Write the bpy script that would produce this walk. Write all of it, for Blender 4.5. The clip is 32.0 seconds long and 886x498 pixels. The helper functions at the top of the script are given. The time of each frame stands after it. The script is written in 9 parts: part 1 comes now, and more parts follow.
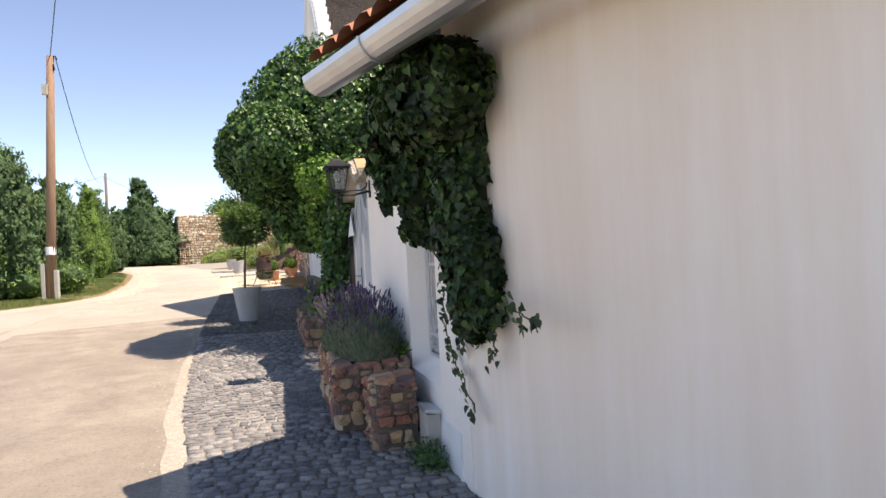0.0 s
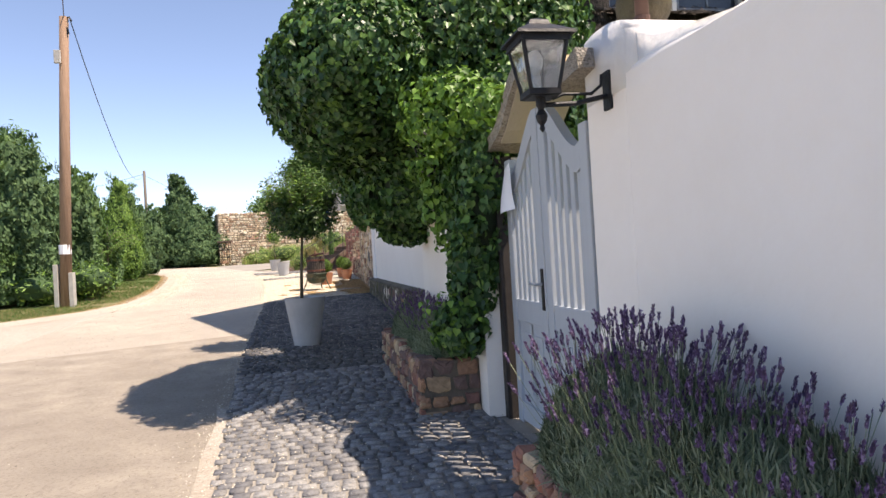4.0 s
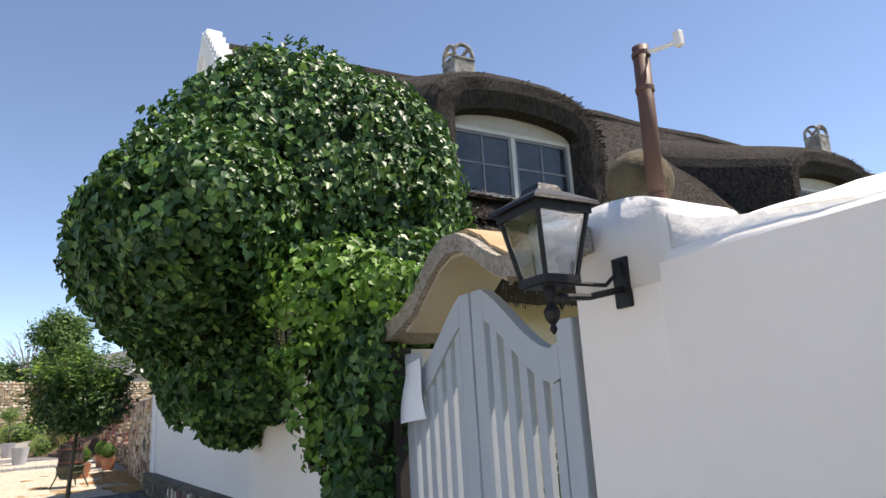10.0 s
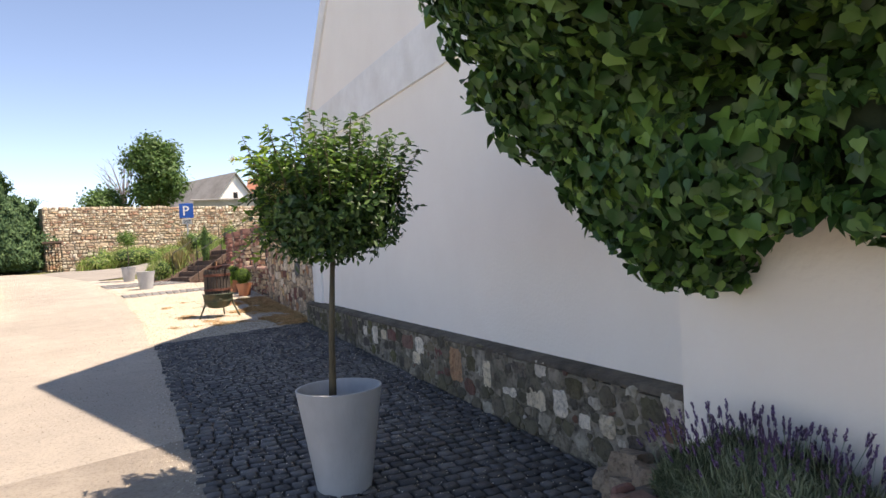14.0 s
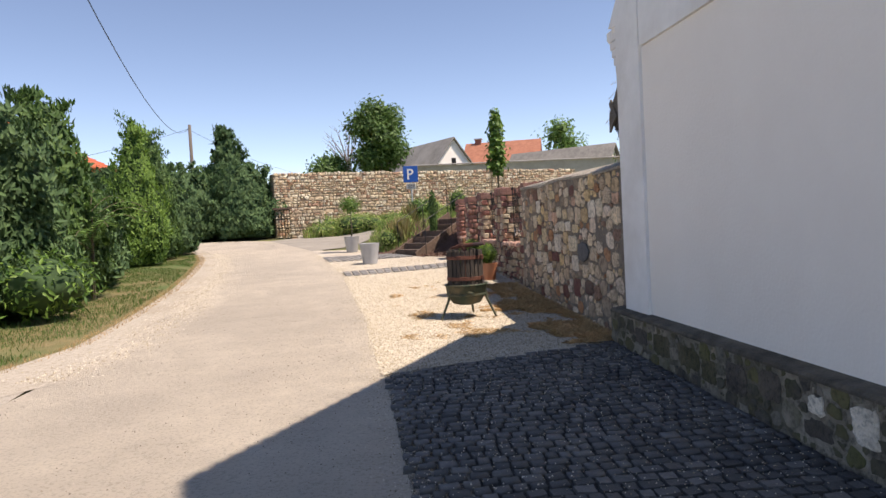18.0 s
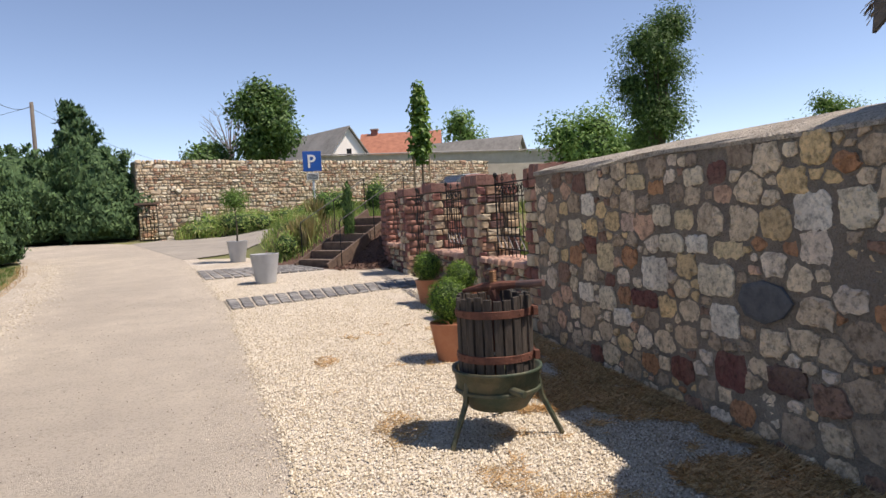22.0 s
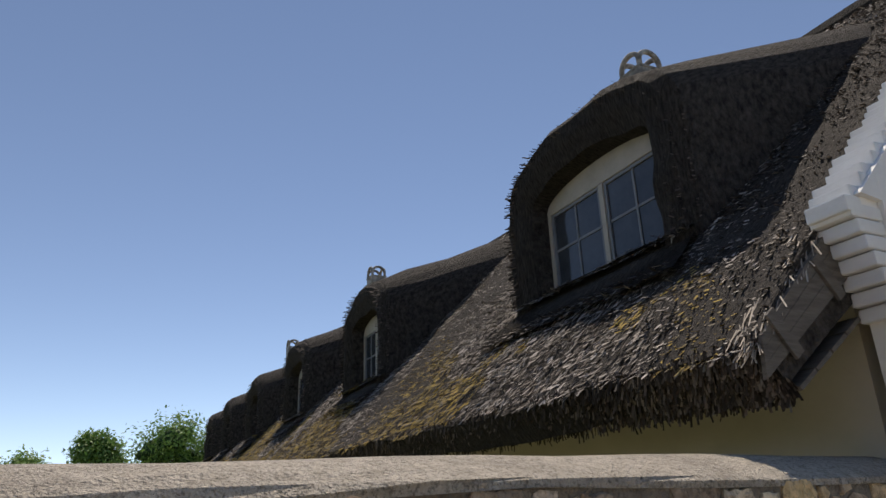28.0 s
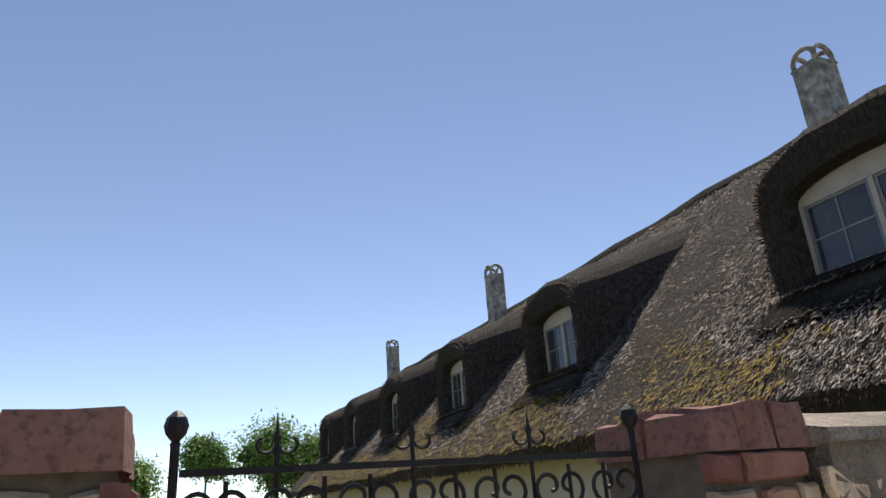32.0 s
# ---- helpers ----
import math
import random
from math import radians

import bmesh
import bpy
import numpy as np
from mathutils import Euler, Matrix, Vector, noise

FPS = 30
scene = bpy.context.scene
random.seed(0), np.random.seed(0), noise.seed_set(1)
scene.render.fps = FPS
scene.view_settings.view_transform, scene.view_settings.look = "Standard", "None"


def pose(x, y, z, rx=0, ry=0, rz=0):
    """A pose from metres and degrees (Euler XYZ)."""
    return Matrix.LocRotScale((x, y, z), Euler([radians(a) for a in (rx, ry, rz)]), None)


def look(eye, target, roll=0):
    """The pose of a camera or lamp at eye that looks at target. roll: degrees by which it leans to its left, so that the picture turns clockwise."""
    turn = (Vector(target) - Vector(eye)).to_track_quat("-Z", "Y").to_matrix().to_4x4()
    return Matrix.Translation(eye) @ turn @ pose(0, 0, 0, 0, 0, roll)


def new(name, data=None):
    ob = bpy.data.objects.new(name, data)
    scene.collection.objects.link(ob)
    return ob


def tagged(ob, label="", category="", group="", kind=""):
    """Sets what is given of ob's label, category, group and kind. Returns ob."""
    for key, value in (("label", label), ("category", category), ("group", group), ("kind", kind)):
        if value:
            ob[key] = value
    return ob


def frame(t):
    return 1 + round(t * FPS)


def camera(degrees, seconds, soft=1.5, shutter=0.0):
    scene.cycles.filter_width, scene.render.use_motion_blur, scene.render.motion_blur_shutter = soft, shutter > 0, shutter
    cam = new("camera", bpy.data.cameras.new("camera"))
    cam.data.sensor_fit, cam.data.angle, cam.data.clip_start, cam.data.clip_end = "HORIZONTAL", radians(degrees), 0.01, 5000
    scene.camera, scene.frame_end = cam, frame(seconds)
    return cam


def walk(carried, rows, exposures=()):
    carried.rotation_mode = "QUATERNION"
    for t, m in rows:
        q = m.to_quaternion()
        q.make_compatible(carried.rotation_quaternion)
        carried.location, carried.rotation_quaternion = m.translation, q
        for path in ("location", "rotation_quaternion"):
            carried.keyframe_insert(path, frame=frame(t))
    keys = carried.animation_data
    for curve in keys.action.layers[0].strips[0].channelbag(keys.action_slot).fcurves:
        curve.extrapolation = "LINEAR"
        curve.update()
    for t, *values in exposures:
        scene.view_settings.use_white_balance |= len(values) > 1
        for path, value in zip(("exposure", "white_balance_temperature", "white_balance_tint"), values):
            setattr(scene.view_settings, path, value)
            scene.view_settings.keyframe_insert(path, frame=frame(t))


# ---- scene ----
cam = camera(66.1, 32.0)
METRES, EYE, TILT, LEAN, TURN = 25.4, 1.5, 0.0, 0.0, -14.4
ROWS = [
    (0.0, 0.0, 0.0, 0.0, 0.01, 0.12, 3.18),
    (0.5, -0.0103, 0.0176, 0.0, 6.67, 0.45, 3.06),
    (1.0, -0.0192, 0.0374, -0.0009, 8.38, 0.48, 3.11),
    (1.5, -0.0281, 0.056, -0.0017, 11.76, 0.59, 3.22),
    (2.0, -0.0354, 0.0738, -0.0014, 12.74, 0.76, 3.17),
    (2.5, -0.0424, 0.0925, -0.0013, 11.86, 0.59, 3.13),
    (3.0, -0.0483, 0.1113, -0.0018, 6.09, 0.15, 3.46),
    (3.5, -0.0492, 0.1286, -0.0029, 5.63, 0.38, 3.61),
    (4.0, -0.049, 0.1413, -0.0008, 3.2, 0.37, 3.41),
    (4.5, -0.0477, 0.1474, 0.0055, -6.11, 0.33, 3.38),
    (6.5, -0.0519, 0.1475, 0.0116, -13.12, 5.64, 3.55),
    (7.0, -0.0514, 0.1474, 0.0115, -13.46, 8.58, 3.62),
    (7.5, -0.0511, 0.1474, 0.0115, -13.76, 11.54, 3.57),
    (8.0, -0.0505, 0.1485, 0.011, -13.92, 13.93, 3.56),
    (8.5, -0.0522, 0.1527, 0.0101, -14.08, 13.86, 3.37),
    (9.0, -0.058, 0.1593, 0.0103, -14.25, 13.83, 3.23),
    (9.5, -0.0643, 0.1683, 0.0093, -14.56, 13.75, 3.24),
    (10.0, -0.0715, 0.18, 0.0097, -15.08, 13.65, 3.26),
    (10.5, -0.0808, 0.1912, 0.0108, -16.04, 13.63, 3.25),
    (11.0, -0.0889, 0.2047, 0.0099, -20.72, 13.46, 3.21),
    (11.5, -0.0975, 0.2193, 0.0106, -22.28, 13.37, 3.19),
    (12.0, -0.1062, 0.2347, 0.011, -21.97, 13.25, 3.14),
    (12.5, -0.1135, 0.252, 0.012, -19.39, 13.36, 3.3),
    (13.0, -0.1214, 0.269, 0.0123, -15.91, 11.6, 3.39),
    (13.5, -0.1283, 0.2863, 0.0123, -13.31, 5.1, 3.47),
    (14.0, -0.1338, 0.305, 0.0131, -9.73, -0.58, 3.44),
    (14.5, -0.1391, 0.3243, 0.0133, -9.03, -3.07, 3.46),
    (16.5, -0.1549, 0.4075, 0.0152, -0.52, -2.67, 3.15),
    (17.0, -0.1613, 0.4276, 0.0154, 5.27, -2.3, 2.98),
    (17.5, -0.1677, 0.4488, 0.0163, 7.59, -2.34, 2.94),
    (18.0, -0.1751, 0.4684, 0.0176, 7.63, -2.35, 3.06),
    (18.5, -0.1808, 0.4888, 0.0189, 7.41, -2.5, 3.15),
    (19.0, -0.1871, 0.5087, 0.0191, 7.15, -2.58, 3.16),
    (19.5, -0.1912, 0.5297, 0.0191, 6.73, -2.65, 3.21),
    (20.0, -0.1968, 0.5514, 0.0193, 6.07, -2.69, 3.02),
    (20.5, -0.2042, 0.5748, 0.0189, 5.25, -2.86, 2.98),
    (21.0, -0.2106, 0.5969, 0.0195, 3.8, -2.91, 2.84),
    (21.5, -0.2182, 0.6172, 0.0218, 2.04, -3.05, 3.03),
    (22.0, -0.2243, 0.6384, 0.0231, -1.83, -3.26, 3.02),
    (22.5, -0.2309, 0.6605, 0.0242, -4.58, -3.47, 2.94),
    (23.0, -0.2353, 0.6827, 0.0243, -8.67, -3.54, 3.12),
    (23.5, -0.2402, 0.7037, 0.025, -14.78, -3.73, 3.0),
    (24.0, -0.2428, 0.7238, 0.0253, -21.93, -4.02, 3.09),
    (24.5, -0.2453, 0.7438, 0.0265, -31.31, -4.4, 2.78),
    (25.0, -0.2462, 0.7615, 0.0286, -45.28, -5.01, 2.67),
    (25.5, -0.2447, 0.7763, 0.0305, -62.73, -5.45, 2.24),
    (27.5, -0.246, 0.8241, 0.0333, -100.25, 10.93, 1.67),
    (28.0, -0.2447, 0.8352, 0.0332, -101.14, 20.29, 1.93),
    (28.5, -0.2449, 0.8472, 0.0326, -102.34, 21.11, 1.96),
    (29.0, -0.2461, 0.8618, 0.0321, -102.58, 21.42, 2.01),
    (29.5, -0.2471, 0.8786, 0.0325, -102.33, 21.57, 2.14),
    (30.0, -0.2496, 0.8949, 0.0316, -101.12, 21.93, 2.49),
    (30.5, -0.2509, 0.9086, 0.0307, -100.88, 22.02, 2.68),
    (31.0, -0.2521, 0.9218, 0.0307, -101.01, 22.05, 2.97),
    (31.5, -0.2535, 0.9327, 0.0297, -99.34, 22.23, 3.23),
    (32.0, -0.2539, 0.9384, 0.0303, -97.46, 20.23, 3.64),
]
EXPOSURES = [(0.0, 1.0, 7650, 18), (1.5, 0.83, 7300, 17), (3.0, 0.92, 7350, 17.5), (4.0, 1.0, 7450, 18), (7.0, 0.78, 7200, 15), (9.0, 0.66, 7000, 14), (10.0, 0.83, 7100, 14), (11.0, 1.09, 7150, 16), (12.6, 1.42, 7250, 17), (13.2, 1.28, 7350, 17), (14.0, 0.97, 7600, 18),
             (16.5, 0.82, 7550, 18), (18.0, 0.54, 7400, 18), (21.0, 0.4, 7200, 17), (23.0, 0.38, 7100, 17), (25.0, 0.47, 7300, 19), (27.5, 0.0, 7200, 13), (29.0, 0.05, 7200, 13), (32.0, 0.4, 7300, 13)]
walk(cam, [(t, pose(0, 0, EYE, TILT, LEAN, TURN) @ pose(METRES * x, METRES * y, METRES * z, 90 + pitch, roll, yaw)) for t, x, y, z, yaw, pitch, roll in ROWS], EXPOSURES)

# ---- world, sun, exposure ----
SUN = Vector((3.5, -1.65, 7.1)).normalized()
world = bpy.data.worlds.new("sky")
world.use_nodes = True
scene.world = world
wn = world.node_tree.nodes
sky = wn.new("ShaderNodeTexSky")
sky.sky_type, sky.sun_disc = "NISHITA", False
sky.sun_elevation, sky.sun_rotation = radians(61), radians(115)
sky.air_density, sky.dust_density, sky.ozone_density = 1.0, 0.0, 0.3
sky.altitude = 4200
world.node_tree.links.new(sky.outputs[0], wn["Background"].inputs[0])
wn["Background"].inputs[1].default_value = 0.15
sun_data = bpy.data.lights.new("sun", "SUN")
sun_data.energy, sun_data.angle, sun_data.color = 4.3, radians(0.53), (1.0, 0.945, 0.86)
sun = new("sun", sun_data)
sun.matrix_basis = look(SUN * 60, (0, 0, 0))

# ---- materials ----
MATS = {}


def mat(name, cols, scale=6.0, rough=0.85, bump=0.25, bscale=60.0, metal=0.0, rand="", pal=None, stain=None, sscale=0.7,
        samount=0.35, stretch=None, trans=0.0, spec=0.5, bdist=0.01, pits=0.0, pit_amount=0.6):
    """Colour from noise between cols; rand 'object' or 'island' picks from pal; stain adds large soft patches; bump gives fine relief."""
    if name in MATS:
        return MATS[name]
    m = bpy.data.materials.new(name)
    m.use_nodes = True
    nt = m.node_tree
    n, lk = nt.nodes, nt.links.new
    bs = n["Principled BSDF"]
    bs.inputs["Roughness"].default_value, bs.inputs["Metallic"].default_value = rough, metal
    bs.inputs["Specular IOR Level"].default_value = spec
    place = n.new("ShaderNodeNewGeometry").outputs["Position"]
    vec = place
    if stretch:
        mp = n.new("ShaderNodeMapping")
        mp.inputs["Scale"].default_value = stretch
        lk(vec, mp.inputs[0])
        vec = mp.outputs[0]
    nz = n.new("ShaderNodeTexNoise")
    nz.inputs["Scale"].default_value, nz.inputs["Detail"].default_value, nz.inputs["Roughness"].default_value = scale, 6, 0.65
    lk(vec, nz.inputs["Vector"])
    rp = n.new("ShaderNodeValToRGB")
    rp.color_ramp.elements[0].position, rp.color_ramp.elements[1].position = 0.3, 0.7
    for e, c in zip(rp.color_ramp.elements, (cols[0], cols[-1])):
        e.color = (*c, 1)
    if len(cols) == 3:
        rp.color_ramp.elements.new(0.5).color = (*cols[1], 1)
    lk(nz.outputs[0], rp.inputs[0])
    col = rp.outputs[0]
    if rand:
        src = n.new("ShaderNodeObjectInfo" if rand == "object" else "ShaderNodeNewGeometry").outputs["Random" if rand == "object" else "Random Per Island"]
        pr = n.new("ShaderNodeValToRGB")
        pr.color_ramp.interpolation = "CONSTANT"
        els = pr.color_ramp.elements
        while len(els) < len(pal):
            els.new(0.5)
        for i, c in enumerate(pal):
            els[i].position = i / len(pal)
        for i, c in enumerate(pal):
            els[i].color = (*c, 1)
        lk(src, pr.inputs[0])
        mx = n.new("ShaderNodeMix")
        mx.data_type, mx.blend_type = "RGBA", "MULTIPLY"
        mx.inputs[0].default_value = 1.0
        lk(pr.outputs[0], mx.inputs[6])
        lk(col, mx.inputs[7])
        col = mx.outputs[2]
    if stain:
        sn = n.new("ShaderNodeTexNoise")
        sn.inputs["Scale"].default_value, sn.inputs["Detail"].default_value = sscale, 5
        lk(place, sn.inputs["Vector"])
        sr = n.new("ShaderNodeMapRange")
        sr.inputs[1].default_value, sr.inputs[2].default_value, sr.inputs[4].default_value = 0.42, 0.68, samount
        lk(sn.outputs[0], sr.inputs[0])
        sx = n.new("ShaderNodeMix")
        sx.data_type = "RGBA"
        lk(sr.outputs[0], sx.inputs[0])
        lk(col, sx.inputs[6])
        sx.inputs[7].default_value = (*stain, 1)
        col = sx.outputs[2]
    if pits:
        pn = n.new("ShaderNodeTexNoise")
        pn.inputs["Scale"].default_value, pn.inputs["Detail"].default_value, pn.inputs["Roughness"].default_value = pits, 4, 0.7
        lk(place, pn.inputs["Vector"])
        pm = n.new("ShaderNodeMapRange")
        pm.inputs[1].default_value, pm.inputs[2].default_value, pm.inputs[3].default_value, pm.inputs[4].default_value = 0.36, 0.5, 1 - pit_amount, 1.0
        lk(pn.outputs[0], pm.inputs[0])
        px2 = n.new("ShaderNodeMix")
        px2.data_type, px2.blend_type = "RGBA", "MULTIPLY"
        px2.inputs[0].default_value = 1.0
        lk(col, px2.inputs[6])
        lk(pm.outputs[0], px2.inputs[7])
        col = px2.outputs[2]
    lk(col, bs.inputs["Base Color"])
    if bump:
        bn = n.new("ShaderNodeTexNoise")
        bn.inputs["Scale"].default_value, bn.inputs["Detail"].default_value = bscale, 5
        lk(vec, bn.inputs["Vector"])
        bp = n.new("ShaderNodeBump")
        bp.inputs["Strength"].default_value, bp.inputs["Distance"].default_value = bump, bdist
        lk(bn.outputs[0], bp.inputs["Height"])
        lk(bp.outputs[0], bs.inputs["Normal"])
    if trans:
        tr = n.new("ShaderNodeBsdfTranslucent")
        lk(col, tr.inputs[0])
        ms = n.new("ShaderNodeMixShader")
        ms.inputs[0].default_value = trans
        lk(bs.outputs[0], ms.inputs[1])
        lk(tr.outputs[0], ms.inputs[2])
        lk(ms.outputs[0], n["Material Output"].inputs[0])
    MATS[name] = m
    return m


def glass_mat(name, tint, rough=0.02):
    m = bpy.data.materials.new(name)
    m.use_nodes = True
    nt = m.node_tree
    bs = nt.nodes["Principled BSDF"]
    bs.inputs["Base Color"].default_value = (*tint, 1)
    bs.inputs["Transmission Weight"].default_value, bs.inputs["Roughness"].default_value, bs.inputs["IOR"].default_value = 1.0, rough, 1.45
    return m


# Tan patches put warm light bounced off the road into the plaster.
PLASTER = mat("lime_plaster", ((0.9, 0.845, 0.775), (0.93, 0.885, 0.825)), 2.5, 0.9, 0.35, 14, stain=(0.82, 0.72, 0.61), sscale=0.5, samount=0.26, bdist=0.02)
# Pale upright streaks are reflected sunlight put into the colour; tan patches are bounce.
PLASTER3 = mat("light_streaked_plaster", ((0.84, 0.755, 0.67), (0.88, 0.81, 0.735), (0.92, 0.88, 0.83)), 2.2, 0.9, 0.35, 10, stretch=(2.2, 2.2, 0.16), stain=(0.74, 0.6, 0.47), sscale=0.6, samount=0.4, bdist=0.02)
# Warmer than the limewash strips: bounced road light is put into this colour.
PLASTER2 = mat("grey_white_plaster", ((0.87, 0.825, 0.77), (0.91, 0.87, 0.815)), 1.5, 0.9, 0.3, 40, stain=(0.78, 0.71, 0.63), sscale=0.4, samount=0.2)
CREAM = mat("cream_plaster", ((0.55, 0.5, 0.42), (0.64, 0.58, 0.5)), 2, 0.9, 0.2, 40)
LIME = mat("white_limewash", ((0.78, 0.78, 0.77), (0.86, 0.86, 0.85)), 5, 0.85, 0.5, 25, stain=(0.5, 0.45, 0.4), sscale=2.0, samount=0.25)
ASPHALT = mat("worn_asphalt", ((0.46, 0.405, 0.335), (0.6, 0.53, 0.435)), 2.2, 0.92, 1.0, 130, stain=(0.42, 0.37, 0.31), sscale=0.45, samount=0.75, bdist=0.02, pits=45, pit_amount=0.25)
DRIVE = mat("grey_asphalt", ((0.24, 0.22, 0.19), (0.33, 0.3, 0.26)), 2, 0.92, 0.5, 200, stain=(0.4, 0.36, 0.3), sscale=0.6)
SAND = mat("sandy_gravel", ((0.34, 0.3, 0.25), (0.5, 0.45, 0.385)), 25, 0.95, 0.8, 120, stain=(0.35, 0.29, 0.22), sscale=0.9, samount=0.4, pits=60, pit_amount=0.3)
GRAVEL = mat("pale_gravel", ((0.38, 0.33, 0.27), (0.7, 0.64, 0.55)), 55, 0.95, 1.0, 70, stain=(0.3, 0.22, 0.13), sscale=0.8, samount=0.3, bdist=0.02)
EARTH = mat("dry_ground", ((0.13, 0.14, 0.05), (0.25, 0.22, 0.1)), 5, 0.95, 0.8, 50, stain=(0.09, 0.13, 0.035), sscale=0.5, samount=0.7)
JOINT_L = mat("grey_sand_joint", ((0.09, 0.085, 0.078), (0.2, 0.185, 0.165)), 40, 0.95, 0.8, 120, stain=(0.42, 0.385, 0.33), sscale=0.9, samount=0.75)
JOINT = mat("gritty_dark_joint", ((0.018, 0.017, 0.016), (0.07, 0.066, 0.06)), 40, 0.95, 0.8, 120)
SETT_P = [(0.058, 0.058, 0.06), (0.082, 0.082, 0.084), (0.125, 0.122, 0.121), (0.07, 0.07, 0.072), (0.043, 0.044, 0.047), (0.096, 0.093, 0.092)]
OLD_P = [(0.2, 0.197, 0.196), (0.265, 0.26, 0.252), (0.16, 0.159, 0.162), (0.315, 0.306, 0.29), (0.23, 0.223, 0.214)]
OLDSETT = mat("worn_grey_sett", ((0.75, 0.75, 0.75), (1.15, 1.15, 1.15)), 30, 0.85, 0.7, 80, rand="object", pal=OLD_P, pits=60, pit_amount=0.3)
OLDSETT_J = mat("worn_grey_sett_rest", ((0.75, 0.75, 0.75), (1.15, 1.15, 1.15)), 30, 0.85, 0.7, 80, rand="island", pal=OLD_P, pits=60, pit_amount=0.3)
SETT = mat("basalt_sett", ((0.75, 0.75, 0.75), (1.2, 1.2, 1.2)), 30, 0.75, 0.6, 80, rand="object", pal=SETT_P, stain=(0.24, 0.22, 0.19), sscale=1.1, samount=0.22)
SETT_J = mat("basalt_sett_rest", ((0.75, 0.75, 0.75), (1.2, 1.2, 1.2)), 30, 0.75, 0.6, 80, rand="island", pal=SETT_P, stain=(0.24, 0.22, 0.19), sscale=1.1, samount=0.22)
RUB_P = [(r * 1.04, g * 0.95, b * 0.86) for r, g, b in [(0.82, 0.76, 0.66), (0.76, 0.68, 0.55), (0.22, 0.1, 0.085), (0.66, 0.54, 0.37), (0.86, 0.81, 0.74), (0.5, 0.42, 0.33), (0.74, 0.6, 0.37), (0.38, 0.33, 0.28), (0.8, 0.72, 0.59), (0.56, 0.47, 0.37), (0.6, 0.53, 0.44), (0.76, 0.7, 0.64), (0.48, 0.27, 0.16), (0.72, 0.64, 0.52), (0.44, 0.38, 0.32), (0.68, 0.48, 0.38), (0.84, 0.77, 0.63), (0.3, 0.2, 0.165)]]
RUBBLE = mat("rubble_stone", ((0.48, 0.45, 0.41), (0.96, 0.95, 0.92), (1.18, 1.15, 1.08)), 14, 0.92, 1.0, 45, rand="object", pal=RUB_P, stain=(0.24, 0.18, 0.14), sscale=2.4, samount=0.45, pits=30, pit_amount=0.45, bdist=0.02)
RUB_J = mat("rubble_stone_rest", ((0.48, 0.45, 0.41), (0.96, 0.95, 0.92), (1.18, 1.15, 1.08)), 14, 0.92, 1.0, 45, rand="island", pal=RUB_P, stain=(0.24, 0.18, 0.14), sscale=2.4, samount=0.45, pits=30, pit_amount=0.45, bdist=0.02)
RED_P = [(0.3, 0.13, 0.105), (0.56, 0.44, 0.3), (0.23, 0.1, 0.088), (0.62, 0.52, 0.38), (0.36, 0.18, 0.14), (0.5, 0.3, 0.22), (0.66, 0.56, 0.4), (0.44, 0.28, 0.19), (0.66, 0.57, 0.43), (0.23, 0.105, 0.095), (0.48, 0.37, 0.26), (0.3, 0.16, 0.13), (0.56, 0.42, 0.28), (0.2, 0.12, 0.11)]
REDSTONE = mat("red_sandstone", ((0.6, 0.6, 0.6), (1.15, 1.12, 1.1)), 12, 0.9, 0.7, 45, rand="object", pal=RED_P)
FAR_P = [(0.7, 0.58, 0.42), (0.77, 0.69, 0.53), (0.6, 0.47, 0.33), (0.68, 0.54, 0.38), (0.5, 0.32, 0.22), (0.8, 0.73, 0.59), (0.64, 0.55, 0.42)]
FARST = mat("field_stone", ((0.7, 0.7, 0.7), (1.15, 1.1, 1.05)), 6, 0.9, 0.6, 30, rand="object", pal=FAR_P)
FARST_J = mat("field_stone_rest", ((0.7, 0.7, 0.7), (1.15, 1.1, 1.05)), 6, 0.9, 0.6, 30, rand="island", pal=FAR_P)
PLAN_P = [(0.38, 0.17, 0.115), (0.31, 0.15, 0.11), (0.52, 0.34, 0.19), (0.28, 0.17, 0.13), (0.44, 0.25, 0.15), (0.25, 0.13, 0.11), (0.54, 0.42, 0.28), (0.36, 0.21, 0.14), (0.46, 0.32, 0.2), (0.2, 0.13, 0.115)]
PLANST = mat("planter_stone", ((0.6, 0.6, 0.6), (1.15, 1.12, 1.1)), 12, 0.9, 0.7, 45, rand="object", pal=PLAN_P)
MORTAR = mat("grey_mortar", ((0.17, 0.142, 0.115), (0.34, 0.295, 0.24)), 9, 0.95, 1.0, 60, stain=(0.19, 0.15, 0.12), sscale=1.6, samount=0.6, pits=110, pit_amount=0.35, bdist=0.025)
DMORTAR = mat("dark_joint", ((0.09, 0.075, 0.06), (0.18, 0.15, 0.12)), 10, 0.95, 0.6, 60)
COPING = mat("rough_concrete", ((0.4, 0.35, 0.28), (0.66, 0.59, 0.5)), 20, 0.95, 1.0, 90, stain=(0.2, 0.17, 0.14), sscale=2.2, samount=0.5, pits=70, pit_amount=0.55, bdist=0.03)
THATCH = mat("weathered_thatch", ((0.014, 0.012, 0.011), (0.115, 0.1, 0.088)), 13, 0.95, 1.0, 34, stretch=(6, 1, 1), stain=(0.16, 0.11, 0.02), sscale=0.9, samount=0.0, bdist=0.06, spec=0.2)
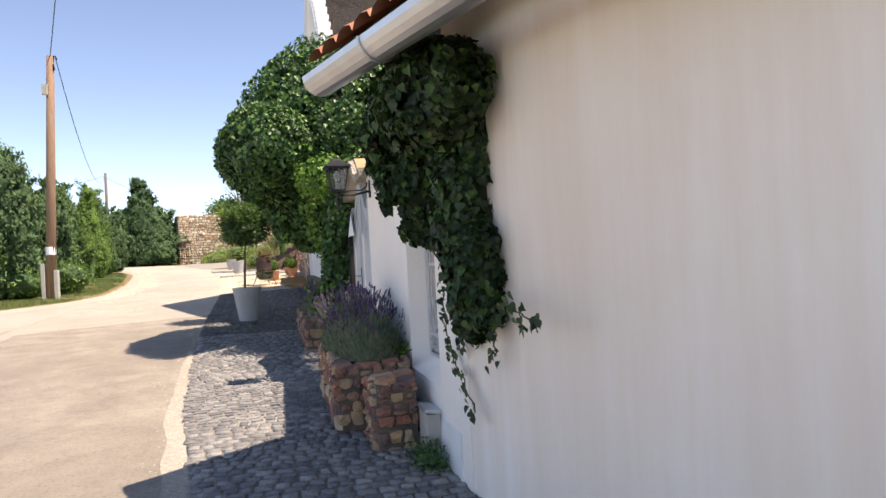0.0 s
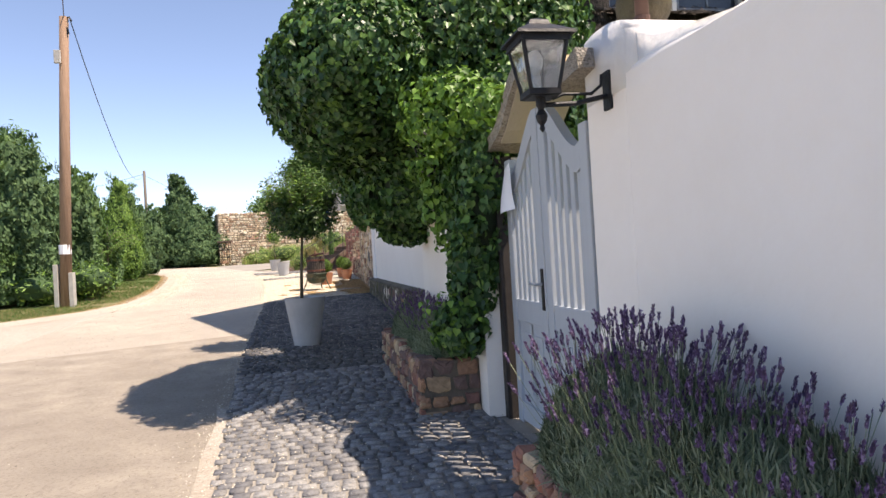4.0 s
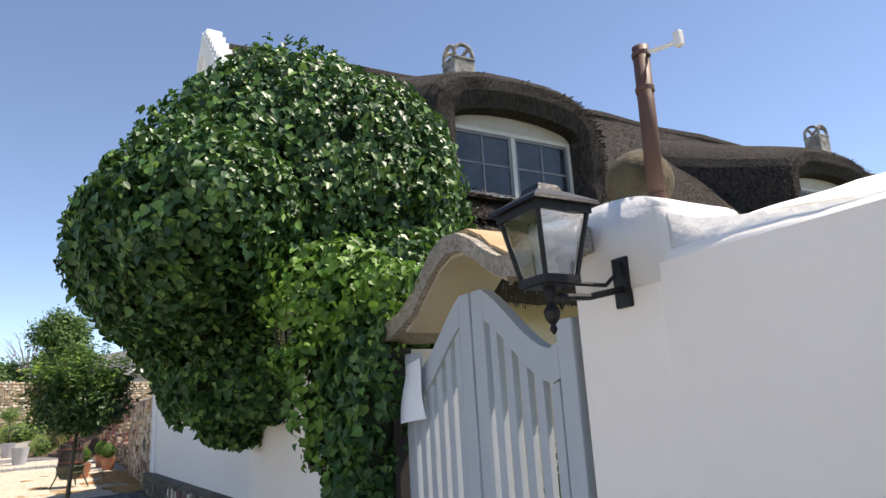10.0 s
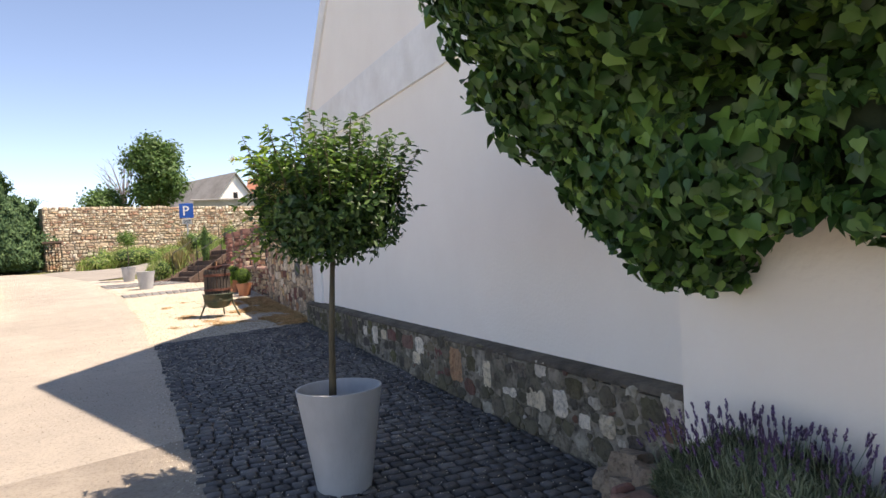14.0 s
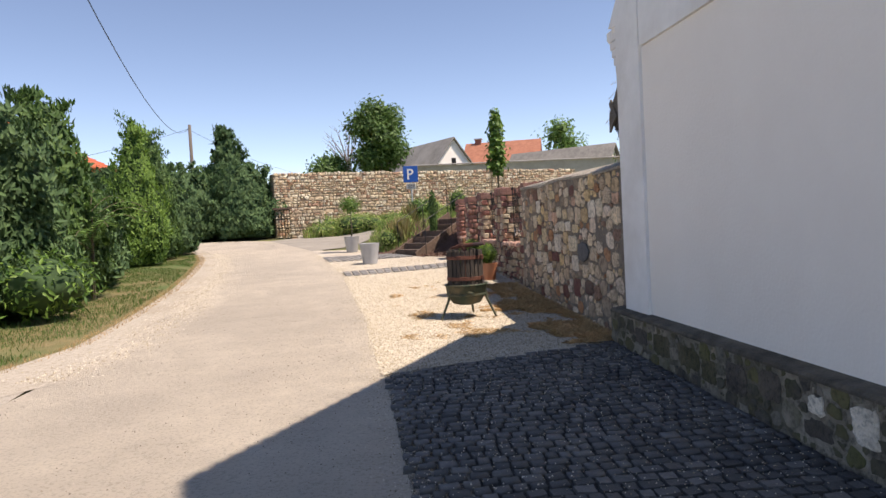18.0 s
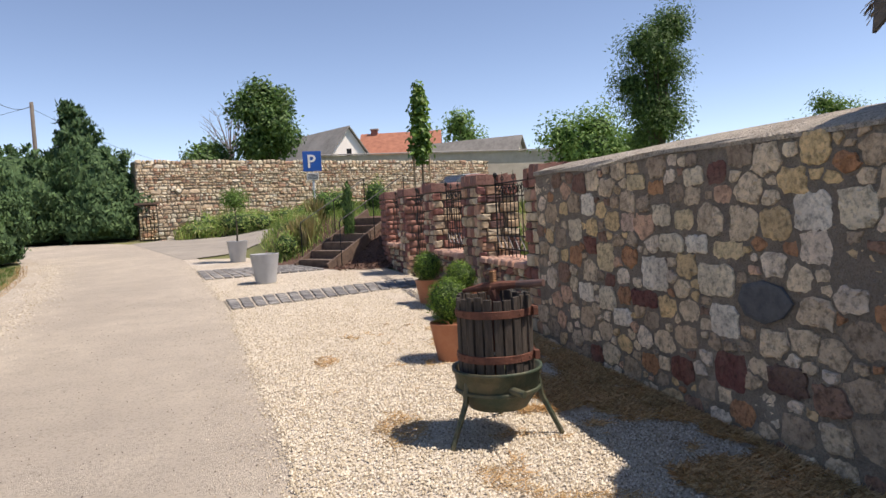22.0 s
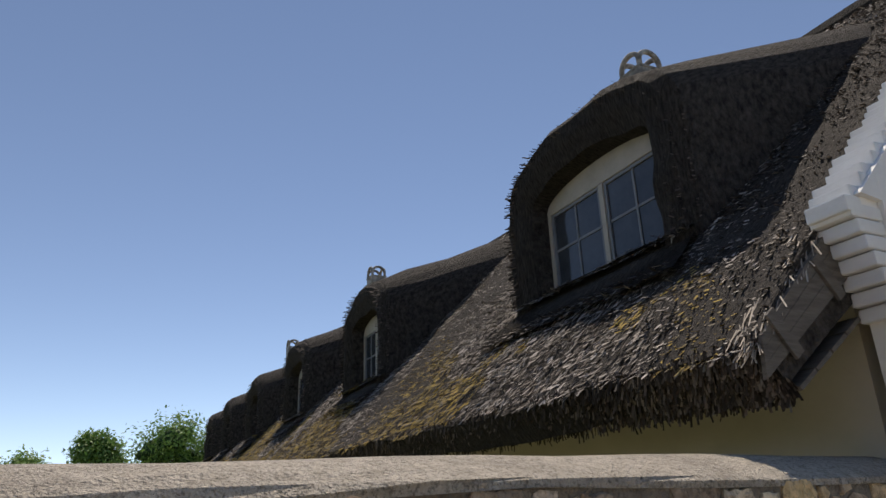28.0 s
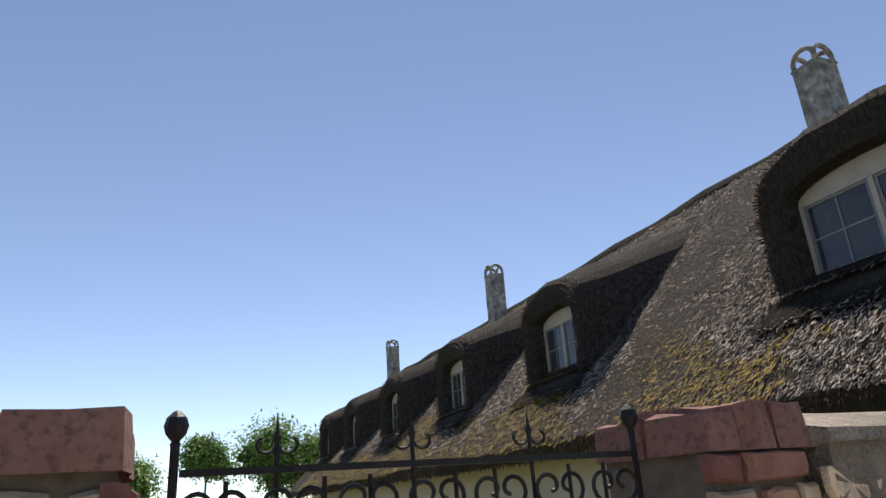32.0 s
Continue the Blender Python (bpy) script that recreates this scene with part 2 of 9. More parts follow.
STRAW = mat("thatch_straw", ((0.6, 0.6, 0.6), (1.3, 1.3, 1.3)), 2.5, 0.9, 0, rand="island", pal=[(0.15, 0.125, 0.105), (0.27, 0.235, 0.2), (0.42, 0.37, 0.33), (0.18, 0.15, 0.125), (0.35, 0.31, 0.27), (0.06, 0.05, 0.042), (0.5, 0.45, 0.4)], spec=0.2)
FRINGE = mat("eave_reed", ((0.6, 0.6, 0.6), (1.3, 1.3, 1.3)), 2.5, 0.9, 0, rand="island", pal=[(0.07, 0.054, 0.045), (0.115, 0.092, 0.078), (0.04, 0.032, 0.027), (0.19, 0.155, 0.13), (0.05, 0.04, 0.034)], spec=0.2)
DULLP = mat("dull_cream_paint", ((0.36, 0.335, 0.285), (0.46, 0.425, 0.37)), 6, 0.6, 0.2, 40)
MOSS = mat("yellow_moss_straw", ((0.7, 0.7, 0.7), (1.2, 1.2, 1.2)), 5, 0.9, 0, rand="island", pal=[(0.34, 0.235, 0.05), (0.27, 0.19, 0.06), (0.2, 0.16, 0.08), (0.4, 0.28, 0.06), (0.24, 0.2, 0.15)], spec=0.2)
WOODG = mat("grey_weathered_wood", ((0.1, 0.085, 0.07), (0.2, 0.175, 0.15)), 5, 0.9, 0.8, 30, stretch=(1, 1, 8))
WOODD = mat("dark_stave_wood", ((0.025, 0.02, 0.017), (0.1, 0.08, 0.066)), 9, 0.9, 0.9, 40, stretch=(6, 6, 0.6))
POLEW = mat("pole_wood", ((0.2, 0.12, 0.075), (0.32, 0.21, 0.14)), 5, 0.9, 0.5, 40, stretch=(6, 6, 0.4))
DECKW = mat("sleeper_wood", ((0.09, 0.06, 0.045), (0.19, 0.13, 0.095)), 8, 0.85, 0.6, 40)
RUST = mat("rusted_iron", ((0.1, 0.04, 0.028), (0.2, 0.08, 0.052)), 20, 0.8, 0.6, 90, metal=0.2)
IRON = mat("black_iron", ((0.012, 0.012, 0.013), (0.025, 0.025, 0.027)), 20, 0.5, 0.3, 60, metal=0.4)
GREEN = mat("green_cast_iron", ((0.03, 0.048, 0.032), (0.06, 0.085, 0.055)), 12, 0.6, 0.4, 60, metal=0.2, stain=(0.2, 0.13, 0.07), sscale=6, samount=0.5)
ZINC = mat("zinc_gutter", ((0.5, 0.52, 0.55), (0.62, 0.64, 0.66)), 3, 0.38, 0.05, 20, metal=0.85)
BROWNM = mat("brown_pipe", ((0.08, 0.04, 0.028), (0.13, 0.065, 0.045)), 8, 0.6, 0.1, 40)
GATEP = mat("grey_blue_paint", ((0.42, 0.455, 0.49), (0.48, 0.515, 0.55)), 4, 0.5, 0.15, 40, stretch=(1, 1, 0.3))
GRILLP = mat("pale_grey_paint", ((0.5, 0.51, 0.53), (0.6, 0.61, 0.62)), 8, 0.55, 0.2, 60)
WHITEP = mat("white_paint", ((0.74, 0.73, 0.71), (0.8, 0.79, 0.77)), 6, 0.5, 0.1, 40)
TERRA = mat("terracotta", ((0.42, 0.16, 0.08), (0.52, 0.22, 0.115)), 6, 0.85, 0.3, 60, stain=(0.5, 0.32, 0.22), sscale=3, samount=0.3)
POTG = mat("grey_composite", ((0.4, 0.412, 0.425), (0.52, 0.535, 0.55)), 4, 0.8, 0.3, 60, stain=(0.3, 0.305, 0.31), sscale=2.2, samount=0.5, stretch=(1, 1, 0.4))
SOIL = mat("dark_soil", ((0.03, 0.022, 0.016), (0.08, 0.06, 0.045)), 20, 0.95, 1, 60)
MULCH = mat("bark_mulch", ((0.05, 0.028, 0.02), (0.16, 0.09, 0.065)), 30, 0.95, 1, 60)
TILE = mat("orange_roof_tile", ((0.4, 0.15, 0.08), (0.53, 0.22, 0.125)), 5, 0.85, 0.3, 40)
ETERNIT = mat("grey_roof_sheet", ((0.17, 0.16, 0.145), (0.28, 0.265, 0.24)), 3, 0.9, 0.3, 20, stain=(0.4, 0.38, 0.35), sscale=0.5, samount=0.4)
BARK = mat("bark", ((0.075, 0.062, 0.04), (0.16, 0.135, 0.09)), 9, 0.95, 0.9, 40, stretch=(3, 3, 0.6))
CONC = mat("concrete", ((0.36, 0.34, 0.31), (0.48, 0.46, 0.42)), 8, 0.9, 0.5, 60)
SIGNB = mat("sign_blue", ((0.01, 0.09, 0.38), (0.015, 0.1, 0.42)), 2, 0.35, 0)
PAPER = mat("paper", ((0.78, 0.79, 0.83), (0.84, 0.85, 0.88)), 4, 0.8, 0.1, 20)
INK = mat("ink", ((0.05, 0.05, 0.06), (0.07, 0.07, 0.08)), 4, 0.8, 0)
DARK = mat("dark_interior", ((0.012, 0.013, 0.016), (0.02, 0.022, 0.026)), 2, 0.9, 0)


def leafmat(name, pal, rough=0.5, trans=0.25, spec=0.45):
    return mat(name, ((0.75, 0.8, 0.75), (1.2, 1.15, 1.1)), 3, rough, 0, rand="island", pal=pal, trans=trans, spec=spec)


IVY = leafmat("ivy_leaf", [(0.036, 0.094, 0.029), (0.052, 0.128, 0.036), (0.078, 0.168, 0.044), (0.04, 0.106, 0.032), (0.15, 0.28, 0.06), (0.028, 0.074, 0.026), (0.1, 0.2, 0.05)], 0.42, 0.18, 0.4)
IVYL = leafmat("young_ivy_leaf", [(0.12, 0.25, 0.03), (0.09, 0.2, 0.025), (0.15, 0.29, 0.04), (0.06, 0.14, 0.02)])
LAUREL = leafmat("privet_leaf", [(0.055, 0.13, 0.022), (0.08, 0.175, 0.03), (0.042, 0.1, 0.018), (0.15, 0.27, 0.045)], 0.42, 0.38)
THUJA = leafmat("thuja_spray", [(0.07, 0.145, 0.038), (0.095, 0.18, 0.046), (0.054, 0.115, 0.034), (0.12, 0.215, 0.055), (0.08, 0.155, 0.05)], 0.7, 0.25)
CEDAR = leafmat("dark_conifer_spray", [(0.048, 0.1, 0.04), (0.066, 0.132, 0.05), (0.08, 0.155, 0.06), (0.105, 0.185, 0.07)], 0.75, 0.18)
BROAD = leafmat("broad_leaf", [(0.1, 0.2, 0.035), (0.15, 0.27, 0.05), (0.075, 0.165, 0.03), (0.19, 0.32, 0.065)], 0.55, 0.3)
BOX = leafmat("boxwood_leaf", [(0.1, 0.19, 0.024), (0.15, 0.26, 0.034), (0.065, 0.135, 0.018), (0.22, 0.34, 0.05)], 0.5, 0.3)
LAV = leafmat("lavender_stalk", [(0.16, 0.21, 0.125), (0.22, 0.275, 0.175), (0.12, 0.165, 0.1), (0.28, 0.33, 0.23)], 0.8, 0.25)
LAVF = leafmat("lavender_flower", [(0.12, 0.07, 0.155), (0.19, 0.115, 0.27), (0.08, 0.05, 0.1), (0.34, 0.25, 0.42), (0.12, 0.075, 0.15)], 0.8, 0.15)
GRASS = leafmat("grass_blade", [(0.1, 0.17, 0.03), (0.14, 0.2, 0.05), (0.08, 0.14, 0.025), (0.28, 0.25, 0.1), (0.2, 0.21, 0.07)], 0.8, 0.25)
DRYG = leafmat("dry_grass", [(0.62, 0.41, 0.21), (0.5, 0.31, 0.15), (0.68, 0.48, 0.27), (0.4, 0.26, 0.13)], 0.9, 0.2)
GLASS = glass_mat("clear_glass", (0.9, 0.93, 0.95))
PANE = mat("window_glass", ((0.02, 0.024, 0.03), (0.06, 0.068, 0.08)), 2.5, 0.08, 0, spec=0.5)

# ---- helpers of the scene ----
RNG = np.random.default_rng(7)


def sm(a, b, v):
    k = min(1.0, max(0.0, (v - a) / (b - a)))
    return k * k * (3 - 2 * k)


def gz(y):
    return 0.09 + 0.032 * min(max(y, -40.0), 52.0)


def terr(x, y):
    """Height of the ground: the street climbs along y; a bank and a garden lie higher to the right."""
    u = (x + 0.23) * 0.88 + (y - 30.9) * 0.47
    bank = 0.88 * sm(0.1, 2.0, u) * sm(-2.6, -0.1, x) * sm(29.9, 31.2, y)
    if y > 33.5:
        d = x - float(np.interp(y, [33.5, 34.9, 36.0, 39.0, 43.0, 47.0], [-3.2, -2.4, -1.6, -0.3, 2.5, 7.0]))
        bank *= 0.25 + 0.75 * sm(-0.1, 1.5, d)
    garden = 0.5 * sm(1.5, 1.75, x) * sm(19.0, 19.4, y)
    return gz(y) + max(bank * (1 - 0.35 * sm(4.0, 8.0, x)), garden)


def world_of(ob):
    m = ob.matrix_parent_inverse @ ob.matrix_basis
    return world_of(ob.parent) @ m if ob.parent else ob.matrix_basis.copy()


def adopt(ob, parent):
    if parent:
        ob.parent = parent
        ob.matrix_parent_inverse = world_of(parent).inverted()
    return ob


def thing(name, loc, label, category, group="", kind=""):
    ob = new(name)
    ob.empty_display_size = 0.2
    ob.matrix_basis = Matrix.Translation(loc)
    return tagged(ob, label, category, group, kind)


def part(name, bm, material, parent=None, label="", smooth=False):
    """Links a bmesh, given in world coordinates, as one mesh object under a thing or a part."""
    me = bpy.data.meshes.new(name)
    bm.to_mesh(me)
    bm.free()
    me.materials.append(material)
    if smooth:
        me.polygons.foreach_set("use_smooth", [True] * len(me.polygons))
    ob = adopt(new(name, me), parent)
    return tagged(ob, label)


def raw(name, verts, faces, material, parent=None, label="", smooth=False):
    me = bpy.data.meshes.new(name)
    me.from_pydata([tuple(v) for v in verts], [], [tuple(f) for f in faces])
    me.materials.append(material)
    if smooth:
        me.polygons.foreach_set("use_smooth", [True] * len(me.polygons))
    return tagged(adopt(new(name, me), parent), label)


def quads(name, V, k, material, parent=None, label="", shape=None):
    """A mesh of many equal islands from an array (n, verts, 3); shape: the faces of one island."""
    n = len(V)
    me = bpy.data.meshes.new(name)
    me.vertices.add(n * k)
    me.vertices.foreach_set("co", np.asarray(V, np.float32).reshape(-1))
    base = np.concatenate([np.array(f) for f in shape])
    sizes = np.array([len(f) for f in shape])
    loops = (base[None, :] + (np.arange(n) * k)[:, None]).reshape(-1).astype(np.int32)
    me.loops.add(len(loops))
    me.loops.foreach_set("vertex_index", loops)
    me.polygons.add(n * len(shape))
    starts = np.concatenate([[0], np.cumsum(np.tile(sizes, n))[:-1]]).astype(np.int32)
    me.polygons.foreach_set("loop_start", starts)
    me.update(calc_edges=True)
    me.materials.append(material)
    return tagged(adopt(new(name, me), parent), label)


IVY_SHAPE = (np.array([(0, 0, 0), (0.24, -0.11, 0.03), (0.5, 0.06, 0.12), (0.46, 0.36, 0.1), (0.26, 0.58, 0.0), (0, 0.92, -0.2), (-0.24, 0.6, -0.02), (-0.44, 0.38, 0.08), (-0.5, 0.1, 0.1), (-0.26, -0.12, 0.05)]), [(0, 1, 2, 3, 4, 5), (0, 5, 6, 7, 8, 9)])
LANCE = (np.array([(0, 0, 0), (0.17, 0.4, 0.05), (0, 1, -0.06), (-0.17, 0.4, 0.05)]), [(0, 1, 2), (0, 2, 3)])
ELLIPSE = (np.array([(0, 0, 0), (0.2, 0.3, 0.05), (0.2, 0.62, 0.06), (0, 1, -0.06), (-0.2, 0.62, 0.06), (-0.2, 0.3, 0.05)]), [(0, 1, 2, 3), (0, 3, 4, 5)])
SPRAY = (np.array([(0, 0, 0), (0.22, 0.35, 0.04), (0.1, 0.8, 0), (0, 1, -0.05), (-0.12, 0.75, 0.03), (-0.22, 0.3, 0.04)]), [(0, 1, 2, 3), (0, 3, 4, 5)])
BLADE = (np.array([(-0.04, 0, 0), (0.04, 0, 0), (0.025, 0.6, 0.08), (0, 1, 0.25)]), [(0, 1, 2, 3)])


def unit(a):
    return a / np.maximum(np.linalg.norm(a, axis=1, keepdims=True), 1e-9)


def foliage(name, P, N, tip, size, material, parent=None, label="", shape=IVY_SHAPE, jitter=0.5, vary=0.35):
    """Leaves at points P that face N, with tips towards tip."""
    n = len(P)
    N = unit(np.asarray(N) + RNG.normal(0, jitter, (n, 3)))
    T = np.asarray(tip, float) * np.ones((n, 3)) + RNG.normal(0, jitter, (n, 3))
    T = unit(T - N * np.sum(T * N, axis=1, keepdims=True))
    B = np.cross(T, N)
    s = size * (1 + RNG.uniform(-vary, vary, n))[:, None, None]
    L = shape[0]
    V = np.asarray(P)[:, None, :] + s * (L[None, :, 0:1] * B[:, None, :] + L[None, :, 1:2] * T[:, None, :] + L[None, :, 2:3] * N[:, None, :])
    return quads(name, V, len(L), material, parent, label, shape[1])


def blob(n, centre, radii, lump=0.22, freq=1.6, seed=0, inner=0.78):
    """Points and normals near the lumpy skin of an ellipsoid."""
    d = unit(RNG.normal(size=(n, 3)))
    r = np.array([1 + lump * noise.noise(Vector(v) * freq + Vector((seed * 7.1, seed * 3.3, 0))) + lump * 0.5 * noise.noise(Vector(v) * freq * 2.7 + Vector((0, seed, 5))) for v in d])
    k = RNG.uniform(inner, 1.03, n) * r
    R = np.array(radii)
    return np.array(centre) + d * R * k[:, None], unit(d / R)


def core(name, centre, radii, material, parent, lump=0.22, freq=1.6, seed=0, scale=0.8):
    bm = bmesh.new()
    bmesh.ops.create_icosphere(bm, subdivisions=3, radius=1)
    for v in bm.verts:
        d = v.co.normalized()
        r = 1 + lump * noise.noise(d * freq + Vector((seed * 7.1, seed * 3.3, 0))) + lump * 0.5 * noise.noise(d * freq * 2.7 + Vector((0, seed, 5)))
        v.co = Vector(centre) + Vector((d.x * radii[0], d.y * radii[1], d.z * radii[2])) * r * scale
    return part(name, bm, material, parent, smooth=True)


def box(x0, x1, y0, y1, z0, z1, bevel=0.0, bm=None):
    own = bmesh.new()
    bmesh.ops.create_cube(own, size=1)
    for v in own.verts:
        v.co = Vector(((x0 + x1) / 2 + v.co.x * (x1 - x0), (y0 + y1) / 2 + v.co.y * (y1 - y0), (z0 + z1) / 2 + v.co.z * (z1 - z0)))
    if bevel:
        bmesh.ops.bevel(own, geom=own.edges[:], offset=bevel, segments=2, affect="EDGES", profile=0.6)
    return merge(bm, own)


def merge(bm, own):
    if bm is None:
        return own
    me = bpy.data.meshes.new("tmp")
    own.to_mesh(me)
    own.free()
    bm.from_mesh(me)
    bpy.data.meshes.remove(me)
    return bm


def moved(bm, m):
    bmesh.ops.transform(bm, matrix=m, verts=bm.verts[:])
    return bm


def tube(pts, r, seg=8, bm=None, caps=True):
    """A round bar along points; r: one radius or one per point."""
    own = bmesh.new()
    pts = [Vector(p) for p in pts]
    rs = r if isinstance(r, (list, tuple)) else [r] * len(pts)
    rings = []
    up = Vector((0.0, 0.0, 1.0))
    prev = None
    for i, p in enumerate(pts):
        d = (pts[min(i + 1, len(pts) - 1)] - pts[max(i - 1, 0)]).normalized()
        a = prev if prev is not None else (d.cross(up) if abs(d.z) < 0.95 else d.cross(Vector((1, 0, 0))))
        a = (a - d * a.dot(d)).normalized()
        prev = a
        b = d.cross(a)
        rings.append([own.verts.new(p + rs[i] * (math.cos(k * math.tau / seg) * a + math.sin(k * math.tau / seg) * b)) for k in range(seg)])
    for q, w in zip(rings, rings[1:]):
        for k in range(seg):
            own.faces.new((q[k], q[(k + 1) % seg], w[(k + 1) % seg], w[k]))
    if caps:
        own.faces.new(rings[0][::-1])
        own.faces.new(rings[-1])
    bmesh.ops.recalc_face_normals(own, faces=own.faces[:])
    return merge(bm, own)


def lathe(profile, seg=32, centre=(0, 0, 0), bm=None, hollow=False):
    """A body turned round z from (radius, height) pairs."""
    own = bmesh.new()
    rings = []
    for r, z in profile:
        rings.append([own.verts.new((centre[0] + r * math.cos(k * math.tau / seg), centre[1] + r * math.sin(k * math.tau / seg), centre[2] + z)) for k in range(seg)])
    for q, w in zip(rings, rings[1:]):
        for k in range(seg):
            own.faces.new((q[k], q[(k + 1) % seg], w[(k + 1) % seg], w[k]))
    if hollow:
        for k in range(seg):
            own.faces.new((rings[-1][k], rings[-1][(k + 1) % seg], rings[0][(k + 1) % seg], rings[0][k]))
    else:
        own.faces.new(rings[0][::-1])
        own.faces.new(rings[-1])
    bmesh.ops.recalc_face_normals(own, faces=own.faces[:])
    return merge(bm, own)


def prism(poly, axis, a, b, bm=None):
    """A polygon given in the two other axes, pushed from a to b along axis 'x', 'y' or 'z'."""
    own = bmesh.new()

    def at(p, k):
        return {"x": (k, p[0], p[1]), "y": (p[0], k, p[1]), "z": (p[0], p[1], k)}[axis]
    lo, hi = [own.verts.new(at(p, a)) for p in poly], [own.verts.new(at(p, b)) for p in poly]
    own.faces.new(lo[::-1])
    own.faces.new(hi)
    n = len(poly)
    for i in range(n):
        own.faces.new((lo[i], lo[(i + 1) % n], hi[(i + 1) % n], hi[i]))
    bmesh.ops.recalc_face_normals(own, faces=own.faces[:])
    return merge(bm, own)


def sheet(name, left, right, lift, material, label, category, step=0.6, cols=8, height=terr, wobble=0.0):
    """A strip of ground between two lines of (x, y) points, lying lift above the ground."""
    def along(line):
        p = np.array(line, float)
        d = np.concatenate([[0], np.cumsum(np.linalg.norm(np.diff(p, axis=0), axis=1))])
        return p, d / d[-1]
    (pl, dl), (pr, dr) = along(left), along(right)
    n = max(4, int(max(np.linalg.norm(np.diff(pl, axis=0), axis=1).sum(), np.linalg.norm(np.diff(pr, axis=0), axis=1).sum()) / step))
    V, Fc = [], []
    for i in range(n + 1):
        k = i / n
        a = np.array([np.interp(k, dl, pl[:, 0]), np.interp(k, dl, pl[:, 1])])
        b = np.array([np.interp(k, dr, pr[:, 0]), np.interp(k, dr, pr[:, 1])])
        for j in range(cols + 1):
            q = a + (b - a) * j / cols
            if wobble and j in (0, cols):
                q = q + wobble * np.array([noise.noise((q[0] * 1.7, q[1] * 1.7, 3.0)), noise.noise((q[0] * 1.7, q[1] * 1.7, 9.0))])
            V.append((q[0], q[1], height(q[0], q[1]) + lift))
    for i in range(n):
        for j in range(cols):
            o = i * (cols + 1) + j
            Fc.append((o, o + 1, o + cols + 2, o + cols + 1))
    ob = raw(name, V, Fc, material, smooth=True)
    return tagged(ob, label, category, kind="structure")


# unit stones, shared by all the pieces of walls and pavements
def unit_stone(seed, irregular=0.16, n=8, round_top=0.8):
    rr = random.Random(seed)
    base = [(-0.5, -0.5), (0, -0.5), (0.5, -0.5), (0.5, 0), (0.5, 0.5), (0, 0.5), (-0.5, 0.5), (-0.5, 0)]
    ring = []
    for i, (x, y) in enumerate(base):
        k = 1 - (rr.uniform(0, irregular * 1.6) if i % 2 == 0 else rr.uniform(-0.02, irregular))
        ring.append((x * k + rr.uniform(-1, 1) * irregular * 0.15, y * k + rr.uniform(-1, 1) * irregular * 0.15))
    V = [(x, y, 0.0) for x, y in ring] + [(x * 0.97, y * 0.97, 0.7 + rr.uniform(-0.1, 0.1)) for x, y in ring] + [(x * round_top, y * round_top, 1.0 + rr.uniform(-0.12, 0.12)) for x, y in ring] + [(0, 0, 1.0 + rr.uniform(-0.1, 0.15))]
    Fc = []
    for i in range(n):
        j = (i + 1) % n
        Fc += [(i, j, n + j, n + i), (n + i, n + j, 2 * n + j, 2 * n + i), (2 * n + i, 2 * n + j, 3 * n)]
    return np.array(V), Fc


STONES = [unit_stone(s, 0.26) for s in range(14)]
BLOCKS = [unit_stone(40 + s, 0.13, round_top=0.8) for s in range(14)]
SETTS = [unit_stone(80 + s, 0.07, round_top=0.93) for s in range(8)]


def lay(name, rest, spots, shapes, material, material_rest, parent, limit=300):
    """Pieces at spots (matrix with scale); the first ones up to limit are objects, those past that one joined mesh."""
    data = []
    for i, (V, Fc) in enumerate(shapes):
        me = bpy.data.meshes.new(name)
        me.from_pydata([tuple(v) for v in V], [], Fc)
        me.materials.append(material)
        data.append(me)
    inv = world_of(parent).inverted()
    for i, m in enumerate(spots[:limit]):
        ob = new(name, data[i % len(data)])
        ob.parent = parent
        ob.matrix_parent_inverse = inv
        ob.matrix_basis = m
    if len(spots) > limit:
        k = len(shapes[0][0])
        arr = []
        for i, m in enumerate(spots[limit:]):
            V = shapes[i % len(shapes)][0]
            M4 = np.array(m)
            arr.append(V @ M4[:3, :3].T + M4[:3, 3])
        ob = quads(rest, np.array(arr), k, material_rest, parent, "", shapes[0][1])
        tagged(ob, kind="stuff")


def courses(origin, u, v, n, W, H, rows, lens, proud, gap=0.012, seed=1, sunk=0.02, top=None, tilt=0.03, scatter=0.0):
    """Spots of stones laid in courses on a face: origin, directions, size; rows and lens: ranges of stone heights and lengths."""
    rr = random.Random(seed)
    o, u, v, n = Vector(origin), Vector(u).normalized(), Vector(v).normalized(), Vector(n).normalized()
    out, z = [], 0.0
    while z < H - rows[0] * 0.5:
        h = min(rr.uniform(*rows), H - z)
        if H - z - h < rows[0] * 0.6:
            h = H - z
        x = 0.0
        while x < W - lens[0] * 0.3:
            w = min(rr.uniform(*lens), W - x)
            if W - x - w < lens[0] * 0.6:
                w = W - x
            hh = h * (1 - rr.uniform(0, scatter))
            zz = z + (h - hh) * rr.random()
            ww = w * (1 - rr.uniform(0, scatter))
            xx = x + (w - ww) * rr.random()
            if top is None or zz + hh < top(xx + ww / 2) + 0.03:
                d = rr.uniform(*proud)
                c = o + u * (xx + ww / 2) + v * (zz + hh / 2) - n * sunk
                rot = Matrix((u, v, n)).transposed().to_4x4()
                fl = rr.choice((1, -1))
                out.append(Matrix.Translation(c) @ rot @ pose(0, 0, 0, 0, 0, math.degrees(rr.uniform(-tilt, tilt))) @ Matrix.Diagonal((fl * (ww - gap), fl * (hh - gap), d + sunk, 1)))
            x += w
        z += h
    return out



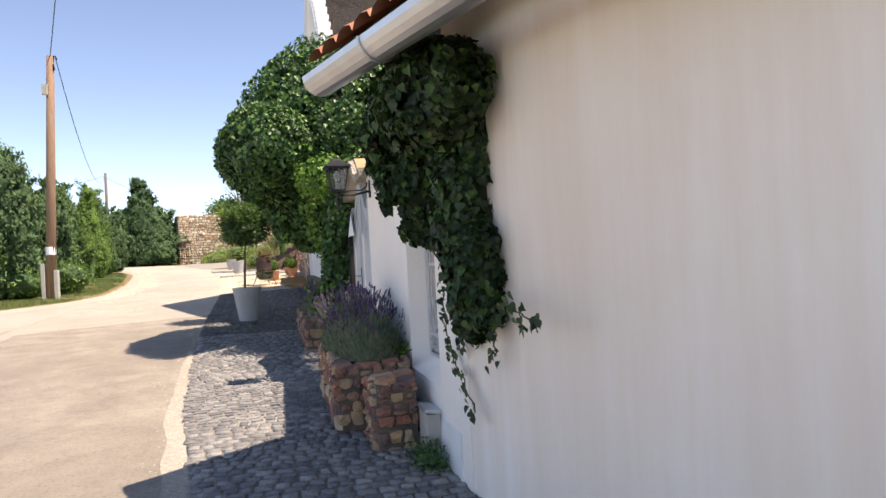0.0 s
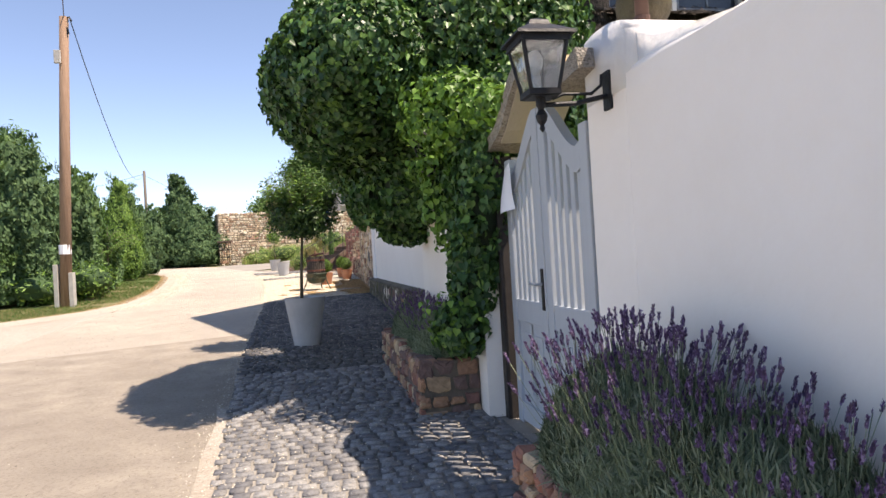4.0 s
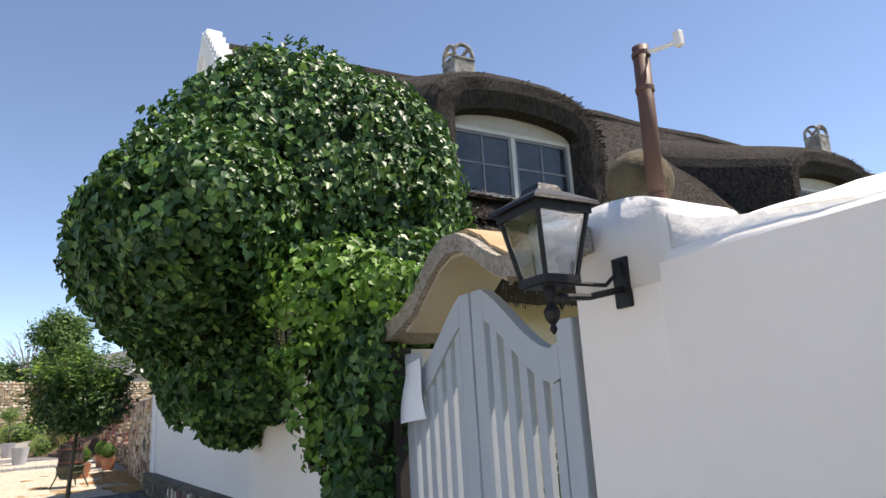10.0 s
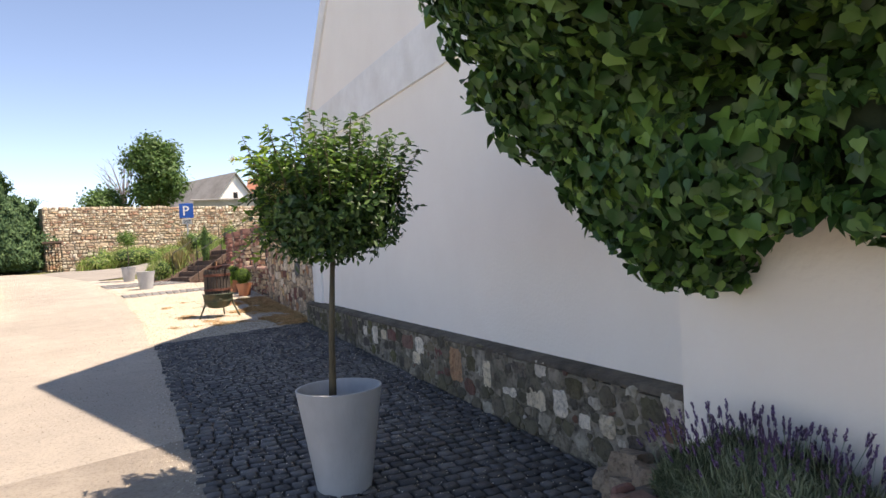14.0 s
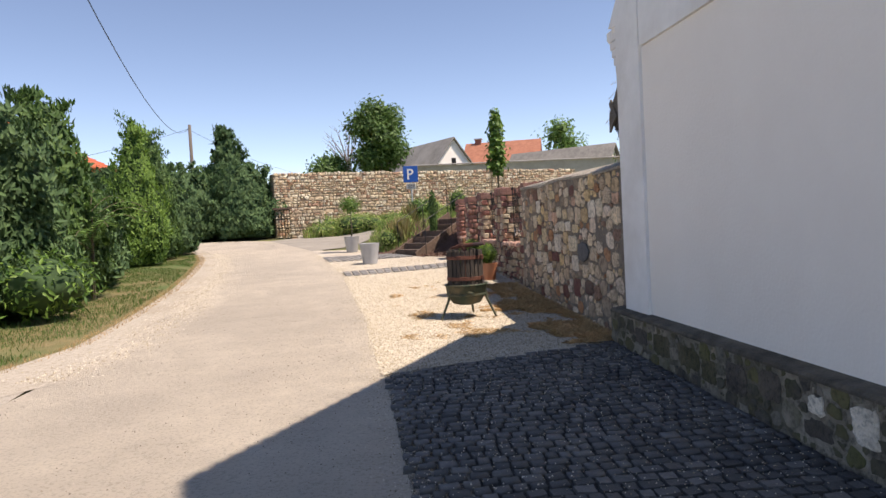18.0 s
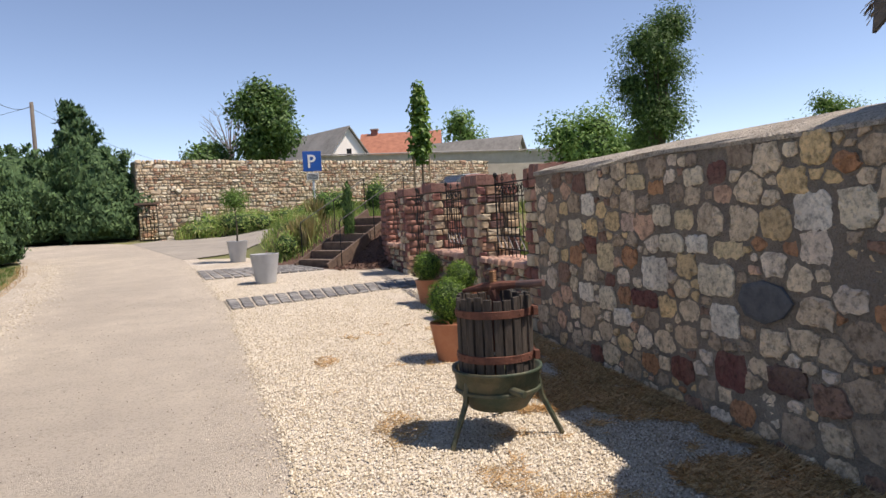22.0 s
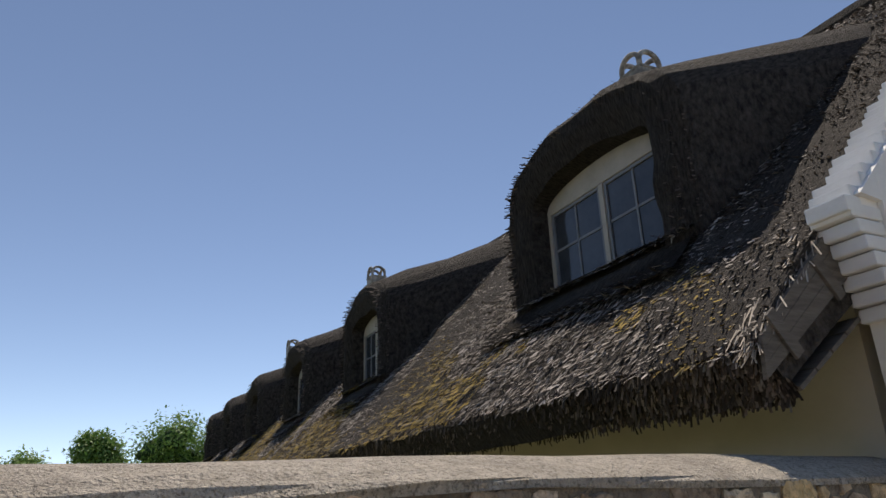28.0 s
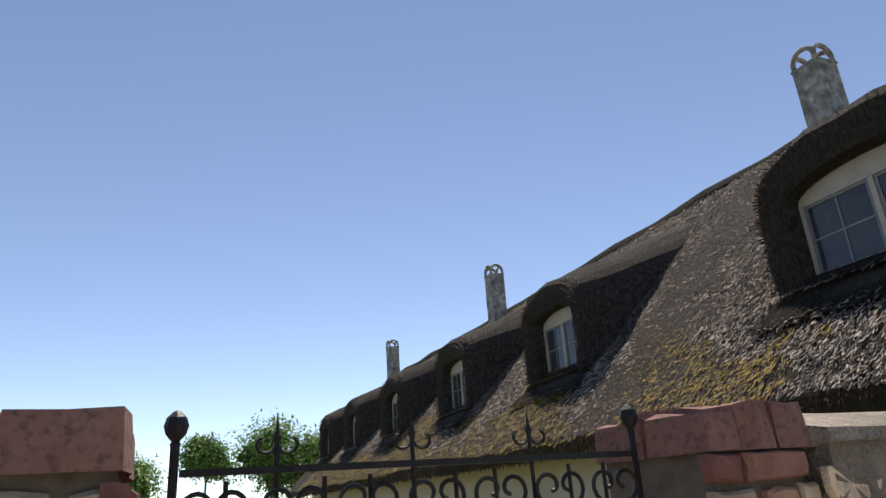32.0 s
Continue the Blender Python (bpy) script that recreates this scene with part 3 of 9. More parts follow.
def packed_stones(name, rest, parent, material, material_rest, origin, u, v, n, W, H, radii, proud, gap, seed, near, limit=300, keep=lambda x, y, r: True, flat=1.3, tries=9000, fixed=()):
    """Random rubble in mortar: large stones first, smaller ones in between; fixed: (x, y, width, height, material) of single large blocks."""
    rr = random.Random(seed)
    xs, ys, rs = np.zeros(tries), np.zeros(tries), np.zeros(tries)
    c = 0
    for k in range(tries):
        r = radii[1] * (radii[0] / radii[1]) ** (k / tries) * rr.uniform(0.85, 1.15)
        x, y = rr.uniform(r * 0.6, W - r * 0.6), rr.uniform(r * 0.55, H - r * 0.55)
        if c and np.any(((xs[:c] - x) / flat) ** 2 + (ys[:c] - y) ** 2 < (0.84 * (rs[:c] + r)) ** 2):
            continue
        if not keep(x, y, r) or any(abs(x - f[0]) < f[2] / 2 + r * flat * 0.8 and abs(y - f[1]) < f[3] / 2 + r * 0.8 for f in fixed):
            continue
        xs[c], ys[c], rs[c] = x, y, r
        c += 1
    polys = []
    for i in range(c):
        px_, py_, r = xs[i], ys[i], rs[i]
        aw, ah, lean = flat * r * rr.uniform(0.9, 1.12), r * rr.uniform(0.86, 1.05), rr.uniform(-0.3, 0.3)
        poly = []
        for ex, ey in ((-1, -1), (1, -1), (1, 1), (-1, 1)):
            kx, ky = ex * aw * rr.uniform(0.72, 1.08), ey * ah * rr.uniform(0.72, 1.08)
            if rr.random() < 0.4:
                f, g = rr.uniform(0.3, 0.75), rr.uniform(0.3, 0.75)
                poly += [(kx, ky * f), (kx * g, ky)] if ex * ey > 0 else [(kx * g, ky), (kx, ky * f)]
            else:
                poly.append((kx, ky))
        poly = [(px_ + x + lean * y, py_ + y - 0.3 * lean * x) for x, y in poly]
        d2 = ((xs[:c] - px_) / flat) ** 2 + (ys[:c] - py_) ** 2
        for j in np.argsort(d2)[1:10]:
            f = r / (r + rs[j])
            dx, dy = (xs[j] - px_) / flat ** 2, ys[j] - py_
            L = math.hypot(dx, dy)
            mx, my = px_ + (xs[j] - px_) * f - dx / L * gap, py_ + (ys[j] - py_) * f - dy / L * gap
            out = []
            for a, b in zip(poly, poly[1:] + poly[:1]):
                da, db = (a[0] - mx) * dx + (a[1] - my) * dy, (b[0] - mx) * dx + (b[1] - my) * dy
                if da <= 0:
                    out.append(a)
                if (da < 0) != (db < 0) and da != db:
                    t = da / (da - db)
                    out.append((a[0] + (b[0] - a[0]) * t, a[1] + (b[1] - a[1]) * t))
            poly = out
            if len(poly) < 3:
                break
        if len(poly) >= 3:
            polys.append((poly, material))
    for x, y, w, h, m in fixed:
        j = [rr.uniform(0.04, 0.26) for _ in range(8)]
        poly = [(-0.5 + j[0], -0.5), (0.5 - j[1], -0.5 + 0.1 * j[2]), (0.5, -0.5 + j[2]), (0.5 - 0.1 * j[5], 0.5 - j[3]), (0.5 - j[4], 0.5), (-0.5 + j[5], 0.5 - 0.12 * j[1]), (-0.5, 0.5 - j[6]), (-0.5 + 0.1 * j[0], -0.5 + j[7])]
        polys.append(([(x + a * w, y + b * h) for a, b in poly], m))
    polys.sort(key=lambda q: near(q[0][0][0], q[0][0][1]) - (100 if q[1] is not material else 0))
    o, u, v, n = Vector(origin), Vector(u).normalized(), Vector(v).normalized(), Vector(n).normalized()
    rot = Matrix((u, v, n)).transposed().to_4x4()
    inv = world_of(parent).inverted()
    RV, RF = [], []
    for idx, (poly, stuff_m) in enumerate(polys):
        cx, cy = sum(p[0] for p in poly) / len(poly), sum(p[1] for p in poly) / len(poly)
        ring = []
        for a, b in zip(poly, poly[1:] + poly[:1]):
            L = math.dist(a, b)
            m = max(1, min(6, int(L / 0.022)))
            for k in range(m):
                t, q = (k + 0.06) / m, min(0.009, L * 0.16)
                ring.append((a[0] + (b[0] - a[0]) * t - cx + rr.uniform(-q, q), a[1] + (b[1] - a[1]) * t - cy + rr.uniform(-q, q)))
        m = len(ring)
        if m < 4:
            continue
        d = rr.uniform(*proud)
        V = [(x, y, -0.02) for x, y in ring] + [(x * 0.985, y * 0.985, d * rr.uniform(0.35, 0.8)) for x, y in ring] + [(x * 0.8, y * 0.8, d * rr.uniform(0.65, 1.25)) for x, y in ring] + [(0, 0, d)]
        Fc = []
        for k in range(m):
            q = (k + 1) % m
            Fc += [(k, q, m + q, m + k), (m + k, m + q, 2 * m + q, 2 * m + k), (2 * m + k, 2 * m + q, 3 * m)]
        mt = Matrix.Translation(o + u * cx + v * cy) @ rot
        if idx < limit:
            me = bpy.data.meshes.new(name)
            me.from_pydata(V, [], Fc)
            me.materials.append(stuff_m)
            ob = new(name, me)
            ob.parent = parent
            ob.matrix_parent_inverse = inv
            ob.matrix_basis = mt
        else:
            b = len(RV)
            RV += [tuple(mt @ Vector(p)) for p in V]
            RF += [tuple(b + k for k in f) for f in Fc]
    if RV:
        tagged(raw(rest, RV, RF, material_rest, parent), kind="stuff")


def field_stones(name, rest, parent, material, material_rest, origin, u, v, n, W, H, sizes, proud, gap, seed, near, limit=300, keep=lambda x, y: True, stretch=2.2, ring_count=12):
    """Rough coursed rubble; sizes: range of the course heights; near(x, y) ranks the stones that become objects."""
    rr = random.Random(seed)
    cells = []
    z = 0.0
    while z < H - 0.03:
        h = rr.uniform(*sizes)
        if H - z - h < sizes[0] * 0.7:
            h = H - z
        x = -rr.uniform(0, sizes[1])
        while x < W:
            w = h * rr.choice((0.65, 0.85, 1.0, 1.1, 1.25, 1.4, stretch))
            x0, x1 = max(0.0, x), min(W, x + w)
            x += w
            if x1 - x0 < 0.04:
                continue
            wave = 0.34 * h * noise.noise((x0 * 2.3 / sizes[1] * 0.15, z * 7, seed * 1.0))
            cy = z + h / 2 + wave
            q = rr.random()
            if q < 0.16 and h > sizes[0] * 1.1:
                f = rr.uniform(0.35, 0.65)
                cells.append(((x0 + x1) / 2, cy - h * (1 - f) / 2, x1 - x0, h * f))
                cells.append(((x0 + x1) / 2, cy + h * f / 2, x1 - x0, h * (1 - f)))
            elif q < 0.55:
                g = h * rr.uniform(0.6, 1.2)
                cells.append(((x0 + x1) / 2, cy, x1 - x0, g))
            else:
                cells.append(((x0 + x1) / 2, cy, x1 - x0, h))
        z += h
    cells = [c for c in cells if keep(c[0], c[1])]
    cells.sort(key=lambda c: near(c[0], c[1]))
    o, u, v, n = Vector(origin), Vector(u).normalized(), Vector(v).normalized(), Vector(n).normalized()
    rot = Matrix((u, v, n)).transposed().to_4x4()
    inv = world_of(parent).inverted()
    RV, RF = [], []
    for idx, (cx, cy, w, h) in enumerate(cells):
        hw, hh = max(0.012, w / 2 - gap * rr.uniform(0.5, 1.5)), max(0.012, h / 2 - gap * rr.uniform(0.5, 1.5))
        e = rr.uniform(0.28, 0.7)
        skew, taper, m = rr.uniform(-0.4, 0.4), rr.uniform(-0.5, 0.5), ring_count
        ring = []
        for k in range(m):
            a = math.tau * (k + rr.uniform(-0.22, 0.22)) / m
            c, s = math.cos(a), math.sin(a)
            x, y = math.copysign(abs(c) ** e, c), math.copysign(abs(s) ** e, s)
            q = 1 + rr.uniform(-0.2, 0.07)
            ring.append(((x + skew * y * 0.4) * (1 + taper * y * 0.5) * hw * q, y * hh * q))
        d = rr.uniform(*proud)
        V = [(x, y, -0.02) for x, y in ring] + [(x * 0.96, y * 0.96, d * rr.uniform(0.3, 0.8)) for x, y in ring] + [(x * 0.68, y * 0.68, d * rr.uniform(0.6, 1.2)) for x, y in ring] + [(0, 0, d)]
        Fc = []
        for k in range(m):
            q = (k + 1) % m
            Fc += [(k, q, m + q, m + k), (m + k, m + q, 2 * m + q, 2 * m + k), (2 * m + k, 2 * m + q, 3 * m)]
        mt = Matrix.Translation(o + u * cx + v * cy) @ rot
        if idx < limit:
            me = bpy.data.meshes.new(name)
            me.from_pydata(V, [], Fc)
            me.materials.append(material)
            ob = new(name, me)
            ob.parent = parent
            ob.matrix_parent_inverse = inv
            ob.matrix_basis = mt
        else:
            b = len(RV)
            RV += [tuple(mt @ Vector(p)) for p in V]
            RF += [tuple(b + k for k in f) for f in Fc]
    if RV:
        tagged(raw(rest, RV, RF, material_rest, parent), kind="stuff")
# ---- ground, road, pavements ----
def span(a, b, s):
    return list(np.arange(a, b, s))


gx = [-900, -400, -200, -100, -60, -40] + span(-30, -6, 1.25) + span(-6, 6, 0.3) + span(6, 40, 1.25) + [40, 60, 100, 200, 400, 900]
gy = [-600, -300, -150, -80, -50, -30] + span(-20, 29, 1.25) + span(29, 47, 0.3) + span(47, 70, 1.25) + [70, 90, 130, 200, 400, 900]
gv = [(x, y, terr(x, y) - 0.03) for y in gy for x in gx]
gf = [(j * len(gx) + i, j * len(gx) + i + 1, (j + 1) * len(gx) + i + 1, (j + 1) * len(gx) + i) for j in range(len(gy) - 1) for i in range(len(gx) - 1)]
tagged(raw("ground", gv, gf, EARTH, smooth=True), "dry grassy earth reaching the horizon", "ground", kind="structure")

ROAD_R = [(0.3, -15), (0.0, -2), (-0.3, 2), (-0.5, 4.1), (-0.75, 6), (-0.97, 9.1), (-1.12, 12.5), (-1.2, 17), (-1.32, 21), (-1.73, 26.3), (-2.6, 32.5), (-3.2, 36), (-4.6, 41.5), (-6.5, 44.0), (-10, 46), (-25, 50)]
ROAD_L = [(-3.2, -15), (-3.3, -2), (-3.4, 2), (-3.7, 5), (-4.0, 8.4), (-4.4, 13.2), (-4.35, 17.5), (-4.1, 20), (-4.2, 23), (-4.5, 26), (-4.95, 29.5), (-5.6, 33), (-6.4, 36), (-7.4, 39), (-9, 41.5), (-12, 43.5), (-25, 46)]
sheet("road", ROAD_L, [(x + 0.35, y) for x, y in ROAD_R], 0.0, ASPHALT, "worn pale asphalt village road", "road", 0.5, 10, lambda x, y: gz(y))
sheet("driveway", [(-18, 11.6), (-10.5, 14.3), (-8.3, 15.6), (-5.9, 17.3), (-4.3, 19)], [(-18, -15), (-3.0, -12), (-3.5, 5), (-3.8, 8.4), (-4.2, 17.0)], -0.008, SAND, "pale dusty gravel apron beside the road", "driveway", 0.6, 12, lambda x, y: gz(y))
PALE = mat("pale_chalk_gravel", ((0.36, 0.315, 0.255), (0.54, 0.485, 0.41)), 18, 0.95, 0.8, 120, stain=(0.36, 0.3, 0.23), sscale=0.8, samount=0.6, pits=60, pit_amount=0.25)
sheet("pale_edge", [(-5.3, 13.4), (-4.9, 10.4), (-4.65, 8.8), (-4.45, 7.2), (-4.1, 3), (-3.9, -6)], [(-4.42, 13.3), (-4.18, 11.1), (-4.02, 9.2), (-3.8, 7.4), (-3.45, 3), (-3.3, -6)], 0.004, PALE, "chalky pale gravel band along the road edge", "roadside", 0.3, 5, lambda x, y: gz(y), 0.3)
sheet("road_patch", [(-4.1, 12.6), (-3.9, 8.4), (-3.62, 7.2), (-3.4, 3), (-3.2, -10)], [(-1.12, 13.6), (-0.9, 9.0), (-0.75, 6), (-0.35, 2), (0.2, -10)], 0.004, mat("patched_asphalt", ((0.3, 0.26, 0.21), (0.47, 0.41, 0.335)), 2.4, 0.92, 1.0, 130, stain=(0.31, 0.265, 0.215), sscale=0.7, samount=0.8, bdist=0.02, pits=45, pit_amount=0.25), "mottled patched stretch of the road surface", "road", 0.4, 10, lambda x, y: gz(y), 0.06)
sheet("sand_strip", [(-1.06, 9.3), (-1.0, 7.9), (-0.82, 5.6), (-0.55, 3.2), (-0.32, 1), (0.05, -8)], [(-0.96, 9.2), (-0.86, 7.8), (-0.7, 5.6), (-0.38, 3.2), (-0.1, 1), (0.2, -8)], 0.008, SAND, "loose sand washed against the setts", "roadside", 0.15, 4, lambda x, y: gz(y), 0.07)
verge_in = [(-8.3, 15.6), (-5.9, 17.3), (-4.5, 19), (-4.1, 20.5), (-4.2, 23), (-4.5, 26), (-4.95, 29.5), (-5.6, 33), (-6.4, 36), (-7.4, 39), (-9, 41.5)]
verge_out = [(-8.6, 15.9), (-6.3, 17.8), (-5.0, 19.4), (-4.65, 20.8), (-4.75, 23.2), (-5.0, 26), (-5.5, 29.6), (-6.1, 33.2), (-6.9, 36.3), (-7.9, 39.3), (-9.4, 42)]
sheet("sandy_edge", verge_out, [(x + 0.4, y) for x, y in verge_in], -0.004, PALE, "pale sandy edge of the road", "roadside", 0.5, 4, lambda x, y: gz(y))
sheet("verge", [(-18, 18), (-14, 24), (-11, 30), (-11, 36), (-12, 42)], verge_in, -0.01, mat("dry_lawn", ((0.12, 0.125, 0.045), (0.27, 0.2, 0.1)), 5, 0.95, 0.9, 80, stain=(0.07, 0.13, 0.03), sscale=0.7, samount=0.9), "grass verge, partly dry", "grass", 0.8, 8, lambda x, y: gz(y))
pav_old = sheet("pavement", [(0.2, -15), (-0.3, 2), (-0.5, 4.1), (-0.75, 6), (-0.97, 9.1), (-1.03, 10.4)], [(3.4, -15), (1.3, 2), (1.1, 3.6), (1.1, 6), (1.1, 9), (1.1, 10.6)], 0.008, JOINT_L, "worn grey sett pavement with sandy joints", "pavement", 0.6, 6, lambda x, y: gz(y))
pav = sheet("pavement", [(-1.03, 10.4), (-1.12, 12.5), (-1.2, 17), (-1.24, 18.4)], [(1.1, 10.6), (1.1, 12), (1.1, 17), (1.1, 18.9)], 0.0, JOINT, "dark basalt sett pavement with gritty joints", "pavement", 0.6, 6, lambda x, y: gz(y))
sheet("gravel_lot", [(-1.24, 18.4), (-1.32, 21), (-1.73, 26.3), (-2.6, 32.5), (-3.0, 34.8)], [(1.3, 18.9), (1.3, 22), (1.3, 27), (1.0, 30.2), (-0.9, 34.0)], 0.003, GRAVEL, "pale crushed-stone parking lot", "gravel", 0.25, 8, lambda x, y: gz(y), 0.05)
sheet("side_drive", [(-5.4, 43.2), (-4.4, 44.5), (-2.0, 46.0), (2, 47.5), (12, 49)], [(-3.0, 34.9), (-1.6, 36.0), (-0.3, 39), (2.5, 43.0), (12, 45)], 0.004, DRIVE, "grey asphalt side drive", "driveway", 0.3, 40)

# ---- street wall with arched window, gate posts ----
FX = 0.98
street_wall = thing("wall_street", (1.1, 5, 0.2), "whitewashed lumpy masonry wall along the pavement", "wall", kind="structure")


def arch(y0, y1, z0, zs, k=1.0, n=24):
    """Outline of an arched opening, from the lower left up and round."""
    r = (y1 - y0) / 2
    return [(y0, z0)] + [((y0 + y1) / 2 - r * math.cos(math.pi * i / n), zs + k * r * math.sin(math.pi * i / n)) for i in range(n + 1)] + [(y1, z0)]


def soft(bm, amount=0.012, freq=2.2):
    bmesh.ops.subdivide_edges(bm, edges=[e for e in bm.edges if e.calc_length() > 0.35], cuts=3, use_grid_fill=True)
    for v in bm.verts:
        v.co += Vector((noise.noise(v.co * freq), noise.noise(v.co * freq + Vector((5, 0, 0))), noise.noise(v.co * freq + Vector((0, 5, 0))))) * amount
    return bm


outer = arch(4.05, 4.9, 0.66, 1.72, 0.68)
inner = arch(4.4, 4.885, 0.76, 1.68, 0.9)
bw = bmesh.new()
y_l, y_r = 3.45, 6.36
prism([(y_l, -0.1), (outer[0][0], -0.1), (outer[0][0], 2.16), (y_l, 2.2)], "x", FX, 1.3, bw)
prism([(outer[-1][0], -0.1), (y_r, -0.1), (y_r, 2.16), (outer[-1][0], 2.16)], "x", FX, 1.3, bw)
prism([(outer[0][0], -0.1), (outer[-1][0], -0.1), (outer[-1][0], 0.66), (outer[0][0], 0.66)], "x", FX, 1.3, bw)
prism([(outer[0][0], 2.16)] + [(p[0], p[1]) for p in outer[1:-1]] + [(outer[-1][0], 2.16)], "x", FX, 1.3, bw)
part("wall_body", bw, PLASTER, street_wall)
bcp = bmesh.new()
cprof = [(FX + 0.004, 2.02), (FX - 0.002, 2.11), (FX + 0.006, 2.158), (FX + 0.035, 2.19), (FX + 0.09, 2.222), (FX + 0.16, 2.258), (1.22, 2.298), (1.3, 2.3), (1.31, 2.1)]
crings = []
for i in range(40):
    y = 3.45 + 2.89 * i / 39
    crings.append([bcp.verts.new((a + (0.008 * noise.noise((y * 2.5, b * 4, 1.0)) if 1 < k < 7 else 0), y, b + (0.022 * noise.noise((y * 1.7, a * 3, 4.0)) + 0.008 * noise.noise((y * 7, a * 8, 2.0)) if 0 < k < 8 else 0))) for k, (a, b) in enumerate(cprof)])
for q, w in zip(crings, crings[1:]):
    for k in range(len(cprof) - 1):
        bcp.faces.new((q[k], q[k + 1], w[k + 1], w[k]))
bmesh.ops.recalc_face_normals(bcp, faces=bcp.faces[:])
part("coping", bcp, PLASTER, street_wall, "sunlit whitewashed rounded wall top", True)
part("gate_post", box(0.976, 1.34, 6.32, 6.71, -0.1, 2.22, 0.012), PLASTER, street_wall)
bp = prism([(6.712, 2.1), (6.714, 2.36), (6.69, 2.402), (6.6, 2.416), (6.5, 2.414), (6.4, 2.4), (6.335, 2.384), (6.306, 2.35), (6.304, 2.1)], "x", 0.974, 1.4)
bmesh.ops.bevel(bp, geom=[e for e in bp.edges if max(v.co.z for v in e.verts) > 2.3], offset=0.012, segments=2, affect="EDGES")
part("post_crest", soft(bp, 0.008, 5), LIME, street_wall, "rounded whitewashed top of the gate post", True)
part("post_shoulder", soft(prism([(6.32, 2.05), (6.32, 2.33), (6.2, 2.275), (6.05, 2.24), (5.85, 2.215), (5.65, 2.19), (5.65, 2.05)], "x", 1.03, 1.36), 0.008, 5), LIME, street_wall, "", True)
bn = bmesh.new()
no, ni = len(outer), len(inner)
vo = [bn.verts.new((FX + 0.001, p[0], p[1])) for p in outer]
vi = [bn.verts.new((1.15, p[0], p[1])) for p in inner]
for i in range(no):
    j = (i + 1) % no
    bn.faces.new((vo[i], vo[j], vi[j], vi[i]))
bmesh.ops.recalc_face_normals(bn, faces=bn.faces[:])
part("window_reveal", bn, PLASTER, street_wall, "splayed plaster reveal of the arched window", True)
part("window_back", prism([(4.35, 0.7), (4.95, 0.7), (4.95, 1.98), (4.35, 1.98)], "x", 1.19, 1.22), CREAM, street_wall, "cream panel behind the window grille")
part("wall_foot", soft(prism([(0.962, -0.1), (1.0, -0.1), (1.0, 0.5), (0.974, 0.48), (0.964, 0.36)], "y", 3.62, 6.3)), LIME, street_wall)

# iron grille of the arched window
grille = thing("window_grille", (1.12, 4.63, 0.8), "pale grey wrought-iron window grille with scrolls", "grille")
GXW = 1.12
GC = 4.657
for i in range(-2, 3):
    y = GC + i * 0.082
    top = 1.8 - 0.022 * i * i
    part("bar", tube([(GXW, y, 0.83), (GXW, y, top)], 0.007, 6), GRILLP, grille)
    part("spike", lathe([(0.007, -0.045), (0.018, -0.04), (0.007, -0.033), (0.006, -0.012), (0.019, -0.006), (0.019, 0.006), (0.005, 0.014)], 8, (GXW, y, top + 0.02)), GRILLP, grille)
    part("ball_foot", lathe([(0.007, 0.04), (0.018, 0.035), (0.007, 0.028), (0.008, 0.0), (0.021, -0.012), (0.014, -0.03), (0.002, -0.034)], 8, (GXW, y, 0.83)), GRILLP, grille)
part("cross_bar", box(GXW - 0.012, GXW + 0.008, GC - 0.205, GC + 0.205, 0.897, 0.917), GRILLP, grille)
part("cross_bar", box(GXW - 0.012, GXW + 0.004, GC - 0.1, GC + 0.1, 1.398, 1.418), GRILLP, grille)
part("bottom_bar", box(GXW - 0.01, GXW + 0.01, GC - 0.205, GC + 0.205, 0.75, 0.77), GRILLP, grille)


def spiral(cx, cy, cz, r0, r1, a0, a1, plane="yz", n=18):
    out = []
    for i in range(n + 1):
        k = i / n
        r, a = r0 + (r1 - r0) * k, a0 + (a1 - a0) * k
        p = (r * math.cos(a), r * math.sin(a))
        out.append((cx, cy + p[0], cz + p[1]) if plane == "yz" else (cx + p[0], cy, cz + p[1]))
    return out


for s in (1, -1):
    swell = [(GXW - 0.012, GC + s * y, z) for y, z in ((0.012, 0.925), (0.07, 0.915), (0.115, 0.955), (0.118, 1.0), (0.09, 1.045), (0.045, 1.08), (0.022, 1.12))]
    part("scroll", tube(swell + spiral(GXW - 0.012, GC + s * 0.045, 1.155, 0.03, 0.008, math.pi + (0 if s > 0 else math.pi), (math.pi if s > 0 else 0) - s * 6.5)[2:], 0.007, 6), GRILLP, grille)
    part("scroll", tube([(GXW - 0.012, GC + s * 0.012, 0.925), (GXW - 0.012, GC + s * 0.02, 0.955)] + spiral(GXW - 0.012, GC + s * 0.05, 0.975, 0.032, 0.008, math.pi if s > 0 else 0.0, (math.pi if s > 0 else 0) - s * 6.5), 0.006, 6), GRILLP, grille)
part("ring", tube([(GXW - 0.014, GC + 0.034 * math.cos(k * math.tau / 24), 1.632 + 0.06 * math.sin(k * math.tau / 24)) for k in range(25)], 0.007, 6), GRILLP, grille)
wave = [(0.205, 1.615), (0.17, 1.615), (0.14, 1.63), (0.11, 1.665), (0.075, 1.7), (0.035, 1.718), (0.0, 1.722)]
band = [(GXW - 0.014, GC + y, z) for y, z in wave] + [(GXW - 0.014, GC - y, z) for y, z in wave[-2::-1]]
part("arched_band", tube(band, 0.012, 8), GRILLP, grille, "curved flat band across the bars")
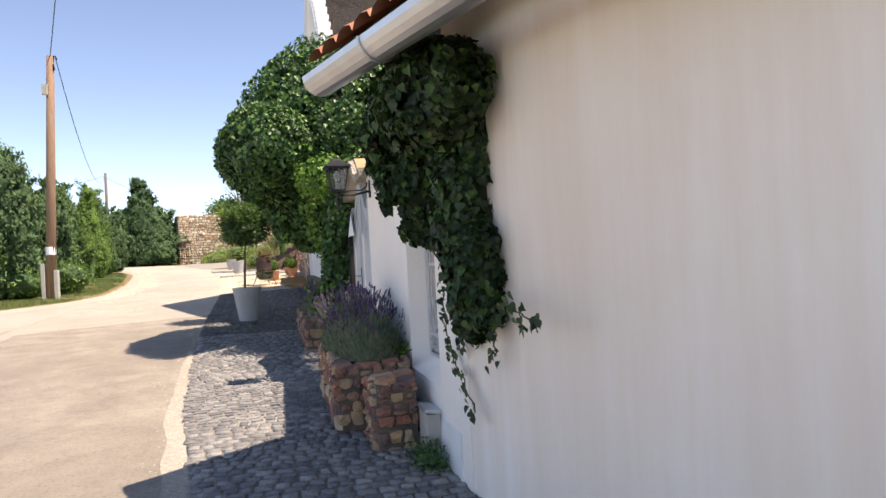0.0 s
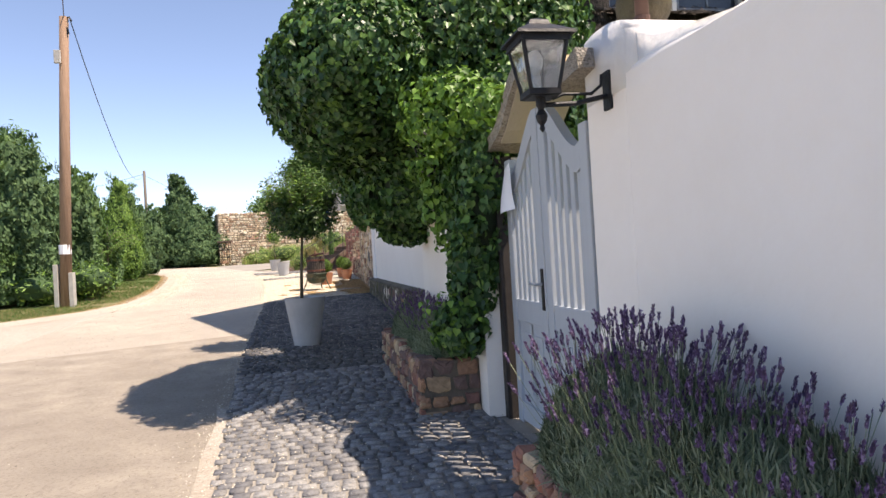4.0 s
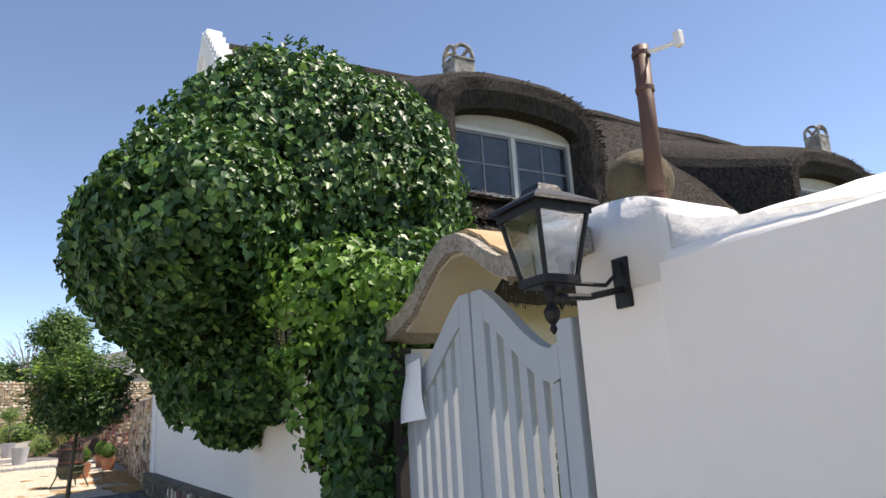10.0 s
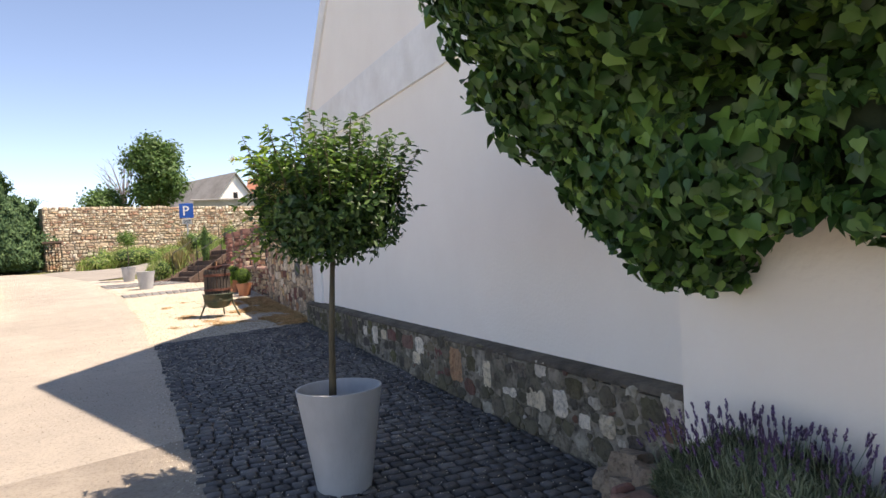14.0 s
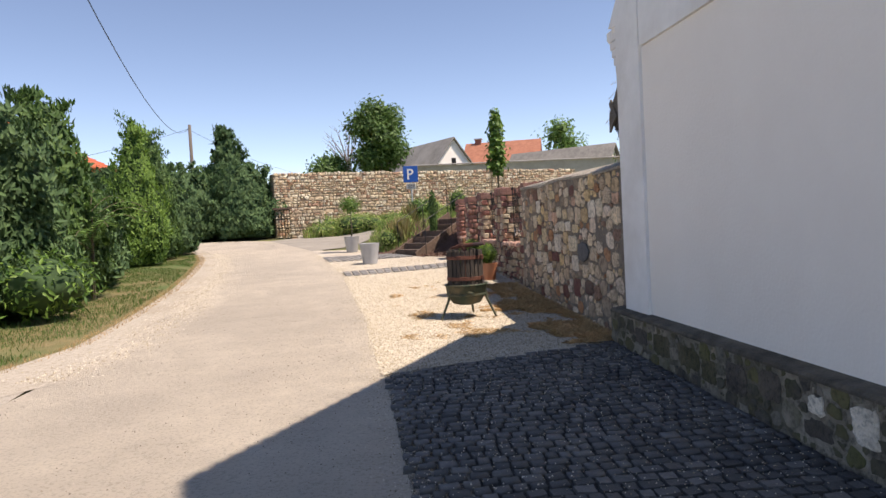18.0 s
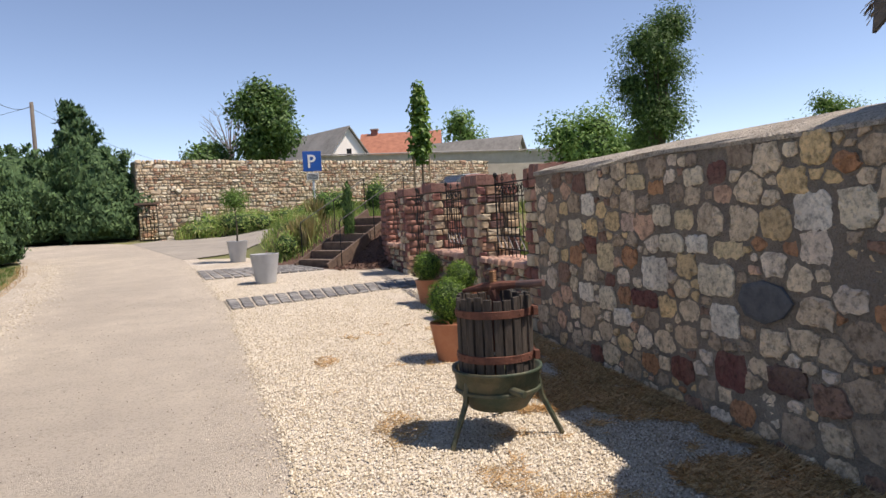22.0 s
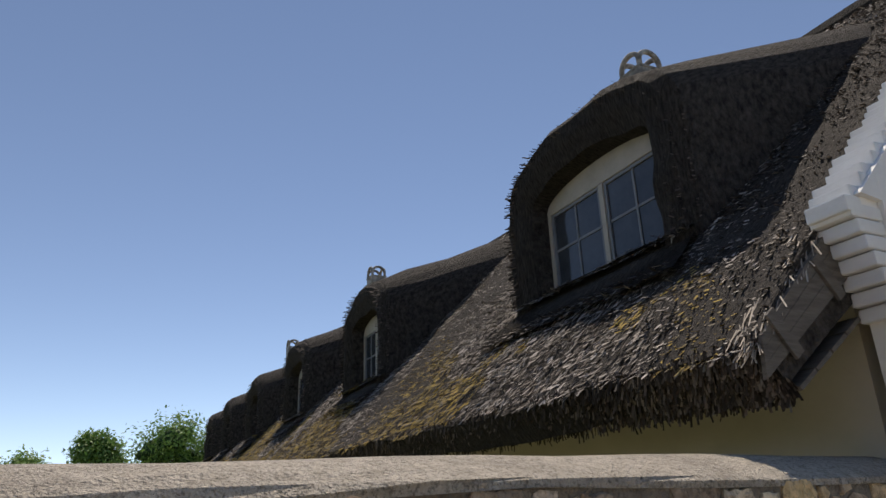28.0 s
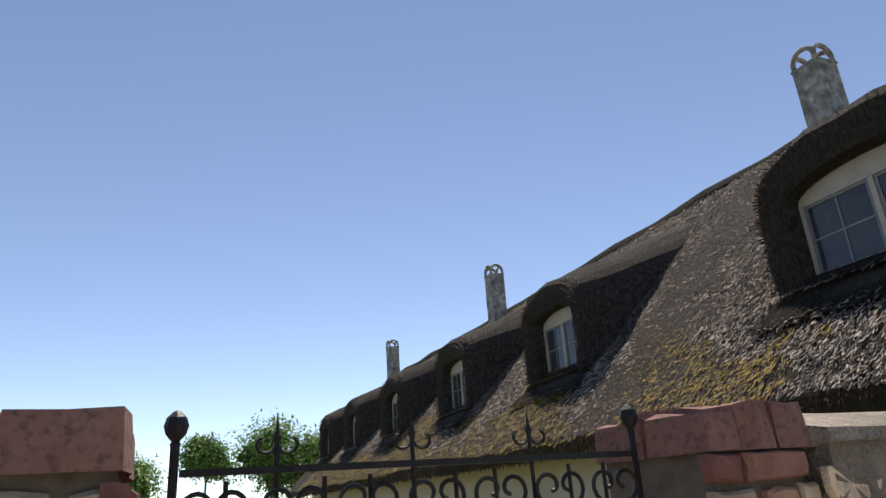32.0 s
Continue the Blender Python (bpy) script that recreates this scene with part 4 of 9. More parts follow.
part("arch_frame", tube([(GXW, GC - 0.207, 0.76), (GXW, GC - 0.207, 1.2)] + [(GXW, GC - 0.207 * math.cos(math.pi * k / 14), 1.62 + 0.235 * math.sin(math.pi * k / 14)) for k in range(15)] + [(GXW, GC + 0.207, 1.2), (GXW, GC + 0.207, 0.76)], 0.012, 8), GRILLP, grille)

# ---- near building with tiled eave ----
near = thing("house_near", (1.6, 1, 0.1), "low white plastered house with tiled eave and zinc gutter", "house")
foot = [(0.98, 3.6), (1.0, 3.3), (1.07, 2.9), (1.3, 2.1), (2.1, -0.4), (4.3, -7.2), (6.5, -7.2), (3.2, 3.9), (1.3, 3.75)]
part("wall", soft(prism(foot, "z", -0.4, 2.75), 0.01, 1.5), PLASTER3, near)
GD = Vector((0.3, -1, 0)).normalized()
GN = Vector((1, 0.3, 0)).normalized()
P0 = Vector((0.325, 3.8, 2.485))


def gpt(d, out, z):
    """A point along the eave: d metres from its end, out metres towards the house, z above the gutter."""
    return P0 + GD * d + GN * out + Vector((0, 0, z))


bg = bmesh.new()
ring0 = None
for d in (0.0, 9.5):
    ring = []
    for i in range(11):
        a = math.pi + math.pi * i / 10
        ring.append(bg.verts.new(gpt(d, 0.1 * math.cos(a), 0.1 * math.sin(a))))
    for i in range(11):
        a = math.tau - math.pi * i / 10
        ring.append(bg.verts.new(gpt(d, 0.094 * math.cos(a), 0.094 * math.sin(a) + 0.003)))
    if ring0:
        for i in range(len(ring)):
            j = (i + 1) % len(ring)
            bg.faces.new((ring0[i], ring0[j], ring[j], ring[i]))
    else:
        cap = [bg.verts.new(v.co) for v in ring[:11]]
        bg.faces.new(cap)
    ring0 = ring
bmesh.ops.recalc_face_normals(bg, faces=bg.faces[:])
part("gutter", bg, ZINC, near, "half-round zinc gutter")
for d in (0.75, 2.6):
    part("gutter_joint", tube([gpt(d, 0.104 * math.cos(a), 0.104 * math.sin(a)) for a in [math.pi + math.pi * i / 12 for i in range(13)]], 0.008, 6), ZINC, near)
for i in range(12):
    d = 0.12 + i * 0.8
    br = bmesh.new()
    for s in (0.0, 0.1):
        a = [gpt(d + s, o, z) for o, z in ((0.08, -0.02), (0.08, 0.1), (0.9, 0.6), (0.9, 0.47))]
        vs = [br.verts.new(p) for p in a]
        if s == 0.0:
            first = vs
            br.faces.new(vs)
        else:
            br.faces.new(vs[::-1])
            for k in range(4):
                br.faces.new((first[k], vs[k], vs[(k + 1) % 4], first[(k + 1) % 4]))
    part("rafter", br, mat("red_brown_beam", ((0.07, 0.025, 0.018), (0.12, 0.045, 0.03)), 8, 0.8, 0.3, 40), near)
bs2 = bmesh.new()
q = [bs2.verts.new(gpt(d, o, z)) for d, o, z in ((0.0, 0.0, 0.085), (9.5, 0.0, 0.085), (9.5, 3.0, 1.95), (0.0, 3.0, 1.95))]
bs2.faces.new(q)
r2 = bmesh.ops.solidify(bs2, geom=bs2.faces[:], thickness=0.03)
part("roof_boards", bs2, mat("red_brown_beam", ((0.07, 0.025, 0.018), (0.12, 0.045, 0.03)), 8), near)
tv, tf = [], []
for j in range(9):
    for i in range(48):
        b = len(tv)
        for k in range(5):
            a = math.pi * k / 4
            for o, z in ((j * 0.33 - 0.06, 0.0), (j * 0.33 + 0.33, -0.02)):
                tv.append(gpt(i * 0.2 + 0.1 - 0.1 * math.cos(a), o, 0.115 + 0.62 * o + 0.05 * math.sin(a) + z))
        for k in range(4):
            tf.append((b + 2 * k, b + 2 * k + 2, b + 2 * k + 3, b + 2 * k + 1))
raw("roof_tiles", tv, tf, TILE, near, "orange clay roof tiles", True)

# ---- main thatched house ----
house = thing("thatched_house", (8, 14.75, 0.5), "long white house with weathered reed thatch and dormers", "house")
RY, RZ, X0, X1 = 14.75, 7.6, 1.1, 29.0
YF, YB = 10.68, 18.75
part("wall", box(1.42, X1, YF + 0.1, YB - 0.1, -0.1, 3.25), CREAM, house, "cream plastered long wall")
gab = [(YF, -0.1), (YB, -0.1), (YB, 3.1), (YB + 0.04, 3.58), (RY + 4.2, 3.62), (RY, RZ + 0.1), (RY - 4.2, 3.62), (YF - 0.04, 3.58), (YF, 3.1)]
part("gable", prism(gab, "x", X0, 1.3), PLASTER2, house, "white plastered gable wall facing the street")
part("pilaster", box(X0 - 0.03, X0 + 0.1, 18.26, 18.77, 0.98, 3.82, 0.008), LIME, house)
part("gable_band", box(X0 - 0.026, X0 + 0.1, YF + 0.02, 18.25, 3.34, 3.82, 0.008), LIME, house, "flat white band across the gable")
for s in (1, -1):
    slope = [(RY + s * 4.18, 3.68), (RY, RZ + 0.07), (RY, RZ - 0.28), (RY + s * 3.64, 3.84), (RY + s * 4.0, 3.66)]
    part("verge_band", prism(slope, "x", X0 - 0.028, X0 + 0.1), LIME, house)
    for i in range(54):
        k = i / 53
        y, z = RY + s * (4.2 * (1 - k) + 0.03), 3.64 + (RZ + 0.08 - 3.64) * k
        part("verge_brick", box(X0 - 0.01 + 0.02 * (i % 2), 1.315 + 0.02 * ((i * 7) % 3), y - 0.07, y + 0.05, z - 0.06, z + 0.025, 0.01), LIME, house)
    for i in range(7):
        part("corbel_brick", box(X0 + 0.005 - 0.002 * i, 1.32, *sorted((RY + s * 3.9, RY + s * (4.04 + 0.036 * i))), 3.09 + i * 0.078, 3.162 + i * 0.078, 0.012), LIME, house)



def thatch_solid(bm, x0, x1):
    pr = [(RY + 4.66, 2.75), (RY + 4.83, 2.93), (RY + 0.25, RZ - 0.1), (RY, RZ), (RY - 0.25, RZ - 0.1), (RY - 4.83, 2.93), (RY - 4.66, 2.75), (RY - 4.0, 3.2), (RY, RZ - 0.5), (RY + 4.0, 3.2)]
    n = int((x1 - x0) / 0.3)
    rings = []
    dense = []
    for a, b in zip(pr, pr[1:] + pr[:1]):
        m = max(1, int(math.dist(a, b) / 0.3))
        dense += [(a[0] + (b[0] - a[0]) * k / m, a[1] + (b[1] - a[1]) * k / m) for k in range(m)]
    for i in range(n + 1):
        x = x0 + (x1 - x0) * i / n
        ring = []
        for y, z in dense:
            w = noise.noise((x * 1.1, y * 1.1, z)) * 0.05 + noise.noise((x * 4, y * 4, z * 4)) * 0.025
            sag = 0.06 * noise.noise((x * 0.35, 1.0, 0.0))
            ring.append(bm.verts.new((x, y, z + w + sag - 0.2 * sm(6.5, 1.3, x) * sm(3.5, 7.4, z))))
        rings.append(ring)
    m = len(dense)
    for q, w in zip(rings, rings[1:]):
        for k in range(m):
            bm.faces.new((q[k], q[(k + 1) % m], w[(k + 1) % m], w[k]))
    bm.faces.new(rings[0][::-1])
    bm.faces.new(rings[-1])
    bmesh.ops.recalc_face_normals(bm, faces=bm.faces[:])
    return bm


roof = part("thatch_roof", thatch_solid(bmesh.new(), 1.31, X1 + 0.3), THATCH, house, "dark weathered reed thatch with yellow moss")


def roof_z(dy):
    return 2.93 + (4.83 - abs(dy)) * (RZ - 0.1 - 2.93) / 4.58


DORMERS = [(1, 3.75, 0.86), (1, 9.7, 0.62), (1, 14.2, 0.6), (1, 18.8, 0.6), (1, 23.3, 0.6), (1, 27.3, 0.6), (-1, 4.2, 0.92), (-1, 10.7, 0.92), (-1, 17.5, 0.8)]
straw_p, straw_n, straw_t = [], [], []
fringe_p, fringe_n, fringe_t = [], [], []

SASH = mat("grey_sash_paint", ((0.14, 0.15, 0.165), (0.2, 0.21, 0.225)), 4, 0.5, 0.15, 40)


def dormer(s, xc, hw):
    """A thatched eyebrow dormer with a casement window; s: +1 far side of the ridge, -1 near side."""
    yw = RY + s * 3.55
    zs, zt, rise = 4.2, 5.1, 0.2
    wd = thing("window", (xc, yw, zs), "", "")
    adopt(wd, house)

    def prof(grow, k, n=26):
        out = []
        m = n // 4
        low = zs - (0.02 if grow < 0.1 else 0.2)
        for i in range(m):
            out.append((xc - hw - grow, low + (zt - low) * i / m + k))
        arc = n + 1 - 2 * m
        for i in range(arc):
            a = math.pi * i / (arc - 1)
            c, d = math.cos(a), math.sin(a)
            out.append((xc - (hw + grow) * math.copysign(abs(c) ** (0.75 if grow > 0.1 else 1.0), c), zt + (rise + (0.1 if grow > 0.1 else 0.0) + grow * 0.9) * d ** (0.8 if grow > 0.1 else 1.0) + k))
        for i in range(m):
            out.append((xc + hw + grow, zt - (zt - low) * (i + 1) / m + k))
        return out
    bm = bmesh.new()
    rings = []
    steps = [(yw - s * 0.14, 0.0, 0.0), (yw + s * 0.12, 0.02, 0.0), (yw + s * 0.2, 0.12, 0.0), (yw + s * 0.2, 0.3, 0.0), (yw + s * 0.1, 0.4, 0.02), (yw - s * 0.4, 0.5, 0.14), (yw - s * 1.2, 0.6, 0.38), (yw - s * 2.0, 0.7, 0.66), (yw - s * 2.9, 0.8, 0.95)]
    for y, g, k in steps:
        ring = []
        for x, z in prof(g, k):
            w = 0.05 * noise.noise((x * 3, y * 3, z * 3)) if g else 0
            ring.append(bm.verts.new((x + w * 0.5, y + w, z + w * 0.8)))
        rings.append(ring)
    for q, w in zip(rings, rings[1:]):
        for i in range(len(q) - 1):
            bm.faces.new((q[i], q[i + 1], w[i + 1], w[i]))
    bmesh.ops.recalc_face_normals(bm, faces=bm.faces[:])
    part("thatch_hood", bm, THATCH, wd, "thick dark thatch hood")
    for y, g, k in ((yw + s * 0.19, 0.22, 0.0), (yw + s * 0.17, 0.3, 0.0), (yw + s * 0.08, 0.37, 0.02)):
        pp = prof(g + 0.02, k, 220)
        for i in range(8, 212):
            x, z = pp[i]
            yy = y + RNG.uniform(-0.3, 0.3) * (1 if g > 0.45 else 0.15)
            if z + 0.02 > roof_z(yy - RY) - 0.02:
                nx, nz = (x - xc) / hw, max(0.2, z - zs)
                fringe_p.append((x, yy, z - 0.025))
                fringe_n.append((nx, s * 0.2, nz))
                fringe_t.append((0.0, s * 1.0, -0.4))
    # apron of thatch under the sill
    for lo, drop in ((0.28, 0.0), (0.62, 0.06)):
        ba = bmesh.new()
        va = [ba.verts.new((xc + a * (hw + (0.3 + 0.35 * lo if b else 0.25)), RY + s * (3.5 + lo if b else 3.5), (roof_z(3.5 + lo) + 0.14 - drop if b else (4.27 if s > 0 else 4.19)))) for a, b in ((-1, 0), (1, 0), (1, 1), (-1, 1))]
        ba.faces.new(va)
        bmesh.ops.solidify(ba, geom=ba.faces[:], thickness=0.07)
        part("thatch_apron", soft(ba, 0.03, 4), THATCH, wd)
        for _ in range(420):
            a, k = RNG.uniform(-1, 1), lo - RNG.uniform(0.0, 0.14 if lo > 0.5 else 0.04)
            straw_p.append((xc + a * (hw + 0.28 + 0.33 * k), RY + s * (3.5 + k), roof_z(3.5 + k) + 0.12 - drop))
            straw_n.append((0, s * 0.5, 0.9))
            straw_t.append((0, s * 0.8, -0.6))
    # window: frame, mullion, casements with glazing bars, panes, arched panel above
    fr = 0.05
    # Street frames: white paint greyed, the shade under the hood put into it.
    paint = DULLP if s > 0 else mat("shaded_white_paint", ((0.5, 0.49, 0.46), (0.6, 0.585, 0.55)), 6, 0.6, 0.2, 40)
    yw -= s * 0.1
    # Arched panel in dull cream, the thatch's shadow put into its colour.
    part("window_panel", prism([(xc - hw * math.cos(math.pi * i / 16), zt + 0.001 + rise * math.sin(math.pi * i / 16)) for i in range(17)], "y", yw - 0.03, yw + 0.03), DULLP, wd)
    for a, b, c, d in ((-hw, -hw + fr, zs, zt), (hw - fr, hw, zs, zt), (-hw + fr, hw - fr, zs, zs + fr), (-hw + fr, hw - fr, zt - fr, zt), (-0.03, 0.03, zs + fr, zt - fr)):
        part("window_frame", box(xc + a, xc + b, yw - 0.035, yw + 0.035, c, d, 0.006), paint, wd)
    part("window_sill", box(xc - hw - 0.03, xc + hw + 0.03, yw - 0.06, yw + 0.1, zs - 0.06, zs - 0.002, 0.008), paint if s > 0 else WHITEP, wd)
    for a in (-1, 1):
        x0, x1 = sorted((xc + a * 0.032, xc + a * (hw - fr - 0.002)))
        part("pane", box(x0, x1, yw - 0.006, yw + 0.006, zs + fr + 0.002, zt - fr - 0.002), PANE, wd)
        xm, zm = (x0 + x1) / 2, (zs + zt) / 2
        part("glazing_bar", box(xm - 0.012, xm + 0.012, yw - 0.016, yw + 0.016, zs + fr, zt - fr), SASH, wd)
        for u0, u1 in ((x0, xm - 0.013), (xm + 0.013, x1)):
            part("glazing_bar", box(u0, u1, yw - 0.015, yw + 0.015, zm - 0.012, zm + 0.012), SASH, wd)
        for u0, u1, w0, w1 in ((x0, x0 + 0.035, zs + fr, zt - fr), (x1 - 0.035, x1, zs + fr, zt - fr), (x0 + 0.036, x1 - 0.036, zs + fr, zs + fr + 0.035), (x0 + 0.036, x1 - 0.036, zt - fr - 0.035, zt - fr)):
            part("casement", box(u0, u1, yw - 0.022, yw + 0.022, w0, w1, 0.004), SASH, wd)


for d in DORMERS:
    dormer(*d)

# loose straw over the slopes, along the eaves and on the ridge
for s in (1, -1):
    cnt = 125000 if s > 0 else 42000
    for _ in range(cnt):
        x = 1.32 + (RNG.random() ** 1.5) * 26
        dy = 0.15 + RNG.random() * 4.68
        straw_p.append((x, RY + s * dy, roof_z(dy) + 0.01 - 0.2 * sm(6.5, 1.3, x) * sm(3.5, 7.4, roof_z(dy)) + 0.05 * noise.noise((x * 1.1, (RY + s * dy) * 1.1, roof_z(dy)))))
        straw_n.append((0, s * 0.7, 0.7))
        straw_t.append((0, s * 0.7, -0.68))
    for _ in range(26000 if s > 0 else 8000):
        x = 1.35 + (RNG.random() ** 1.7) * 26
        k = RNG.random()
        fringe_p.append((x, RY + s * (4.6 + 0.23 * k + RNG.uniform(-0.03, 0.02)), 2.76 + 0.19 * k + RNG.uniform(-0.03, 0.03)))
        fringe_n.append((0, s, -0.3))
        fringe_t.append((0, s * 0.45, -0.9))
SP, SN, ST = np.array(straw_p), np.array(straw_n), np.array(straw_t)
mossy = np.array([noise.noise((p[0] * 0.55, p[1] * 0.9, 2.0)) + 0.3 * noise.noise((p[0] * 2.5, p[1] * 2.5, 0)) > 0.3 - 0.5 * sm(3.0, 9.0, p[0]) * sm(4.4, 3.2, p[2]) - 0.15 * sm(4.0, 3.3, p[2]) for p in SP]) & (SP[:, 1] > RY + 2.6) & (SP[:, 2] < 4.5)
REED = (np.array([(-0.1, 0, 0), (0.1, 0, 0), (0.11, 1, 0.2), (-0.06, 1, 0.18)]), [(0, 1, 2, 3)])
# Reeds on the street slope take the darker eave palette, not the straw one.
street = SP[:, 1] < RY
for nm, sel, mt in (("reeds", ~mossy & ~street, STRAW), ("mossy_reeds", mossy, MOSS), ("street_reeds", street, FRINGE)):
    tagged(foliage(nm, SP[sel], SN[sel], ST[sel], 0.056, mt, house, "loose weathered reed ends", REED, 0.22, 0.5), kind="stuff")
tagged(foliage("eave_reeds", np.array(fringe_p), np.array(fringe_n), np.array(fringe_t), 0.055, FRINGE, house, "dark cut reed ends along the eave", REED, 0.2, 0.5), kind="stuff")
for i in range(9):
    part("ridge_roll", tube([(1.4 + i * 3.1, RY, RZ - 0.02 - 0.18 * sm(6.5, 1.3, 1.4 + i * 3.1)), (3.0 + i * 3.1, RY, RZ + 0.0 + 0.03 * math.sin(i) - 0.18 * sm(6.5, 1.3, 3.0 + i * 3.1)), (4.52 + i * 3.1, RY, RZ - 0.02 - 0.18 * sm(6.5, 1.3, 4.52 + i * 3.1))], [0.16, 0.19, 0.16], 10), THATCH, house)


# Soot mottling on limewash, darkened overall: backlit shade put into the colour.
SOOTY_BACKLIT = mat("backlit_sooty_limewash", ((0.17, 0.155, 0.14), (0.52, 0.49, 0.45)), 8, 0.9, 0.8, 30, stain=(0.08, 0.072, 0.066), sscale=4.5, samount=0.85)


def chimney(x, y, w, z0, z1):
    ch = thing("chimney", (x, y, z0), "", "")
    adopt(ch, house)
    part("chimney_shaft", soft(box(x - w / 2, x + w / 2, y - w / 2, y + w / 2, z0, z1 - 0.32, 0.02), 0.01), SOOTY_BACKLIT, ch, "whitewashed sooty chimney shaft, darkened for its backlit side")
    part("collar", box(x - w / 2 - 0.012, x + w / 2 + 0.012, y - w / 2 - 0.012, y + w / 2 + 0.012, z1 - 0.345, z1 - 0.3, 0.01), SOOTY_BACKLIT, ch)
    for sx, sy in ((-1, 0), (1, 0), (0, -1), (0, 1)):
        half = w / 2 - 0.035
        pts = [(-half, 0.0), (-half, 0.1)] + [(-half * math.cos(math.pi * i / 10), 0.1 + 0.19 * math.sin(math.pi * i / 10)) for i in range(1, 10)] + [(half, 0.1), (half, 0.0)]
        part("cowl_arch", tube([(x + sx * half, y + u, z1 - 0.31 + v) if sx else (x + u, y + sy * half, z1 - 0.31 + v) for u, v in pts], 0.042, 8), SOOTY_BACKLIT, ch, "", True)


chimney(6.0, 15.2, 0.47, 7.2, 8.8)
chimney(17.9, 15.2, 0.46, 7.2, 9.1)
chimney(28.3, 15.2, 0.46, 7.2, 9.1)

# weathered boards under the far eave, and the straw bundle at its corner
soffit = thing("eave_board", (1.4, RY + 4.33, 2.95), "", "")
adopt(soffit, house)
for i in range(4):
    bb = box(1.312, 2.3, -0.33 + i * 0.165, -0.175 + i * 0.165, -0.035, -0.012, 0.004)
    part("plank", moved(bb, pose(0, RY + 4.33, 2.955, -34, 0, 0)), WOODG, soffit)
ends = [(19.57, 2.78), (19.55, 2.98), (18.94, 3.55), (18.83, 3.33)]
for k in range(3):
    f0, f1 = k / 3 + 0.006, (k + 1) / 3 - 0.006
    def edge(a, b, f):
        return (a[0] + (b[0] - a[0]) * f, a[1] + (b[1] - a[1]) * f)
    poly = [edge(ends[0], ends[1], f0), edge(ends[0], ends[1], f1), edge(ends[3], ends[2], f1), edge(ends[3], ends[2], f0)]
    part("end_plank", prism(poly, "x", 1.285, 1.308), WOODG, soffit)
for f in (0.2, 0.75):
    c = (19.56 - 0.72 * f, 2.88 + 0.56 * f)
    part("batten", moved(box(1.268, 1.284, -0.035, 0.035, -0.12, 0.12, 0.003), pose(0, c[0], c[1], -38, 0, 0)), WOODG, soffit)
bp_, bn_, bt_ = [], [], []
for _ in range(300):
    k = RNG.random()
    bp_.append((1.3 + RNG.uniform(0, 0.16), RY + 4.2 + 0.62 * k, roof_z(4.2 + 0.62 * k) + RNG.uniform(-0.03, 0.04)))
    bn_.append((-0.3, 0.7, 0.6))
    bt_.append((-0.2, 0.6, -0.75))
tagged(foliage("straw_bundle", np.array(bp_), np.array(bn_), np.array(bt_), 0.11, mat("pale_straw", ((0.7, 0.7, 0.7), (1.2, 1.2, 1.2)), 4, 0.9, 0, rand="island", pal=[(0.5, 0.42, 0.33), (0.38, 0.32, 0.26), (0.6, 0.52, 0.42)]), house, "pale straw bundle at the roof corner", (np.array([(-0.03, 0, 0), (0.03, 0, 0), (0.03, 1, 0.05), (-0.02, 1, 0.06)]), [(0, 1, 2, 3)]), 0.15, 0.5), kind="stuff")

# ---- plinth of the gable, courtyard wall by the gate ----
plinth = thing("gable_plinth", (1.0, 15, 0.5), "low rubble stone plinth with weathered mortar", "plinth", kind="structure")
part("plinth_body", soft(prism([(10.85, 0.2), (18.95, 0.4), (18.95, 1.0), (10.85, 0.98)], "x", 0.99, X0 + 0.02), 0.012, 3), mat("brown_mortar", ((0.1, 0.088, 0.066), (0.42, 0.37, 0.3)), 7, 0.95, 1.0, 50, stain=(0.075, 0.066, 0.036), sscale=1.5, samount=0.9, bdist=0.025, pits=14, pit_amount=0.4), plinth)
yard = thing("wall_yard", (1.0, 9.5, 0.3), "white plastered courtyard wall under the ivy", "wall", kind="structure")
part("wall_body", soft(prism([(0.82, 8.22), (0.84, 10.72), (1.25, 10.72), (1.25, 8.22)], "z", -0.1, 2.1), 0.008), PLASTER, yard)
part("post_frame", box(0.93, 1.05, 8.14, 8.22, 0.25, 2.1, 0.006), mat("black_wood", ((0.02, 0.016, 0.013), (0.04, 0.03, 0.025)), 8, 0.7, 0.3, 40), yard, "dark timber door post")

# ---- rubble garden wall, fence pillars ----
wall2 = thing("wall_rubble", (1.3, 21, 0.7), "rubble stone garden wall with grey mortar and rough concrete top", "wall", kind="structure")
part("mortar_body", soft(box(1.12, 1.55, 18.77, 22.95, 0.3, 2.365), 0.014, 5), MORTAR, wall2)
bc = soft(prism([(1.09, 2.356), (1.6, 2.34), (1.6, 2.45), (1.52, 2.48), (1.38, 2.465), (1.22, 2.425), (1.086, 2.378)], "y", 18.77, 22.96), 0.02, 4)
bmesh.ops.subdivide_edges(bc, edges=[e for e in bc.edges if e.calc_length() > 0.09], cuts=2, use_grid_fill=True)
for v in bc.verts:
    if v.co.x < 1.13 and v.co.z < 2.4:
        v.co.x = 1.104 + 0.022 * noise.noise(v.co * 7)
        v.co.z += 0.035 * noise.noise((0, v.co.y * 5, 3)) + 0.02 * noise.noise((0, v.co.y * 17, 1))
    v.co += Vector((noise.noise(v.co * 14), 0, 0.8 * noise.noise(v.co * 11))) * 0.012
part("coping", bc, COPING, wall2, "rough cast concrete coping, darkened by lichen")
fence = thing("stone_fence", (1.4, 27, 0.9), "red sandstone fence pillars and low walls", "fence", kind="structure")
